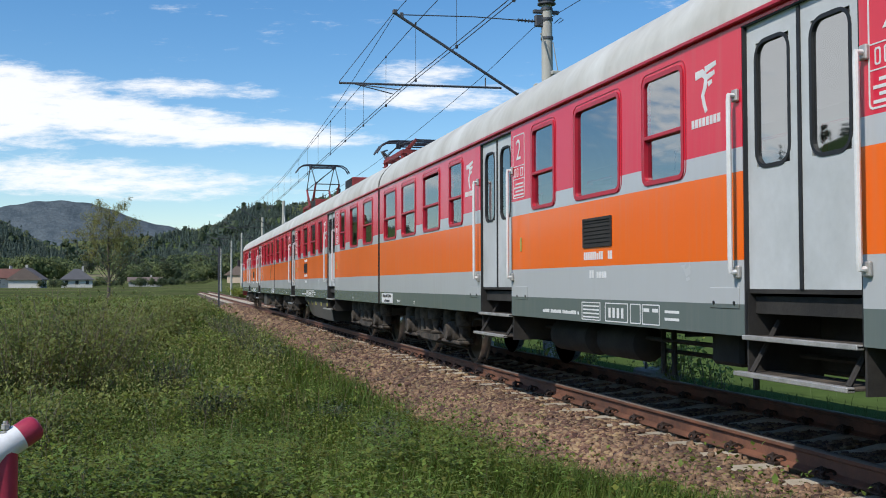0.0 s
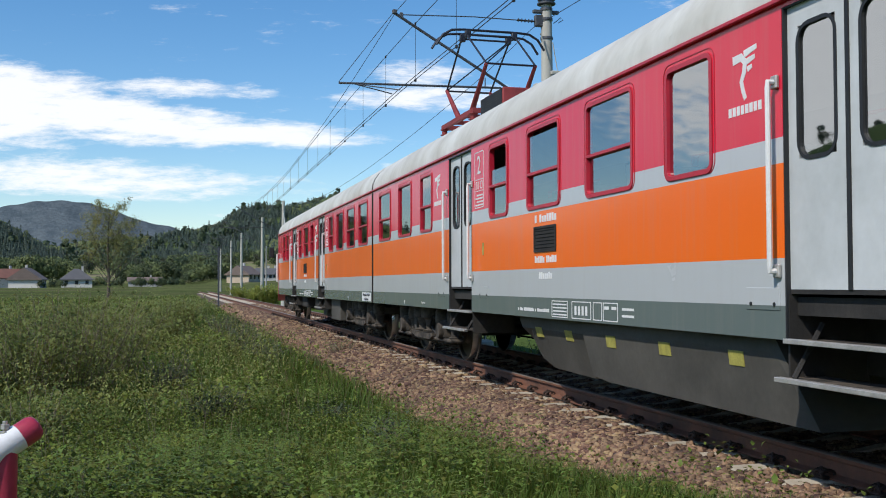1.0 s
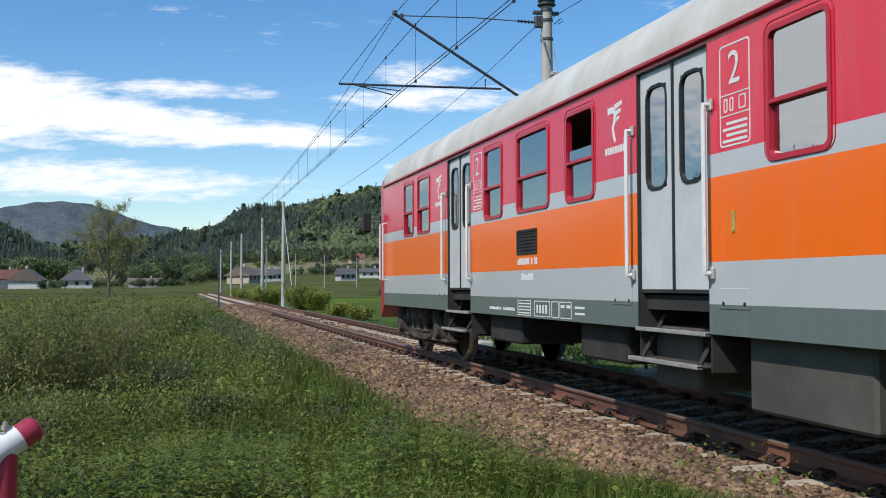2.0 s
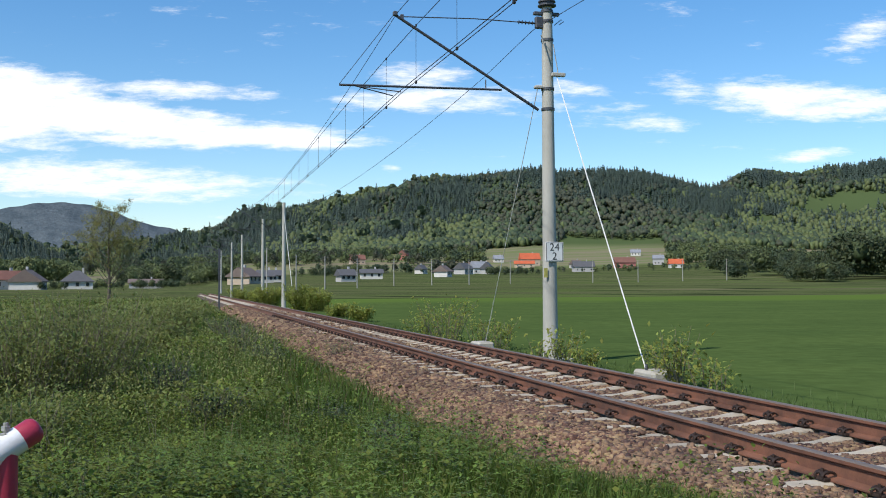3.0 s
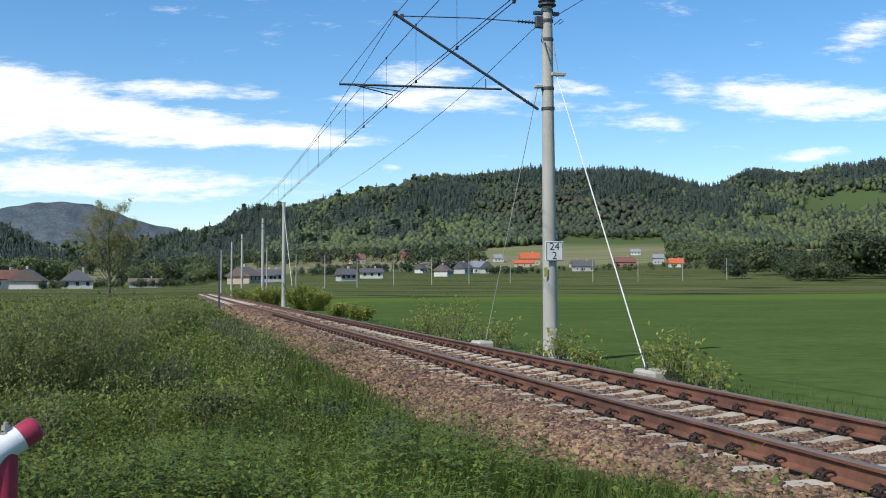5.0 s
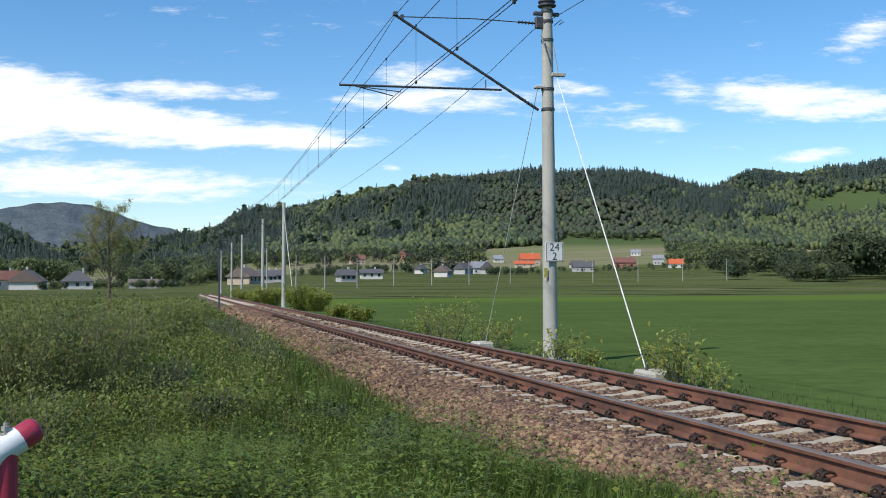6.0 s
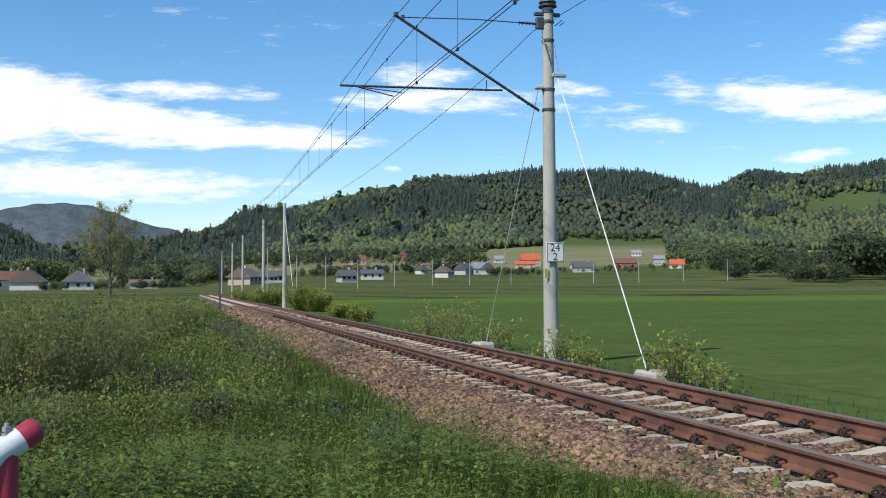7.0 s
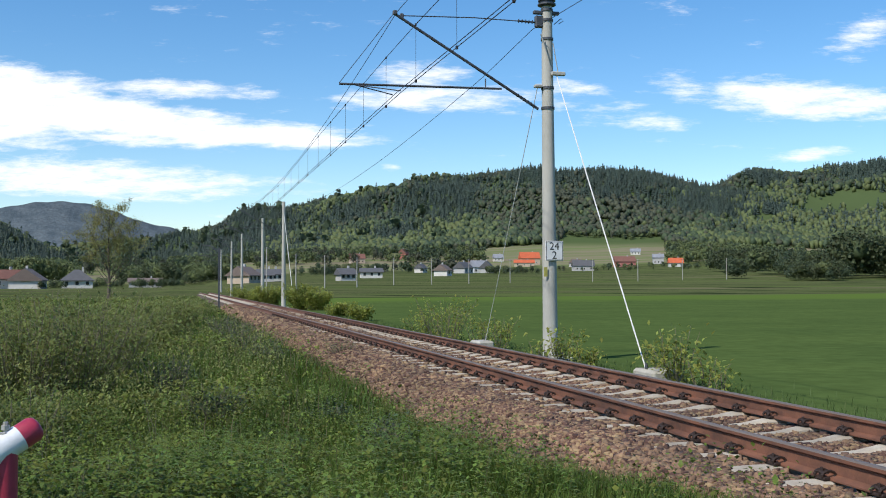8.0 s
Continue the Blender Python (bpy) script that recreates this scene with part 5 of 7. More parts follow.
def mast(x, y, high, base, arm=True, detail=True, stagger=0.47, lean=0.0):
    m = thing("catenary_mast", pose(x, y, 0, 0, lean, 0), "tall grey concrete catenary mast with a steel cantilever", "mast", "masts along the line")
    s = Shape()
    s.lathe((0, 0, base), (0, 0, 1), [(0, 0.180), (0.4, 0.178), (high - base, 0.124), (high - base + 0.002, 0.07)], n=24)
    part("pole", s, MAT_MAST, m, "tapered round concrete pole", smooth=True)
    f = Shape()
    f.box(-0.42, 0.42, -0.42, 0.42, base - 0.3, base + 0.02, bevel=0.03)
    part("footing", f, MAT_FOOT, m, "concrete footing block")
    if detail:
        for k in range(4):
            b = Shape()
            a = math.pi / 4 + k * math.pi / 2
            b.rod((0.29 * math.cos(a), 0.29 * math.sin(a), base), (0.29 * math.cos(a), 0.29 * math.sin(a), base + 0.14), 0.035, 0.03, 8)
            b.rod((0.29 * math.cos(a), 0.29 * math.sin(a), base + 0.03), (0.29 * math.cos(a), 0.29 * math.sin(a), base + 0.06), 0.06, 0.06, 6)
            part("anchor_bolt", b, MAT_GALV, m)
        for z in (high - 0.09, high - 0.26, high - 0.5, high - 0.95, 5.38, 5.86):
            c = Shape()
            rad = 0.178 - 0.054 * (z - base) / (high - base)
            c.lathe((0, 0, z - 0.03), (0, 0, 1), [(0, rad), (0, rad + 0.02), (0.06, rad + 0.02), (0.06, rad)], n=24)
            part("clamp_band", c, MAT_GALV, m)
    if arm:
        wx = TRACK - x
        tip = (0.43 - MAST_X, 0, 7.43 - (8.0 - high))
        foot_p = (-0.24, 0, 5.36)
        a = Shape()
        a.tube([foot_p, tip], 0.035, 8)
        part("cantilever_tube", a, MAT_GALV, m, "grey steel inclined cantilever tube", smooth=True)
        for a0, a1 in ((Vector(foot_p) * 0.98 + Vector(tip) * 0.02, Vector(foot_p) * 0.84 + Vector(tip) * 0.16), ((-0.24, 0, 7.42), (-0.75, 0, 7.43))):
            ins = Shape()
            strain_insulator(ins, a0, a1)
            part("insulator", ins, MAT_RUBBER, m, "dark ribbed insulator")
        t = Shape()
        t.tube([(-0.16, 0, 7.42), (-1.8, 0, 7.44), (tip[0] + 0.15, 0, tip[2] - 0.03)], 0.013, 6)
        part("top_stay", t, MAT_GALV, m)
        st = Shape()
        st.tube([(-0.86 - MAST_X, 0, 5.75), (2.97 - MAST_X, 0, 5.80)], 0.026, 8)
        st.tube([(2.58 - MAST_X, 0, 5.80), (2.58 - MAST_X, 0, 6.02)], 0.014, 6)
        st.tube([(-0.5 - MAST_X, 0, 5.74), (0.50 - MAST_X, -0.25, 5.60)], 0.013, 6)
        st.tube([(-0.5 - MAST_X, 0, 5.74), (0.42 - MAST_X, 0.25, 5.60)], 0.013, 6)
        part("registration_arm", st, MAT_GALV, m, "horizontal registration arm with two steady arms", smooth=True)
        h = Shape()
        h.tube([(tip[0] - 0.02, 0, tip[2] + 0.02), (-0.86 - MAST_X, 0, 5.77)], 0.008, 5)
        h.box(tip[0] - 0.05, tip[0] + 0.05, -0.05, 0.05, tip[2] - 0.02, tip[2] + 0.08, bevel=0.015)
        h.box(tip[0] + 0.12, tip[0] + 0.2, -0.03, 0.03, tip[2] - 0.1, tip[2] + 0.02, bevel=0.01)
        part("stay_wire", h, MAT_GALV, m)
    return m


def overhead():
    first = mast(MAST_X, MAST_Y, 7.98, -0.50, lean=-0.3)
    # name plate of the kilometre post
    p = Shape()
    p.box(3.94 - MAST_X, 4.38 - MAST_X, -0.225, -0.207, 1.77, 2.23, bevel=0.006)
    sg = part("kilometre_sign", p, MAT_SIGN, first, "white square plate with black figures 24 over 2")
    b = Shape()
    rim_pts = ((3.955, 4.365, 1.785, 1.795), (3.955, 4.365, 2.205, 2.215), (3.955, 3.965, 1.785, 2.215), (4.355, 4.365, 1.785, 2.215))
    for x0, x1, z0, z1 in rim_pts:
        b.box(x0 - MAST_X, x1 - MAST_X, -0.2285, -0.224, z0, z1)
    part("border", b, MAT_RUBBER, sg)
    for text, z in (("24", 2.10), ("2", 1.89)):
        cu = bpy.data.curves.new("figure", "FONT")
        cu.body, cu.size, cu.align_x, cu.align_y, cu.extrude = text, 0.25, "CENTER", "CENTER", 0.001
        cu.materials.append(MAT_RUBBER)
        ob = new("figure", cu)
        ob.parent = sg
        ob.matrix_basis = pose(4.16 - MAST_X, -0.2275, z, 90, 0, 0)
    y = Shape()
    y.box(-0.205, -0.12, -0.18, -0.165, 1.40, 1.62)
    part("warning_sticker", y, MAT_YELLOW, first)
    cap = Shape()
    cap.lathe((0, 0, 7.82), (0, 0, 1), [(0, 0.17), (0.02, 0.22), (0.05, 0.22), (0.06, 0.17), (0.10, 0.17), (0.12, 0.21), (0.15, 0.2), (0.19, 0.15), (0.20, 0.02)], n=18)
    cap.box(-0.34, 0.30, -0.05, 0.05, 7.62, 7.70, bevel=0.01)
    cap.box(-0.30, -0.10, -0.06, 0.06, 7.30, 7.58, bevel=0.02)
    cap.tube([(0.18, 0, 7.40), (0.36, 0, 7.55), (0.42, 0, 7.50), (0.30, 0, 7.42)], 0.01, 5)
    part("head_fitting", cap, MAT_GALV, first, "dark steel head fittings")
    sw = Shape()
    sw.box(0.02, 0.36, -0.26, -0.16, 6.13, 6.22, bevel=0.015)
    sw.rod((0.1, -0.2, 6.22), (0.2, -0.2, 6.13), 0.02, 0.02, 6)
    sw.rod((0.08, -0.18, 6.9), (0.18, -0.22, 6.2), 0.012, 0.012, 5)
    sw.rod((-0.22, -0.18, 7.1), (-0.05, -0.2, 6.5), 0.018, 0.018, 5)
    sw.box(-0.34, -0.16, -0.1, 0.05, 5.86, 5.93, bevel=0.015)
    part("guy_bracket", sw, MAT_MAST, first)
    # the white guy in front, the thin one behind, each to its block
    for name, ax, ay, az, mx, my, mz, r, mat_g, left, right in (("guy_wire", 3.91, 16.9, -0.36, MAST_X + 0.12, MAST_Y - 0.2, 6.13, 0.0135, MAT_GUY, 0.08, 0.52), ("guy_wire", 4.18, 27.6, -0.40, MAST_X - 0.23, MAST_Y + 0.15, 5.9, 0.010, MAT_GUY, 0.34, 0.14)):
        g = Shape()
        g.tube([(ax, ay, az), (mx, my, mz)], r, 6)
        ob = part(name, g, mat_g)
        tagged(ob, "straight guy wire from mast to concrete block", "guy wire")
        k = Shape()
        k.box(ax - left, ax + right, ay - 0.42, ay + 0.42, -0.75, az + 0.02, bevel=0.05)
        ob = part("anchor_block", k, MAT_FOOT)
        tagged(ob, "weathered concrete guy anchor block in grass", "concrete block")
        e = Shape()
        e.rod((ax, ay, az - 0.02), (ax, ay, az + 0.14), 0.03, 0.02, 8)
        part("anchor_eye", e, MAT_GALV, ob)
    for y, high, arm in ((81.7, 7.95, True), (101.5, 7.9, True), (133.0, 7.9, True), (157.0, 7.9, True), (192.0, 7.9, True)):
        mast(MAST_X, y, high, -0.55, arm, detail=False)
    g = Shape()
    g.tube([(MAST_X + 0.25, 76.5, -0.4), (MAST_X, 81.6, 7.0)], 0.02, 6)
    tagged(part("guy_wire", g, MAT_GUY), "straight guy wire from mast to concrete block", "guy wire")

    # wires, mast to mast
    stops = [-38.0, MAST_Y, 81.7, 133.0, 192.0, 252.0]
    def span(y0, y1, z, sag, x0, x1, n=14):
        return [(x0 + (x1 - x0) * t, y0 + (y1 - y0) * t, z - 4 * sag * t * (1 - t)) for t in np.linspace(0, 1, n)]
    for x_off in (-0.04, 0.05):
        s = Shape()
        pts = []
        for i in range(len(stops) - 1):
            e0, e1 = (0.30, -0.30) if i % 2 else (-0.30, 0.30)
            if i == 1:
                e0 = -0.36
            if i == 0:
                e1 = -0.36
                e0 = 0.3
            if i == 1:
                e1 = 0.25
            pts += span(stops[i], stops[i + 1], WIRE_Z, 0.0, TRACK + e0 + x_off, TRACK + e1 + x_off, 8)[:-1]
        s.tube(pts, 0.0085, 5)
        tagged(part("contact_wire", s, MAT_WIRE), "thin dark copper contact wire over the track", "wire", "overhead wires")
    # the messenger that carries the droppers, and the one that ends on the first mast
    low = [(-38, 7.4), (-20, 7.05), (0, 6.90), (22, 6.86), (37, 6.72), (52, 6.40), (66, 6.62), (81.7, 7.35), (95, 6.85), (107, 6.7), (120, 6.85), (133, 7.35), (147, 6.8), (162, 6.65), (178, 6.85), (192, 7.35), (222, 6.6), (252, 7.35)]
    ys = np.arange(17.9 - 3.2 * 17, 252, 3.2)
    zs = np.interp(ys, [p[0] for p in low], [p[1] for p in low])
    xs = np.interp(ys, stops, [TRACK + 0.1, TRACK - 0.26, TRACK + 0.2, TRACK, TRACK, TRACK])
    s = Shape()
    s.tube(list(zip(xs, ys, zs)), 0.0085, 5)
    tagged(part("messenger_wire", s, MAT_WIRE), "thin dark sagging messenger wire", "wire", "overhead wires")
    for x, y, z in zip(xs, ys, zs):
        if y > 130:
            continue
        d = Shape()
        d.tube([(x, y, z), (x, y, WIRE_Z)], 0.0045, 4)
        d.box(x - 0.02, x + 0.02, y - 0.03, y + 0.03, WIRE_Z - 0.01, WIRE_Z + 0.05)
        d.box(x - 0.015, x + 0.015, y - 0.025, y + 0.025, z - 0.03, z + 0.02)
        tagged(part("dropper", d, MAT_WIRE), "thin dropper hanging from the messenger wire", "wire", "droppers")
    s = Shape()
    s.tube(span(-38, MAST_Y, 7.43, 0.3, 0.5, 0.43, 10) + span(MAST_Y, 81.7, 7.43, 1.2, 0.43, 0.6, 22)[1:], 0.008, 5)
    tagged(part("messenger_wire", s, MAT_WIRE), "thin dark upper messenger wire", "wire", "overhead wires")
    s = Shape()
    pts = span(-30, MAST_Y, 7.25, 0.5, 4.3, 3.72, 10) + span(MAST_Y, 81.7, 7.15, 0.95, 3.72, 3.85, 16)[1:] + span(81.7, 133, 7.15, 0.7, 3.85, 3.85, 12)[1:]
    s.tube(pts, 0.008, 5)
    tagged(part("feeder_wire", s, MAT_WIRE), "thin dark feeder wire along the masts", "wire", "overhead wires")


overhead()

# ---- barrier beside the crossing ----
MAT_BAR_WHITE = material("barrier_white", (0.72, 0.73, 0.74), rough=0.45, vary=0.12, scale=12.0, fine=80.0, bump=0.1)
MAT_BAR_RED = material("barrier_red", (0.40, 0.034, 0.070), rough=0.45, vary=0.15, scale=12.0, fine=80.0, bump=0.1)


def barrier():
    b = thing("guard_rail", pose(0, 0, 0), "red and white tubular guard rail by the crossing", "guard rail")
    tip, joint = Vector((-4.788, 2.815, 0.846)), Vector((-4.829, 2.795, 0.820))
    back = (joint - tip).normalized()
    r = 0.034
    s = Shape()
    s.lathe(tip + back * 0.0, back, [(0, 0.010), (0.0, 0.022), (0.006, 0.030), (0.016, r), ((joint - tip).length, r)], n=20)
    part("rail_tip", s, MAT_BAR_RED, b, "red painted tube end", smooth=True)
    s = Shape()
    s.lathe(joint, back, [(0, r + 0.0008), (0.7, r + 0.0008)], n=20)
    part("rail_tube", s, MAT_BAR_WHITE, b, "white painted tube", smooth=True)
    s = Shape()
    px = joint + back * 0.045
    s.rod((px.x, px.y, -0.45), (px.x, px.y, px.z), 0.033, 0.033, 18)
    part("post", s, MAT_BAR_RED, b, "red painted tube post", smooth=True)
    s = Shape()
    c = joint + back * 0.042
    s.rod((c.x, c.y, c.z + r - 0.006), (c.x, c.y, c.z + r + 0.030), 0.0065, 0.0065, 10)
    s.rod((c.x, c.y, c.z + r - 0.002), (c.x, c.y, c.z + r + 0.004), 0.013, 0.013, 14)
    s.rod((c.x, c.y, c.z + r + 0.010), (c.x, c.y, c.z + r + 0.022), 0.0115, 0.0115, 6)
    part("bolt", s, MAT_STEEL, b, "galvanised bolt")


barrier()

# ---- distance ----
rng = np.random.default_rng(7)
# bluish base colours: the distance haze is painted into the mountain
MAT_MOUNTAIN = material("haze_tinted_mountain", (0.106, 0.128, 0.142), rough=0.95, vary=0.5, scale=0.016, fine=0.09, bump=0.5, dist=10.0, second=(0.066, 0.086, 0.100), spec=0.05)


def mountain():
    """The far mountain at the valley's end."""
    bearings = np.linspace(-420, 420, 421)
    depth = np.linspace(-1, 1, 41)
    v = []
    for px in bearings:
        ridge = 0.0
        for c, high, wide in ((110, 328, 200), (-60, 262, 170), (230, 200, 120), (310, 200, 90), (-300, 260, 200)):
            ridge = (ridge ** 3 + (high * math.exp(-((px - c) / wide) ** 2)) ** 3) ** (1 / 3)
        for t in depth:
            x, y = toward(px, 4150 + 420 * t)
            z = ridge * max(0.0, 1 - abs(t)) ** 0.8 * (1 + 0.008 * math.sin(px * 0.045 + 2 * t) + 0.006 * math.sin(px * 0.13 + 5 * t))
            v.append((x, y, z - 4))
    n = len(depth)
    i = (np.arange(len(bearings) - 1)[:, None] * n + np.arange(n - 1)[None]).ravel()
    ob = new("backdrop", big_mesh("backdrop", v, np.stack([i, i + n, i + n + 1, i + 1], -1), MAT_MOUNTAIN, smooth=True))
    tagged(ob, "distant wooded mountain, tinted blue for haze, at the valley's end", "mountain", kind="structure")


mountain()

LEAF_FRESH = leafy("fresh_spring_leaves", (0.132, 0.160, 0.060), (0.098, 0.126, 0.050), scale=0.02, island=0.12, through_light=0.18)
# deep, brown and spruce: cool, muted colours that carry some distance haze
LEAF_DEEP = leafy("deep_green_leaves", (0.066, 0.092, 0.046), (0.052, 0.076, 0.040), scale=0.02, island=0.12, through_light=0.18)
LEAF_BROWN = leafy("budding_brownish_crowns", (0.078, 0.086, 0.053), (0.062, 0.072, 0.046), scale=0.02, island=0.12, through_light=0.18)
LEAF_SPRUCE = leafy("spruce_needles", (0.062, 0.090, 0.068), (0.048, 0.072, 0.058), scale=0.02, island=0.15, through_light=0.1)
LEAF_COPSE = leafy("dark_olive_copse_leaves", (0.070, 0.088, 0.038), (0.050, 0.068, 0.030), scale=0.05, island=0.2, through_light=0.2)
MAT_BARK = material("grey_brown_bark", (0.11, 0.09, 0.07), rough=0.95, vary=0.3, scale=3.0, fine=30.0, bump=0.5, dist=0.02)


def card_crown(n, seed, squash=1.0, size=0.22, ragged=0.35):
    """A crown of n leaf sprays that lie on the outside of several rounded clumps, one unit high, on its foot."""
    r = np.random.default_rng(seed)
    k = 7
    clump = r.normal(size=(k, 3))
    clump /= np.linalg.norm(clump, axis=1)[:, None]
    clump *= r.uniform(0.14, 0.27, (k, 1))
    clump[0] = (0, 0, 0.10)
    which = r.integers(0, k, n)
    way = r.normal(size=(n, 3))
    way[:, 2] += 0.35
    way /= np.linalg.norm(way, axis=1)[:, None]
    c = clump[which] + way * r.uniform(0.15, 0.24, (n, 1))
    c[:, 2] = np.maximum(c[:, 2] * squash + 0.50, 0.04)
    lean = way + r.normal(size=(n, 3)) * ragged
    lean /= np.linalg.norm(lean, axis=1)[:, None]
    a = np.cross(lean, r.normal(size=(n, 3)))
    a /= np.linalg.norm(a, axis=1)[:, None]
    b = np.cross(lean, a)
    s = r.uniform(0.6, 1.25, (n, 1)) * size / 2
    v = np.stack([c - a * s, c + b * s * 0.85, c + a * s, c - b * s * 0.85], 1).reshape(-1, 3)
    core_v, core_f = round_crown(seed)
    core_v = (core_v - (0, 0, 0.5)) * 0.45 + (0, 0, 0.50)
    return np.concatenate([v, core_v]), np.concatenate([np.arange(4 * n).reshape(n, 4), core_f + 4 * n])


def round_crown(seed):
    """A broad far crown: a rounded mass with bulging boughs and hollows, one unit high, on its foot."""
    r = np.random.default_rng(seed)
    g = np.linspace(-1, 1, 3)
    index, v, f = {}, [], []

    def corner(q):
        key = tuple(np.round(q, 3))
        if key not in index:
            index[key] = len(v)
            v.append(np.array(q, float))
        return index[key]
    for axis in range(3):
        for side in (-1, 1):
            for i in range(2):
                for j in range(2):
                    q = []
                    for a, b in ((i, j), (i + 1, j), (i + 1, j + 1), (i, j + 1)):
                        c = [0.0, 0.0, 0.0]
                        c[axis], c[(axis + 1) % 3], c[(axis + 2) % 3] = side, g[a], g[b]
                        q.append(corner(c))
                    f.append(q if side > 0 else q[::-1])
    v = np.array(v)
    v /= np.linalg.norm(v, axis=1)[:, None]
    v *= r.uniform(0.42, 1.2, (len(v), 1))
    v = v * np.array([0.45, 0.45, 0.46]) + np.array([0, 0, 0.5])
    return v, np.array(f)


def spruce_crown(rings, around, seed):
    r = np.random.default_rng(seed)
    v, f = [], []
    for i in range(rings):
        t = i / rings
        z, rad = 0.05 + 0.85 * t, 0.26 * (1 - t) + 0.02
        for k in range(around):
            a = 2 * math.pi * (k + r.uniform(-0.3, 0.3)) / around
            w = 2.2 / around
            o = len(v)
            rr = rad * r.uniform(0.7, 1.15)
            v += [(0, 0, z + 0.17), (rr * math.cos(a - w), rr * math.sin(a - w), z + r.uniform(-0.03, 0.02)), (rr * 1.1 * math.cos(a), rr * 1.1 * math.sin(a), z - 0.03), (rr * math.cos(a + w), rr * math.sin(a + w), z + r.uniform(-0.03, 0.02))]
            f.append((o, o + 1, o + 2, o + 3))
    return np.array(v), np.array(f)


def plant(name, spots, kinds, label, category="woodland"):
    """spots: rows of x, y, height, kind. One object of stuff with a slot for each kind."""
    vs, fs, slots, base = [], [], [], 0
    for k, (crown, mat) in enumerate(kinds):
        q = spots[spots[:, 3] == k]
        if not len(q):
            continue
        z = ground_height(q[:, 0], q[:, 1]) - 0.3
        wide = q[:, 2] * rng.uniform(0.75, 1.15, len(q))
        v, f = scatter(*crown, np.stack([q[:, 0], q[:, 1], z], -1), rng.uniform(0, 6.28, len(q)), np.stack([wide, wide, q[:, 2]], -1))
        vs.append(v)
        fs.append(f + base)
        slots.append(np.full(len(f), k))
        base += len(v)
    ob = new(name, big_mesh(name, np.concatenate(vs), np.concatenate(fs), [m for _, m in kinds], np.concatenate(slots)))
    return tagged(ob, label, category, kind="stuff")


def bearing_xy(px, dist):
    a = YAW + np.arctan((px - 784) / FOCAL)
    return EYE[0] + dist * np.sin(a), EYE[1] + dist * np.cos(a)


# bearing, distance, and half-sizes of clearings and of dark spruce stands
GLADES = [(1515, 1560, 95, 75), (1430, 1500, 35, 45), (1355, 1420, 22, 35), (1440, 1090, 110, 60)]
STANDS = [(780, 1530, 85, 150), (1360, 1715, 42, 70), (1372, 1470, 26, 42), (1235, 1450, 95, 60), (1545, 1820, 75, 150), (430, 1660, 110, 260), (620, 1570, 55, 80),
          (1080, 1490, 60, 60), (960, 1580, 50, 70), (60, 1600, 95, 230), (300, 1850, 70, 200), (1180, 1620, 50, 90), (700, 1320, 40, 70)]


def forest():
    n = 26000
    px = rng.uniform(-40, 1640, n)
    start = np.interp(px, [330, 700, 860, 985, 1000, 1170, 1185, 1300, 1640], [1040, 1080, 1130, 1140, 1235, 1235, 1150, 1180, 1200])
    dist = start + (np.where(px < 420, 2160, 1960) - start) * rng.random(n) ** 1.1
    x, y = bearing_xy(px, dist)
    z = ground_height(x, y)
    keep = z > np.where(px < 330, 30, 18)
    for gp, gd, wide, deep in GLADES:
        keep &= (((px - gp) / wide) ** 2 + ((dist - gd) / deep) ** 2 > rng.uniform(0.75, 1.0, n)) | (rng.random(n) < 0.02)
    # dark spruce in stands, broad-leaved trees between
    dark = patches(x, y * 0.6, 190) * 1.5 - 0.92
    for sp, sd, wide, deep in STANDS:
        dark = np.maximum(dark, 0.75 * np.exp(-((px - sp) / wide) ** 2 - ((dist - sd) / deep) ** 2) - 0.22)
    dark = dark + rng.normal(0, 0.12, n)
    tone = patches(x + 4000, y * 0.6, 150) + rng.normal(0, 0.09, n)
    kind = np.where(dark > 0.06, 3, np.where(tone > 0.56, 0, np.where(tone > 0.42, 1, 2)))
    high = np.where(kind == 3, rng.uniform(11, 19, n), rng.uniform(6, 12.5, n))
    spots = np.stack([x, y, high, kind], -1)[keep]
    plant("hill_forest", spots, [(round_crown(1), LEAF_FRESH), (round_crown(2), LEAF_DEEP), (round_crown(3), LEAF_BROWN), (spruce_crown(5, 6, 4), LEAF_SPRUCE)],
          "mixed spruce and broad-leaved forest covering the hills", "forest")
    # hills round about, seen in the windows' reflections
    n = 4500
    a, dist = rng.uniform(radians(20), radians(345), n) + radians(30), rng.uniform(900, 2100, n)
    x, y = EYE[0] + dist * np.sin(a), dist * np.cos(a)
    keep = ground_height(x, y) > 40
    spots = np.stack([x, y, rng.uniform(16, 26, n), rng.choice([1, 3], n, p=[0.6, 0.4])], -1)[keep]
    plant("hill_forest", spots, [(card_crown(20, 5, size=0.4), LEAF_FRESH), (card_crown(20, 6, size=0.4), LEAF_DEEP), (card_crown(20, 7), LEAF_BROWN), (spruce_crown(4, 5, 8), LEAF_SPRUCE)],
          "dark forest on the surrounding hills", "forest")


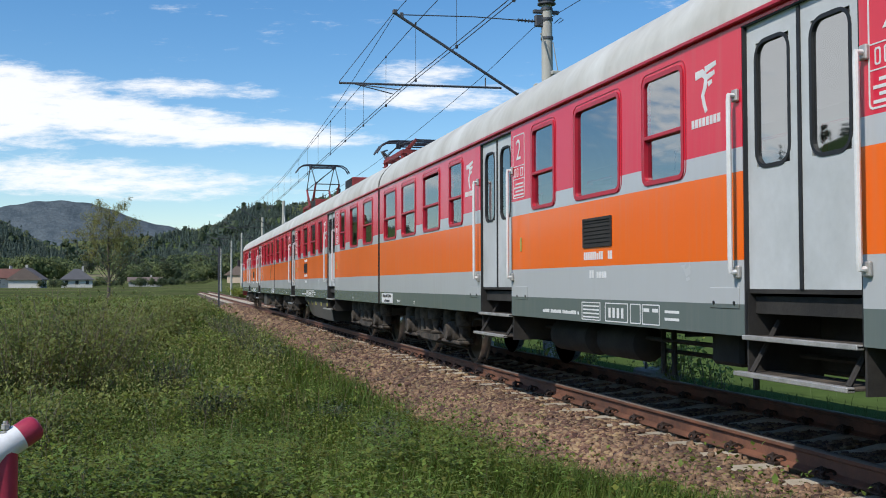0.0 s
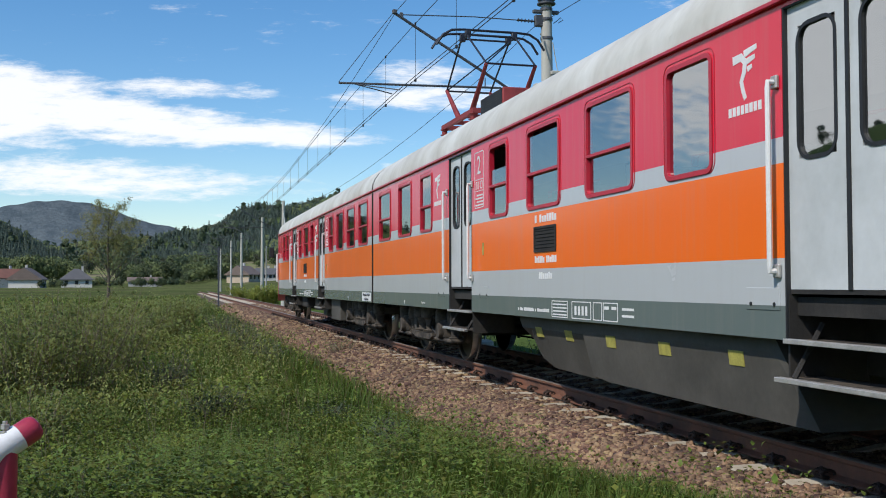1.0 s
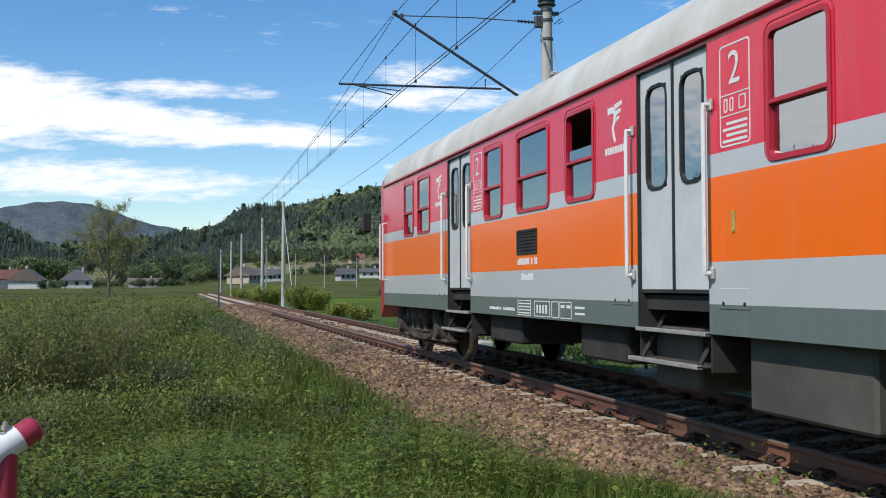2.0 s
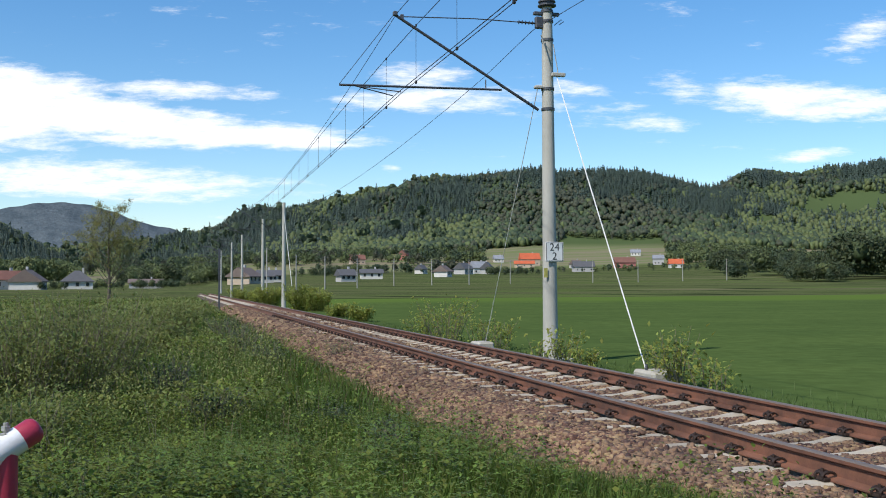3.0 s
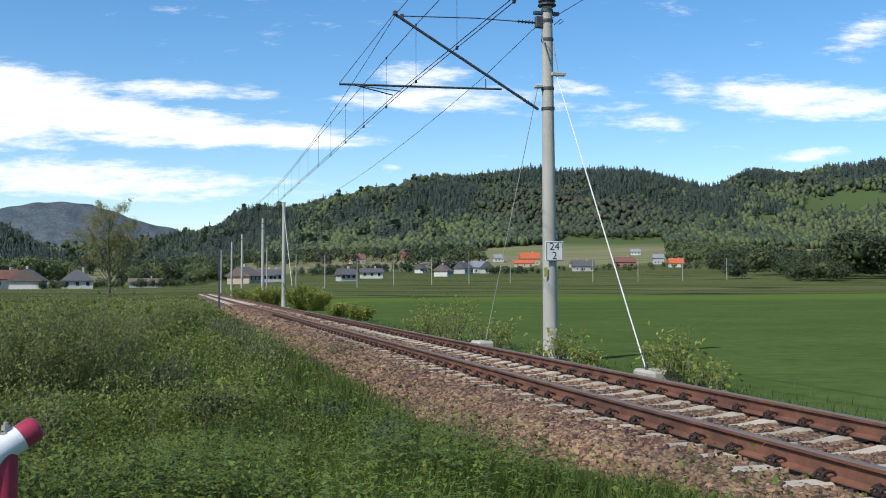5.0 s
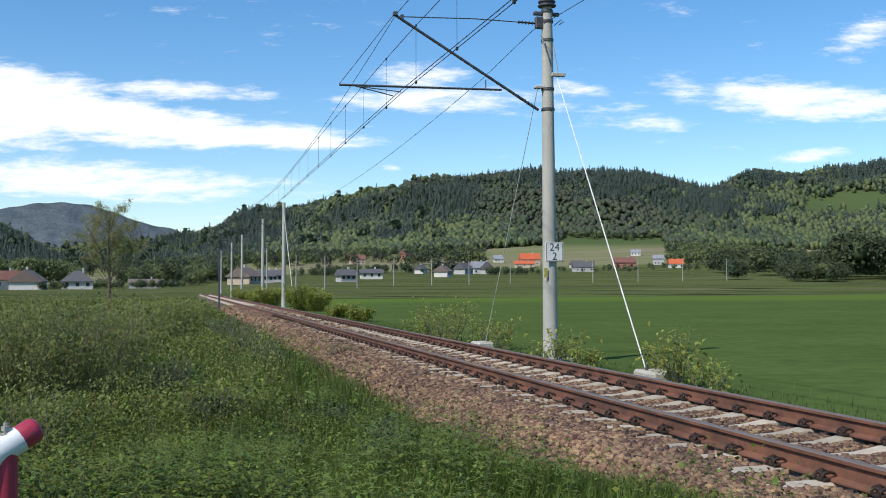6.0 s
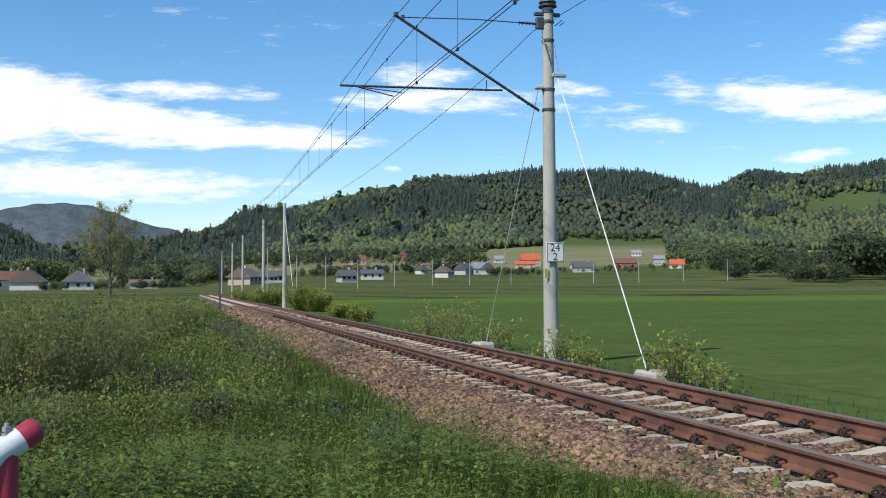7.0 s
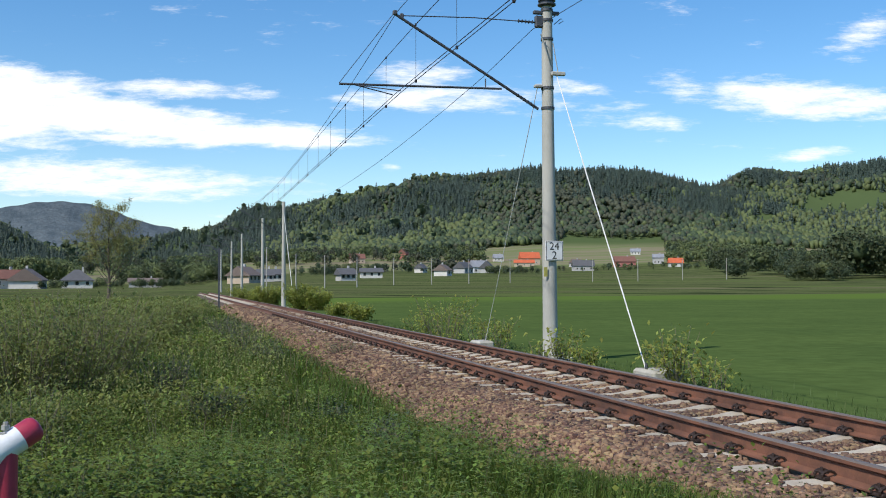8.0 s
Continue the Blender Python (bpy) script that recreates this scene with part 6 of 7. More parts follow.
def woods():
    """Woods and tree rows on the valley floor; each patch: bearings, distances, count, heights, share of fresh leaves."""
    rows = []
    for p0, p1, d0, d1, n, h0, h1, fresh in ((1490, 1640, 330, 400, 60, 12, 19, 0.05), (1385, 1500, 380, 430, 50, 9, 13, 0.08), (1255, 1345, 540, 560, 46, 11, 15, 0.02), (1400, 1500, 300, 335, 44, 5, 7.5, 0.1),
                                             (1292, 1312, 340, 352, 10, 6, 9, 0.2), (1180, 1420, 780, 1000, 170, 9, 14, 0.85), (1000, 1180, 1215, 1250, 60, 7, 10, 0.7), (1180, 1330, 1000, 1130, 90, 9, 13, 0.9),
                                             (330, 860, 800, 1040, 330, 8, 14, 0.45), (-40, 135, 420, 500, 70, 10, 16, 0.95), (-40, 60, 300, 330, 16, 3, 5, 0.3), (60, 130, 285, 300, 12, 2, 3.4, 0.2), (215, 420, 520, 760, 130, 9, 16, 0.45), (120, 330, 800, 1000, 120, 10, 15, 0.4),
                                             (330, 430, 480, 520, 26, 6, 11, 0.5), (985, 1240, 660, 740, 34, 3.5, 6.5, 0.3), (1340, 1400, 420, 470, 24, 9, 14, 0.4), (560, 860, 560, 720, 60, 4, 8, 0.35), (770, 800, 560, 580, 6, 9, 12, 0.2),
                                             (230, 330, 395, 420, 30, 3, 5, 0.1), (860, 960, 480, 540, 30, 3.5, 6, 0.2), (140, 260, 330, 350, 20, 2.5, 4.5, 0.2), (520, 640, 430, 470, 22, 4, 7, 0.3),
                                             (1500, 1640, 440, 520, 40, 14, 20, 0.2)):
        px, dist = rng.uniform(p0, p1, n), rng.uniform(d0, d1, n)
        x, y = bearing_xy(px, dist)
        kind = np.where(rng.random(n) < fresh, 0, np.where(rng.random(n) < 0.7, 1, 2))
        rows.append(np.stack([x, y, rng.uniform(h0, h1, n), kind], -1))
    near = np.concatenate([r for r in rows if np.hypot(r[0, 0] - EYE[0], r[0, 1]) < 560])
    rows = [r for r in rows if np.hypot(r[0, 0] - EYE[0], r[0, 1]) >= 560]
    plant("copse", near, [(card_crown(560, 21, size=0.062), LEAF_FRESH), (card_crown(560, 22, size=0.062), LEAF_COPSE), (card_crown(500, 23, size=0.06), LEAF_DEEP)],
          "leafy spring copses and hedges on the valley floor")
    plant("valley_woods", np.concatenate(rows), [(card_crown(150, 11, size=0.13), LEAF_FRESH), (card_crown(150, 12, size=0.13), LEAF_DEEP), (card_crown(140, 13, size=0.12), LEAF_BROWN)],
          "broad-leaved tree rows and copses in fresh spring leaf")


forest()
woods()

# ---- village ----
MAT_WALLS = [material("house_render", c, rough=0.9, vary=0.1, scale=0.5, fine=6.0, bump=0.1) for c in ((0.62, 0.60, 0.55), (0.50, 0.40, 0.30), (0.42, 0.16, 0.13), (0.45, 0.44, 0.42))]
MAT_ROOFS = [material("roof_tiles", c, rough=0.8, vary=0.2, scale=0.6, fine=9.0, bump=0.3) for c in ((0.20, 0.09, 0.065), (0.10, 0.10, 0.105), (0.55, 0.12, 0.045), (0.17, 0.13, 0.11), (0.26, 0.27, 0.29))]
MAT_PANE = material("dark_house_pane", (0.03, 0.035, 0.04), rough=0.15, vary=0.2, bump=0)


def house(px, dist, long, deep, eave, rise, wall, roof_k, turn=0.0, hip=False, windows=3):
    x, y = toward(px, dist)
    z = float(ground_height(x, y)) - 0.2
    facing = math.degrees(-YAW - math.atan((px - 784) / FOCAL)) + turn
    h = thing("house", pose(x, y, z, 0, 0, facing), HOUSE_LABEL[wall, roof_k], "house", "village houses")
    s = Shape()
    s.box(-long / 2, long / 2, -deep / 2, deep / 2, 0, eave)
    if not hip:
        for e in (-long / 2, long / 2 - 0.2):
            s.add([(e, -deep / 2, eave), (e, deep / 2, eave), (e, 0, eave + rise - 0.1), (e + 0.2, -deep / 2, eave), (e + 0.2, deep / 2, eave), (e + 0.2, 0, eave + rise - 0.1)], [(0, 1, 2), (5, 4, 3), (0, 3, 4, 1), (1, 4, 5, 2), (2, 5, 3, 0)])
    part("wall", s, MAT_WALLS[wall], h)
    r = Shape()
    ov, t = 0.5, 0.22
    in_x = (deep / 2 if hip else -ov)
    low = [(-long / 2 - ov, -deep / 2 - ov), (long / 2 + ov, -deep / 2 - ov), (long / 2 + ov, deep / 2 + ov), (-long / 2 - ov, deep / 2 + ov)]
    ze = eave - 0.15
    v = [(a, b, ze) for a, b in low] + [(a, b, ze + t) for a, b in low] + [(-long / 2 + in_x, 0, eave + rise), (long / 2 - in_x, 0, eave + rise)]
    r.add(v, [(3, 2, 1, 0), (0, 1, 5, 4), (1, 2, 6, 5), (2, 3, 7, 6), (3, 0, 4, 7), (4, 5, 9, 8), (6, 7, 8, 9), (5, 6, 9), (7, 4, 8)])
    ro = part("roof", r, MAT_ROOFS[roof_k], h)
    c = Shape()
    c.box(long * 0.15, long * 0.15 + 0.6, 0.3, 0.9, eave + rise * 0.4, eave + rise + 0.8)
    part("chimney", c, MAT_WALLS[3], ro)
    for k in range(windows):
        a = -long / 2 + long * (k + 0.5) / windows
        w = Shape()
        w.box(a - 0.55, a + 0.55, -deep / 2 - 0.06, -deep / 2 + 0.02, 1.0, 2.3)
        wn = part("window", w, MAT_WALLS[0], h)
        p = Shape()
        p.box(a - 0.45, a + 0.45, -deep / 2 - 0.085, -deep / 2 - 0.05, 1.1, 2.2)
        part("pane", p, MAT_PANE, wn)
    for side in (-1, 1):
        w = Shape()
        xa, xb = sorted((side * (long / 2 - 0.02), side * (long / 2 + 0.06)))
        w.box(xa, xb, -0.6, 0.6, eave + 0.1 if not hip else 1.0, eave + 1.3 if not hip else 2.2)
        part("window", w, MAT_PANE, h)
    return h


WALL_WORD, ROOF_WORD = ("pale", "tan", "brick-red", "grey"), ("brown-red tiled", "dark grey", "orange tiled", "dark brown", "light grey")
HOUSE_LABEL = {(i, j): f"{WALL_WORD[i]} rendered village house with a {ROOF_WORD[j]} roof" for i in range(4) for j in range(5)}
for row in ((10, 300, 9, 7, 2.8, 2.6, 0, 0, 20), (50, 292, 8, 8, 2.4, 3.2, 0, 3, 78), (137, 315, 8.5, 7, 2.5, 3.2, 0, 1, 0, True), (258, 430, 13, 7, 2.3, 1.8, 3, 3, 0), (432, 290, 6.5, 7, 2.3, 2.6, 1, 3, 60), (483, 330, 5, 6, 2.4, 1.8, 0, 1, 10),
            (632, 830, 12, 9, 4, 4, 1, 0, 10), (714, 900, 9, 8, 5, 4, 2, 0, 70), (612, 320, 5, 5, 2.2, 2.0, 3, 1, 20), (657, 380, 8, 6, 2.4, 1.6, 0, 1, 5), (784, 430, 6, 6, 2.6, 2.6, 0, 3, 70),
            (820, 550, 9, 7, 3, 3.4, 3, 1, 60), (847, 600, 9, 8, 3.6, 4, 0, 4, 20), (862, 570, 7, 7, 3, 4, 3, 1, 80), (840, 680, 9, 7, 3, 4, 0, 0, 30), (882, 850, 8, 7, 3, 3.4, 0, 4, 10), (937, 800, 15, 10, 5, 5, 1, 2, 12), (928, 770, 15, 8, 3, 2.5, 1, 2, 0),
            (1032, 690, 14, 9, 3.4, 4, 3, 1, 10), (1105, 760, 15, 9, 4, 4, 2, 0, 15), (1165, 800, 8, 8, 5, 3, 3, 4, 5), (1196, 755, 10, 8, 3.0, 3.8, 0, 2, 8), (745, 640, 6, 6, 3, 3, 0, 1, 60), (1020, 760, 8, 7, 3, 3, 3, 3, 40), (1125, 960, 9, 8, 3, 3, 0, 4, 0), (470, 320, 5, 6, 2.2, 2, 3, 1, 0)):
    house(*row)

# poles of the village power line across the field
MAT_POLE = material("grey_line_pole", (0.36, 0.35, 0.32), rough=0.9, vary=0.15, scale=2.0, fine=20.0, bump=0.1)
for px, dist, high in ((575, 200, 6.6), (632, 222, 6.6), (697, 240, 6.4), (764, 250, 6.4), (830, 258, 6.4), (903, 272, 6.4), (1049, 290, 6.4), (1129, 300, 6.4), (1208, 318, 6.6), (1286, 330, 6.8), (524, 190, 6.6), (472, 180, 8)):
    x, y = toward(px, dist)
    z = float(ground_height(x, y))
    p = thing("utility_pole", pose(x, y, z), "slim grey concrete utility pole standing in the field", "pole", "power line poles")
    s = Shape()
    s.rod((0, 0, -0.3), (0, 0, high), 0.13, 0.08, 8)
    part("pole", s, MAT_POLE, p)
    s = Shape()
    s.box(-0.6, 0.6, -0.05, 0.05, high - 0.35, high - 0.27)
    part("crossarm", s, MAT_GALV, p)

# signal post beside the line
s = Shape()
x, y = toward(388, 62)
z = float(ground_height(x, y))
sp = thing("signal_post", pose(x, y, z), "thin dark lattice post beside the ballast", "post")
s.box(-0.05, 0.05, -0.05, 0.05, -0.2, 4.1, bevel=0.01)
part("post", s, MAT_GALV, sp)
s = Shape()
for k in range(12):
    s.box(-0.09, 0.09, -0.06, -0.045, 2.2 + 0.15 * k, 2.26 + 0.15 * k)
part("rung_ladder", s, MAT_GALV, sp)
s = Shape()
s.tube([(0, 0, 3.9), (-0.5, 0, 4.2), (-1.0, 0, 4.25)], 0.025, 5)
part("bracket", s, MAT_GALV, sp)

# ---- plants near the line ----
LEAF_WEED = leafy("nettle_and_bramble_leaves", (0.185, 0.212, 0.038), (0.085, 0.120, 0.024), island=0.55, scale=0.7)
LEAF_GRASS = leafy("lush_grass_blades", (0.115, 0.165, 0.024), (0.058, 0.098, 0.015), island=0.45, scale=0.5)
LEAF_TALL = leafy("tall_yellowish_weeds", (0.260, 0.275, 0.085), (0.180, 0.210, 0.062), island=0.25, scale=0.25)
LEAF_NETTLE = leafy("fresh_nettle_leaves", (0.165, 0.215, 0.045), (0.100, 0.150, 0.032), island=0.35, scale=1.2)
LEAF_MEADOW = leafy("meadow_blades", (0.105, 0.150, 0.042), (0.085, 0.128, 0.036), island=0.1, scale=0.1)
LEAF_DRY = leafy("dry_straw_stems", (0.22, 0.17, 0.10), (0.14, 0.11, 0.07), island=0.3)
LEAF_SHRUB = leafy("willow_shrub_leaves", (0.235, 0.260, 0.080), (0.165, 0.195, 0.062), island=0.25, through_light=0.5)
LEAF_YOUNG = leafy("young_yellow_green_leaves", (0.36, 0.375, 0.085), (0.26, 0.29, 0.065), island=0.25, through_light=0.5)
MAT_TWIG = material("brown_twigs", (0.19, 0.165, 0.105), rough=0.9, vary=0.3, scale=6.0, fine=40.0, bump=0.2)
LEAF_V = np.array([(0, 0, 0), (-0.32, 0.45, 0.10), (0, 1, -0.06), (0.32, 0.45, 0.10)])
LEAF_F = np.array([(0, 3, 1), (1, 3, 2)])
BLADE_V = np.array([(-0.5, 0, 0), (0.5, 0, 0), (-0.4, 0.10, 0.5), (0.4, 0.10, 0.5), (0, 0.42, 0.93)])
BLADE_F = np.array([(0, 1, 3), (0, 3, 2), (2, 3, 4)])


def grass_edge(y):
    return -1.28 + 0.44 * smooth_step(8.5, 5.5, y) + 0.12 * np.sin(y * 1.9) + 0.10 * np.sin(y * 4.7 + 1)


def patch(x, y):
    """How leafy (1) or grassy (0) the sward is."""
    return smooth_step(-0.25, 0.35, wobble(x + 5, y, 0.55) + 0.5 * wobble(x, y + 9, 1.6) + 0.6 * smooth_step(-2.9, -3.8, x) * smooth_step(16, 10, y) - 0.9 * smooth_step(-3.1, -2.3, x) - 0.1)


def sward_points(n, y0, y1, power=1.0):
    y = y0 + (y1 - y0) * rng.random(n) ** power
    left = EYE[0] - 0.24 * y - 0.8
    right = grass_edge(y)
    x = left + (right - left) * rng.random(n)
    return x, y


def canopy(x, y):
    return 0.10 + 0.34 * smooth_step(0.35, 0.75, patches(x, y, 1.1)) + 0.10 * (0.5 + 0.5 * wobble(x, y, 1.9)) + 0.22 * np.maximum(0, wobble(x + 3, y, 4.3)) + 0.18 * smooth_step(12, 26, y) + 0.12 * smooth_step(-6, -8, x)


def undergrowth():
    vs, fs, base = [], [], 0
    for n, y0, y1, size, pw in ((115000, 4.6, 14, 0.037, 1.2), (56000, 14, 34, 0.085, 1.1), (26000, 34, 110, 0.19, 1.0)):
        x, y = sward_points(n, y0, y1, pw)
        keep = rng.random(n) < 0.12 + 0.88 * patch(x, y)
        x, y = x[keep], y[keep]
        z = ground_height(x, y) + canopy(x, y) * (1 - 0.75 * rng.random(len(x)) ** 1.6)
        s = size * rng.uniform(0.5, 1.35, len(x))
        v, f = scatter(LEAF_V, LEAF_F, np.stack([x, y, z], -1), rng.uniform(0, 6.28, len(x)), np.stack([s * rng.uniform(0.7, 1.5, len(x)), s, s], -1), tilt=rng.normal(0.15, 0.5, len(x)))
        vs.append(v)
        fs.append(f + base)
        base += len(v)
    tagged(new("undergrowth", big_mesh("undergrowth", np.concatenate(vs), np.concatenate(fs), LEAF_WEED)), "dense low nettles and brambles on the bank", "undergrowth", kind="stuff")
    vs, fs, base = [], [], 0
    for n, y0, y1, wide, high, pw in ((76000, 4.4, 14, 0.006, 0.34, 1.2), (46000, 14, 36, 0.012, 0.42, 1.1), (34000, 36, 130, 0.035, 0.50, 1.0)):
        x, y = sward_points(n, y0, y1, pw)
        keep = rng.random(n) > 0.80 * patch(x, y)
        x, y = x[keep], y[keep]
        h = high * rng.uniform(0.45, 1.25, len(x)) * (0.75 + 0.5 * canopy(x, y)) * (1 - 0.4 * smooth_step(-2.0, -1.1, x))
        v, f = scatter(BLADE_V, BLADE_F, np.stack([x, y, ground_height(x, y) - 0.02], -1), rng.uniform(0, 6.28, len(x)), np.stack([np.full(len(x), wide) * rng.uniform(0.6, 1.5, len(x)), h, h], -1))
        vs.append(v)
        fs.append(f + base)
        base += len(v)
    tagged(new("grass", big_mesh("grass", np.concatenate(vs), np.concatenate(fs), LEAF_GRASS)), "long lush spring grass beside the ballast", "grass", kind="stuff")
    # nettles: upright stems with crosswise pairs of leaves, in patches
    n = 5200
    x, y = sward_points(n, 4.7, 15, 1.15)
    keep = (patches(x + 40, y, 0.9) > 0.54) & (x < grass_edge(y) - 1.5 + 0.9 * patches(x, y + 20, 0.8))
    x, y = x[keep], y[keep]
    z, h = ground_height(x, y) + 0.4 * canopy(x, y), rng.uniform(0.18, 0.42, len(x)) * (0.6 + patches(x, y, 1.1))
    vs, fs, base = [], [], 0
    for level in range(5):
        for k in range(4):
            t = 0.35 + 0.65 * level / 4
            size = 0.044 * (1.25 - 0.75 * level / 4) * rng.uniform(0.7, 1.2, len(x))
            v, f = scatter(LEAF_V, LEAF_F, np.stack([x, y, z + h * t], -1), k * 1.571 + level * 0.785 + rng.normal(0, 0.25, len(x)), np.stack([size * 0.8, size, size], -1), tilt=rng.normal(0.1, 0.3, len(x)))
            vs.append(v)
            fs.append(f + base)
            base += len(v)
    tagged(new("nettle_patch", big_mesh("nettle_patch", np.concatenate(vs), np.concatenate(fs), LEAF_NETTLE)), "fresh green nettles standing out of the bank", "weeds", kind="stuff")
    # tall pale weeds further along the bank
    n = 9500
    x, y = sward_points(n, 12, 95, 1.25)
    keep = (rng.random(n) < 0.25 + 0.9 * smooth_step(0.40, 0.62, patches(x, y, 5.0))) & (x < -2.1 - 0.7 * smooth_step(30, 12, y))
    x, y = x[keep], y[keep]
    n = len(x)
    h = rng.uniform(0.35, 0.85, n) * (0.6 + 0.8 * patches(x, y, 5.0))
    ground = ground_height(x, y)
    vs, fs, base = [], [], 0
    for k in range(12):
        t = rng.uniform(0.25, 1.0, n)
        size = (0.028 + 0.0017 * y) * rng.uniform(0.7, 1.3, n)
        spread = 0.05 + 0.10 * rng.random(n)
        a = rng.uniform(0, 6.28, n)
        v, f = scatter(LEAF_V, LEAF_F, np.stack([x + spread * np.cos(a), y + spread * np.sin(a), ground + h * t], -1), rng.uniform(0, 6.28, n), np.stack([size * 0.7, size, size], -1), tilt=rng.normal(0.6, 0.4, n))
        vs.append(v)
        fs.append(f + base)
        base += len(v)
    tagged(new("tall_weeds", big_mesh("tall_weeds", np.concatenate(vs), np.concatenate(fs), LEAF_TALL)), "tall pale yellow-green weeds along the railway bank", "weeds", kind="stuff")
    # short meadow grass beyond the track, and dry stalks
    n = 16000
    y = 10 + 60 * rng.random(n) ** 1.2
    x = 3.0 + np.abs(rng.normal(0, 0.9, n))
    keep = rng.random(n) < smooth_step(72, 50, y)
    x, y = x[keep], y[keep]
    n = len(x)
    h = rng.uniform(0.06, 0.22, n)
    v, f = scatter(BLADE_V, BLADE_F, np.stack([x, y, ground_height(x, y) - 0.01], -1), rng.uniform(0, 6.28, n), np.stack([0.008 + 0.0003 * y, h, h], -1))
    tagged(new("meadow_grass", big_mesh("meadow_grass", v, f, LEAF_MEADOW)), "rough grass verge beyond the track", "grass", kind="stuff")
    n = 2600
    x, y = sward_points(n, 6, 45, 0.9)
    h = rng.uniform(0.4, 1.0, n) * (0.55 + 0.5 * smooth_step(10, 24, y))
    v, f = scatter(BLADE_V, BLADE_F, np.stack([x, y, ground_height(x, y)], -1), rng.uniform(0, 6.28, n), np.stack([np.full(n, 0.007), h * 0.5, h], -1))
    tagged(new("dry_stalks", big_mesh("dry_stalks", v, f, LEAF_DRY)), "thin dry stalks of last year's weeds", "weeds", kind="stuff")


undergrowth()


def shrub(x, y, high, wide, stems, leaves, mat, size, label, base=None, thick=1.0):
    """Upright stems from one root, each with leaves along its upper part."""
    z0 = float(ground_height(x, y)) if base is None else base
    b = thing("shrub", pose(x, y, z0), label, "shrub", "shrubs by the line")
    s, spots = Shape(), []
    for _ in range(stems):
        a, r = rng.uniform(0, 6.28), wide * 0.5 * math.sqrt(rng.random())
        h = high * rng.uniform(0.6, 1.05)
        foot = Vector((0.35 * r * math.cos(a), 0.35 * r * math.sin(a), -0.05))
        top = Vector((r * math.cos(a) + rng.normal(0, 0.06), r * math.sin(a) + rng.normal(0, 0.06), h))
        mid = foot.lerp(top, 0.5) + Vector((rng.normal(0, 0.05), rng.normal(0, 0.05), 0.05))
        s.tube([foot, mid, top], [0.010 * thick, 0.007 * thick, 0.003 * thick], 4)
        for k in range(leaves):
            t = rng.random() ** 0.7
            q = foot.lerp(mid, t * 2) if t < 0.5 else mid.lerp(top, t * 2 - 1)
            sp = 0.10 + 0.05 * (1 - t)
            spots.append((q.x + rng.normal(0, sp), q.y + rng.normal(0, sp), max(0.03, q.z + rng.normal(0, 0.06))))
    tagged(part("brush", s, MAT_TWIG, b, "thin brown stems"), kind="stuff")
    n = len(spots)
    sz = size * rng.uniform(0.5, 1.3, n)
    v, f = scatter(LEAF_V, LEAF_F, np.array(spots), rng.uniform(0, 6.28, n), np.stack([sz * 0.9, sz, sz], -1), tilt=rng.normal(0.1, 0.65, n))
    ob = part("foliage", big_mesh("foliage", v, f, mat), None, b, "loose clumps of small leaves")
    tagged(ob, kind="stuff")


for px, d, high, wide, stems, leaves in ((120, 16.5, 1.75, 2.4, 70, 70), (45, 15.5, 1.55, 2.0, 55, 70), (190, 19, 1.55, 2.2, 50, 60), (-10, 19, 1.3, 2.0, 40, 60), (110, 27, 1.5, 2.5, 45, 60), (250, 27, 1.0, 2.4, 40, 50), (300, 36, 1.3, 3, 45, 60),
                                         (30, 11.5, 0.75, 1.2, 26, 60), (130, 40, 1.3, 3, 40, 60), (330, 50, 1.1, 3.0, 40, 60)):
    x, y = toward(px, d)
    shrub(x, y, high, wide, stems, int(leaves * 1.5), LEAF_SHRUB, 0.065 if d < 20 else 0.11, "olive-green upright willow shrub in the rough grass")
for px, d, high, wide, stems, leaves in ((790, 33, 1.45, 2.3, 34, 42), (755, 34, 1.1, 1.6, 22, 40), (850, 31, 1.0, 1.3, 18, 40), (890, 29, 0.95, 1.0, 14, 38), (995, 22.8, 0.85, 0.9, 16, 44), (958, 22.4, 0.7, 0.6, 7, 30), (1035, 22.3, 0.42, 0.8, 14, 30),
                                         (1200, 18.6, 1.05, 0.9, 18, 44), (1163, 19.2, 0.80, 0.6, 10, 36), (1245, 17.9, 0.65, 0.9, 12, 26), (1278, 17.4, 0.50, 0.5, 6, 22),
                                         (535, 76, 1.9, 3.2, 40, 90), (560, 74, 1.4, 2.6, 30, 80), (480, 90, 1.7, 3.0, 36, 80), (435, 105, 1.6, 4.0, 36, 80), (600, 58, 0.8, 2.2, 22, 60), (640, 52, 0.7, 1.4, 14, 50), (455, 98, 1.2, 2.5, 24, 70)):
    x, y = toward(px, d)
    shrub(x, y, high, wide, stems, int(leaves * 0.6) if d < 40 else leaves * 2, LEAF_YOUNG, 0.11 if d < 40 else 0.15, "young yellow-green bush beside the track")
# dusky weeds at the ballast's foot
for px, d, high, wide in ((430, 27, 0.85, 1.5), (455, 24, 0.7, 1.2), (410, 31, 0.9, 1.6), (395, 36, 0.8, 1.6), (475, 22.0, 0.5, 0.9), (300, 17, 0.7, 1.0), (690, 10.4, 0.42, 0.35), (380, 13.2, 0.5, 0.9), (590, 13, 0.25, 0.4)):
    x, y = toward(px, d)
    shrub(x, y, high, wide, 34, 34, LEAF_DEEP, 0.05, "dusky thin-stemmed weeds at the ballast edge")
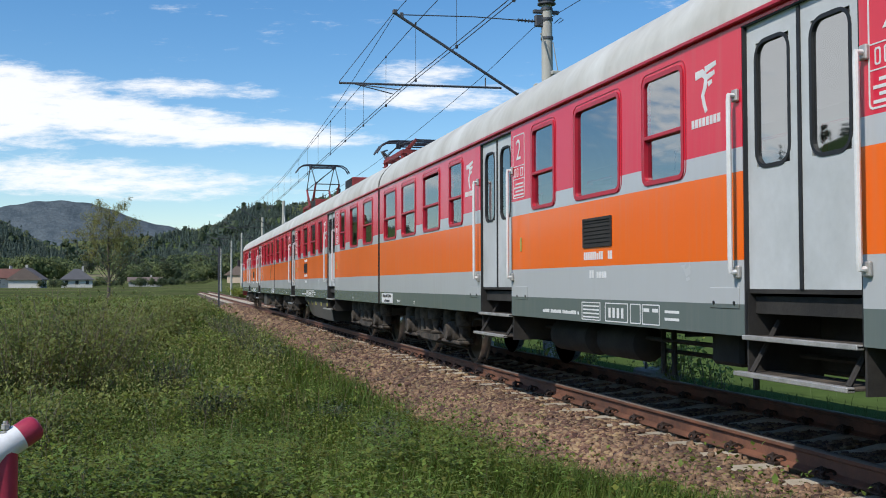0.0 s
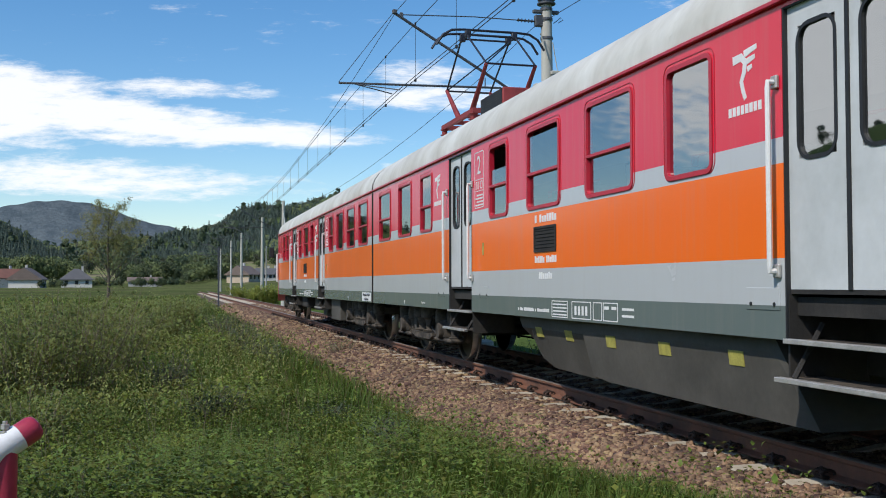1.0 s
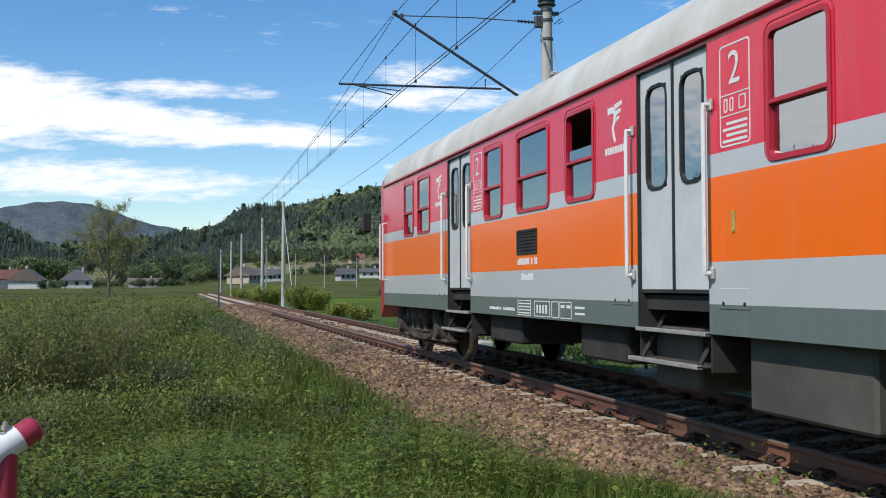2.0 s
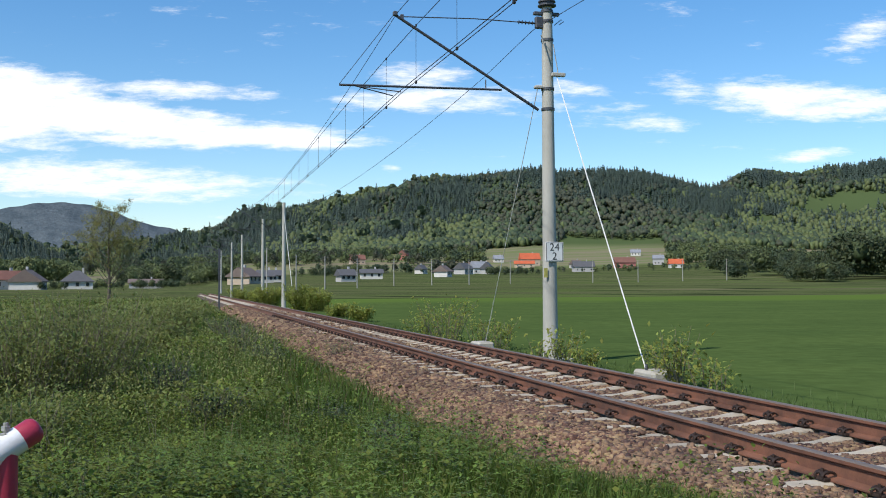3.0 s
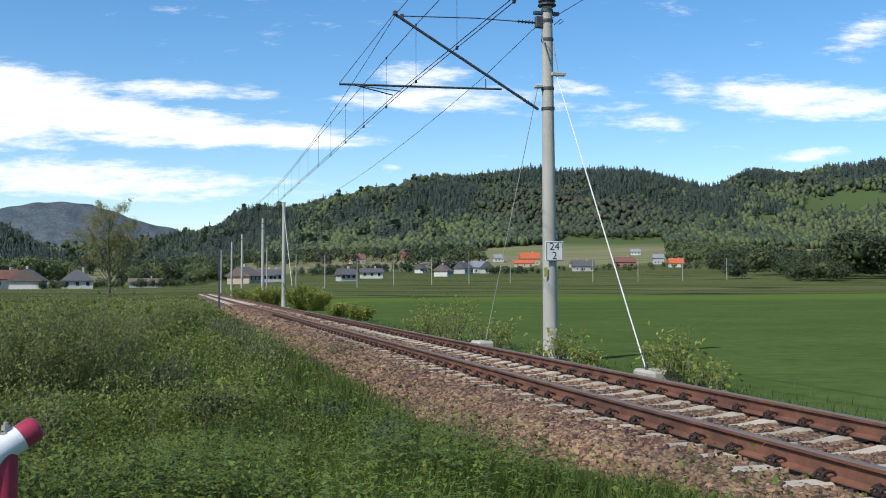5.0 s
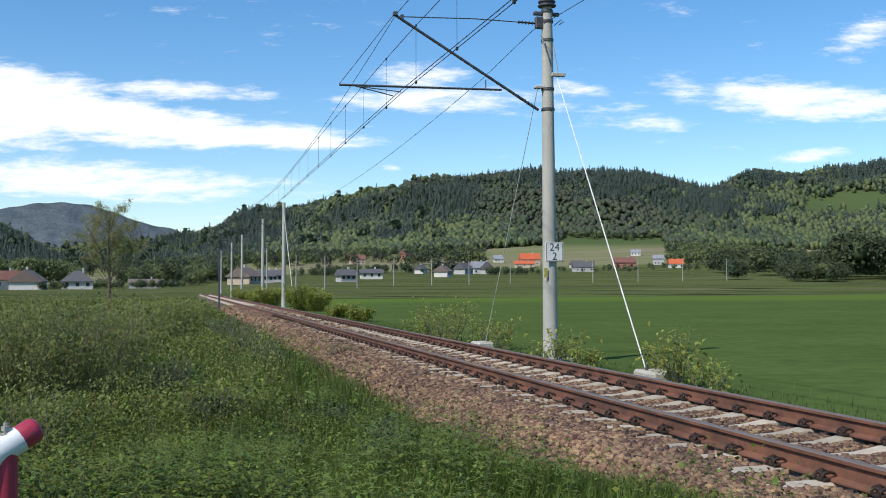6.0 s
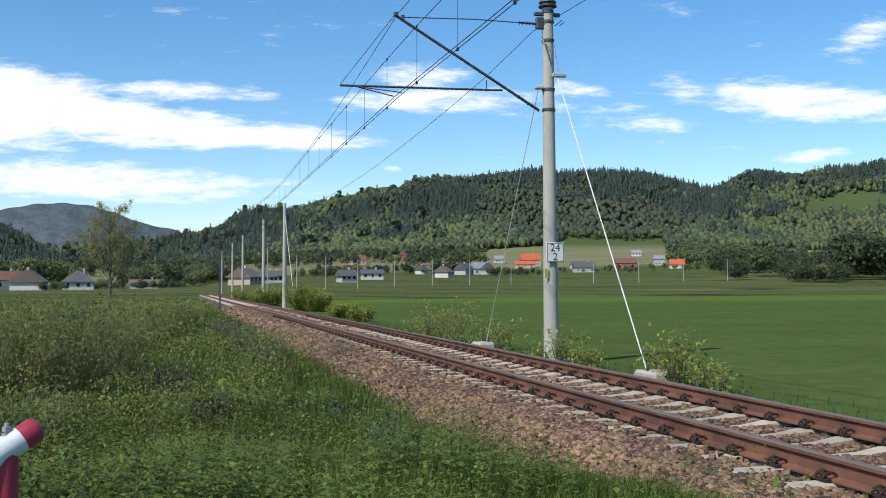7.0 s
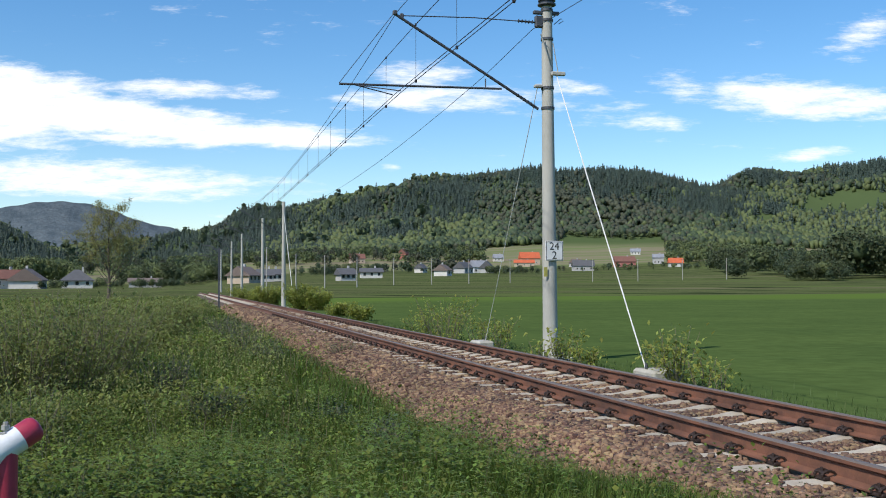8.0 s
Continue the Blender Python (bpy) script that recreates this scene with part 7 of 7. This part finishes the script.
# tufts that have rooted in the ballast
for px, d, high, wide in ((830, 11.2, 0.14, 0.5), (870, 10.6, 0.12, 0.4), (605, 22.5, 0.22, 0.9), (930, 9.6, 0.10, 0.4), (700, 13.2, 0.16, 0.4), (660, 15.5, 0.16, 0.5)):
    x, y = toward(px, d)
    shrub(x, y, high, wide, 22, 18, LEAF_GRASS, 0.028, "small green weed tuft rooted in the ballast", base=float(np.interp(x, [-1.75, -1.45, -0.80, -0.5], [-0.80, -0.62, -0.23, -0.2])))
# bare sprigs that stand out of the undergrowth
for px, d, high in ((205, 8.4, 0.5), (290, 8.8, 0.62), (285, 11.0, 0.8), (530, 9.0, 0.55), (690, 9.6, 0.6), (330, 13.0, 0.8), (150, 8.0, 0.45), (120, 9.6, 0.75), (90, 10.2, 0.9)):
    x, y = toward(px, d)
    shrub(x, y, high, 0.25, 3, 9 if px not in (120, 90) else 40, LEAF_SHRUB, 0.05, "single sprig standing out of the undergrowth", thick=0.4)


def tree(x, y, high, crown, seed, mat, leaves=9500, leaf=0.16, label=""):
    r = np.random.default_rng(seed)
    t = thing("tree", pose(x, y, float(ground_height(x, y)) - 0.1), label, "tree")
    s, tips = Shape(), []
    trunk = [Vector((0, 0, 0)), Vector((0.05, 0, high * 0.25)), Vector((-0.1, 0.05, high * 0.55)), Vector((0.05, 0, high * 0.97))]
    s.tube(trunk, [0.20, 0.15, 0.10, 0.02], 10)

    def on_trunk(f):
        f = f * 3
        i = min(int(f), 2)
        return trunk[i].lerp(trunk[i + 1], f - i)
    for k in range(30):
        f = 0.24 + 0.70 * k / 30
        a = 2.4 * k + r.uniform(-0.4, 0.4)
        length = crown * (0.62 - 0.42 * abs(f - 0.42)) * r.uniform(0.7, 1.1) * (1.15 - 0.55 * f)
        p0 = on_trunk(f)
        p2 = p0 + Vector((math.cos(a) * length * 0.8, math.sin(a) * length * 0.8, length * r.uniform(0.45, 0.9)))
        p1 = p0.lerp(p2, 0.5) + Vector((0, 0, 0.08 * length))
        s.tube([p0, p1, p2], [0.055 * (1.2 - f), 0.032 * (1.2 - f), 0.01], 5)
        for j in range(6):
            g = r.uniform(0.3, 1.0)
            q0 = p0.lerp(p1, g * 2) if g < 0.5 else p1.lerp(p2, g * 2 - 1)
            d = Vector((r.normal(), r.normal(), abs(r.normal()) + 0.3)).normalized() * length * 0.35
            s.tube([q0, q0 + d], [0.014, 0.004], 3)
            tips += [q0 + d * u for u in (0.4, 0.7, 1.0)]
    part("trunk", s, MAT_BARK, t, "slender grey-brown trunk and limbs")
    c = np.array([tuple(p) for p in tips])
    pts = c[r.integers(0, len(c), leaves)] + r.normal(0, 0.16, (leaves, 3))
    sz = leaf * r.uniform(0.5, 1.2, leaves)
    v, f = scatter(LEAF_V, LEAF_F, pts, r.uniform(0, 6.28, leaves), np.stack([sz, sz, sz], -1), tilt=r.normal(0, 0.8, leaves))
    ob = part("crown", big_mesh("crown", v, f, mat), None, t, "sparse yellowish spring foliage")
    tagged(ob, kind="stuff")


LEAF_TREE = leafy("yellowish_budding_leaves", (0.310, 0.285, 0.100), (0.230, 0.230, 0.085), island=0.25, through_light=0.5)
tree(*toward(193, 116), 10.7, 10.4, 3, LEAF_TREE, leaves=15000, label="slender young tree in sparse yellowish spring leaf")

# ---- ballast stones ----
MAT_STONE = material("crushed_ballast_stone", (0.240, 0.142, 0.090), rough=0.95, vary=0.2, scale=1.5, fine=60.0, bump=0.3, dist=0.003, second=(0.135, 0.082, 0.053), island=0.6, each=0.25)


def stone_shape(seed):
    """A broken block with uneven corners."""
    r = np.random.default_rng(seed)
    v = np.array([(x, y, z) for x in (-1, 1) for y in (-1, 1) for z in (-1, 1)], float)
    v = v * r.uniform(0.45, 1.05, (8, 3)) * np.array([1.15, 0.85, 0.62])
    q = [(0, 1, 3, 2), (4, 6, 7, 5), (0, 4, 5, 1), (2, 3, 7, 6), (0, 2, 6, 4), (1, 5, 7, 3)]
    f = np.array([t for k in q for t in ((k[0], k[1], k[2]), (k[0], k[2], k[3]))])
    return v, f


def bed_height(x):
    return np.interp(x, [-1.75, -1.45, -0.80, -0.5, 0.0, 0.35, 1.35, 1.7, 2.2, 2.48, 3.1], [-0.80, -0.62, -0.226, -0.206, -0.212, -0.238, -0.238, -0.200, -0.205, -0.235, -0.62])


def ballast_stones():
    first = 5.647 - 0.6 * 8

    def spots(n, y0, y1, pw):
        y = y0 + (y1 - y0) * rng.random(n) ** pw
        x = np.where(rng.random(n) < 0.60, rng.uniform(-1.55, 0.06, n), rng.uniform(0.12, 1.75, n))
        off = np.abs((y - first + 0.3) % 0.6 - 0.3)
        on_sleeper = (off < np.where((x > -0.34) & (x < 1.6), 0.10, 0.085)) & (np.abs(x - TRACK) < 1.28)
        keep = ~on_sleeper | (rng.random(n) < 0.006 + 0.02 * (x < -0.2) + 0.5 * (x < -0.34))
        keep &= (np.abs(x - NEAR_RAIL) > 0.10) & (np.abs(x - FAR_RAIL) > 0.10)
        x, y, on = x[keep], y[keep], on_sleeper[keep]
        z = bed_height(x) + rng.uniform(-0.012, 0.014, len(x)) + np.where(on, 0.025, 0)
        return np.stack([x, y, z], -1)
    bed = bpy.data.objects["ballast_bed"]
    near = spots(900, 5.6, 8.2, 1.0)
    near = near[near[:, 0] < 0.02][:300]
    bases = [stone_shape(k) for k in range(6)]
    meshes = []
    for k, (v, f) in enumerate(bases):
        meshes.append(big_mesh("stone", v, f, MAT_STONE))
    for i, q in enumerate(near):
        ob = part("stone", meshes[i % 6], None, bed, at=pose(q[0], q[1], q[2] + 0.008, *rng.uniform(0, 360, 3)) @ Matrix.Scale(rng.uniform(0.026, 0.046), 4))
    vs, fs, base = [], [], 0
    for n, y0, y1, size, pw in ((38000, 4.8, 14, 0.028, 1.0), (22000, 14, 34, 0.036, 1.0), (9000, 34, 75, 0.065, 1.0)):
        q = spots(n, y0, y1, pw)
        for k, (v, f) in enumerate(bases):
            p = q[k::6]
            sz = size * rng.uniform(0.65, 1.35, len(p))
            vv, ff = scatter(v, f, p, rng.uniform(0, 6.28, len(p)), np.stack([sz, sz, sz], -1), tilt=rng.uniform(-0.8, 0.8, len(p)))
            vs.append(vv)
            fs.append(ff + base)
            base += len(vv)
    ob = part("loose_stones", big_mesh("loose_stones", np.concatenate(vs), np.concatenate(fs), MAT_STONE), None, bed, "crushed reddish-beige stones")
    tagged(ob, kind="stuff")


ballast_stones()

motions()
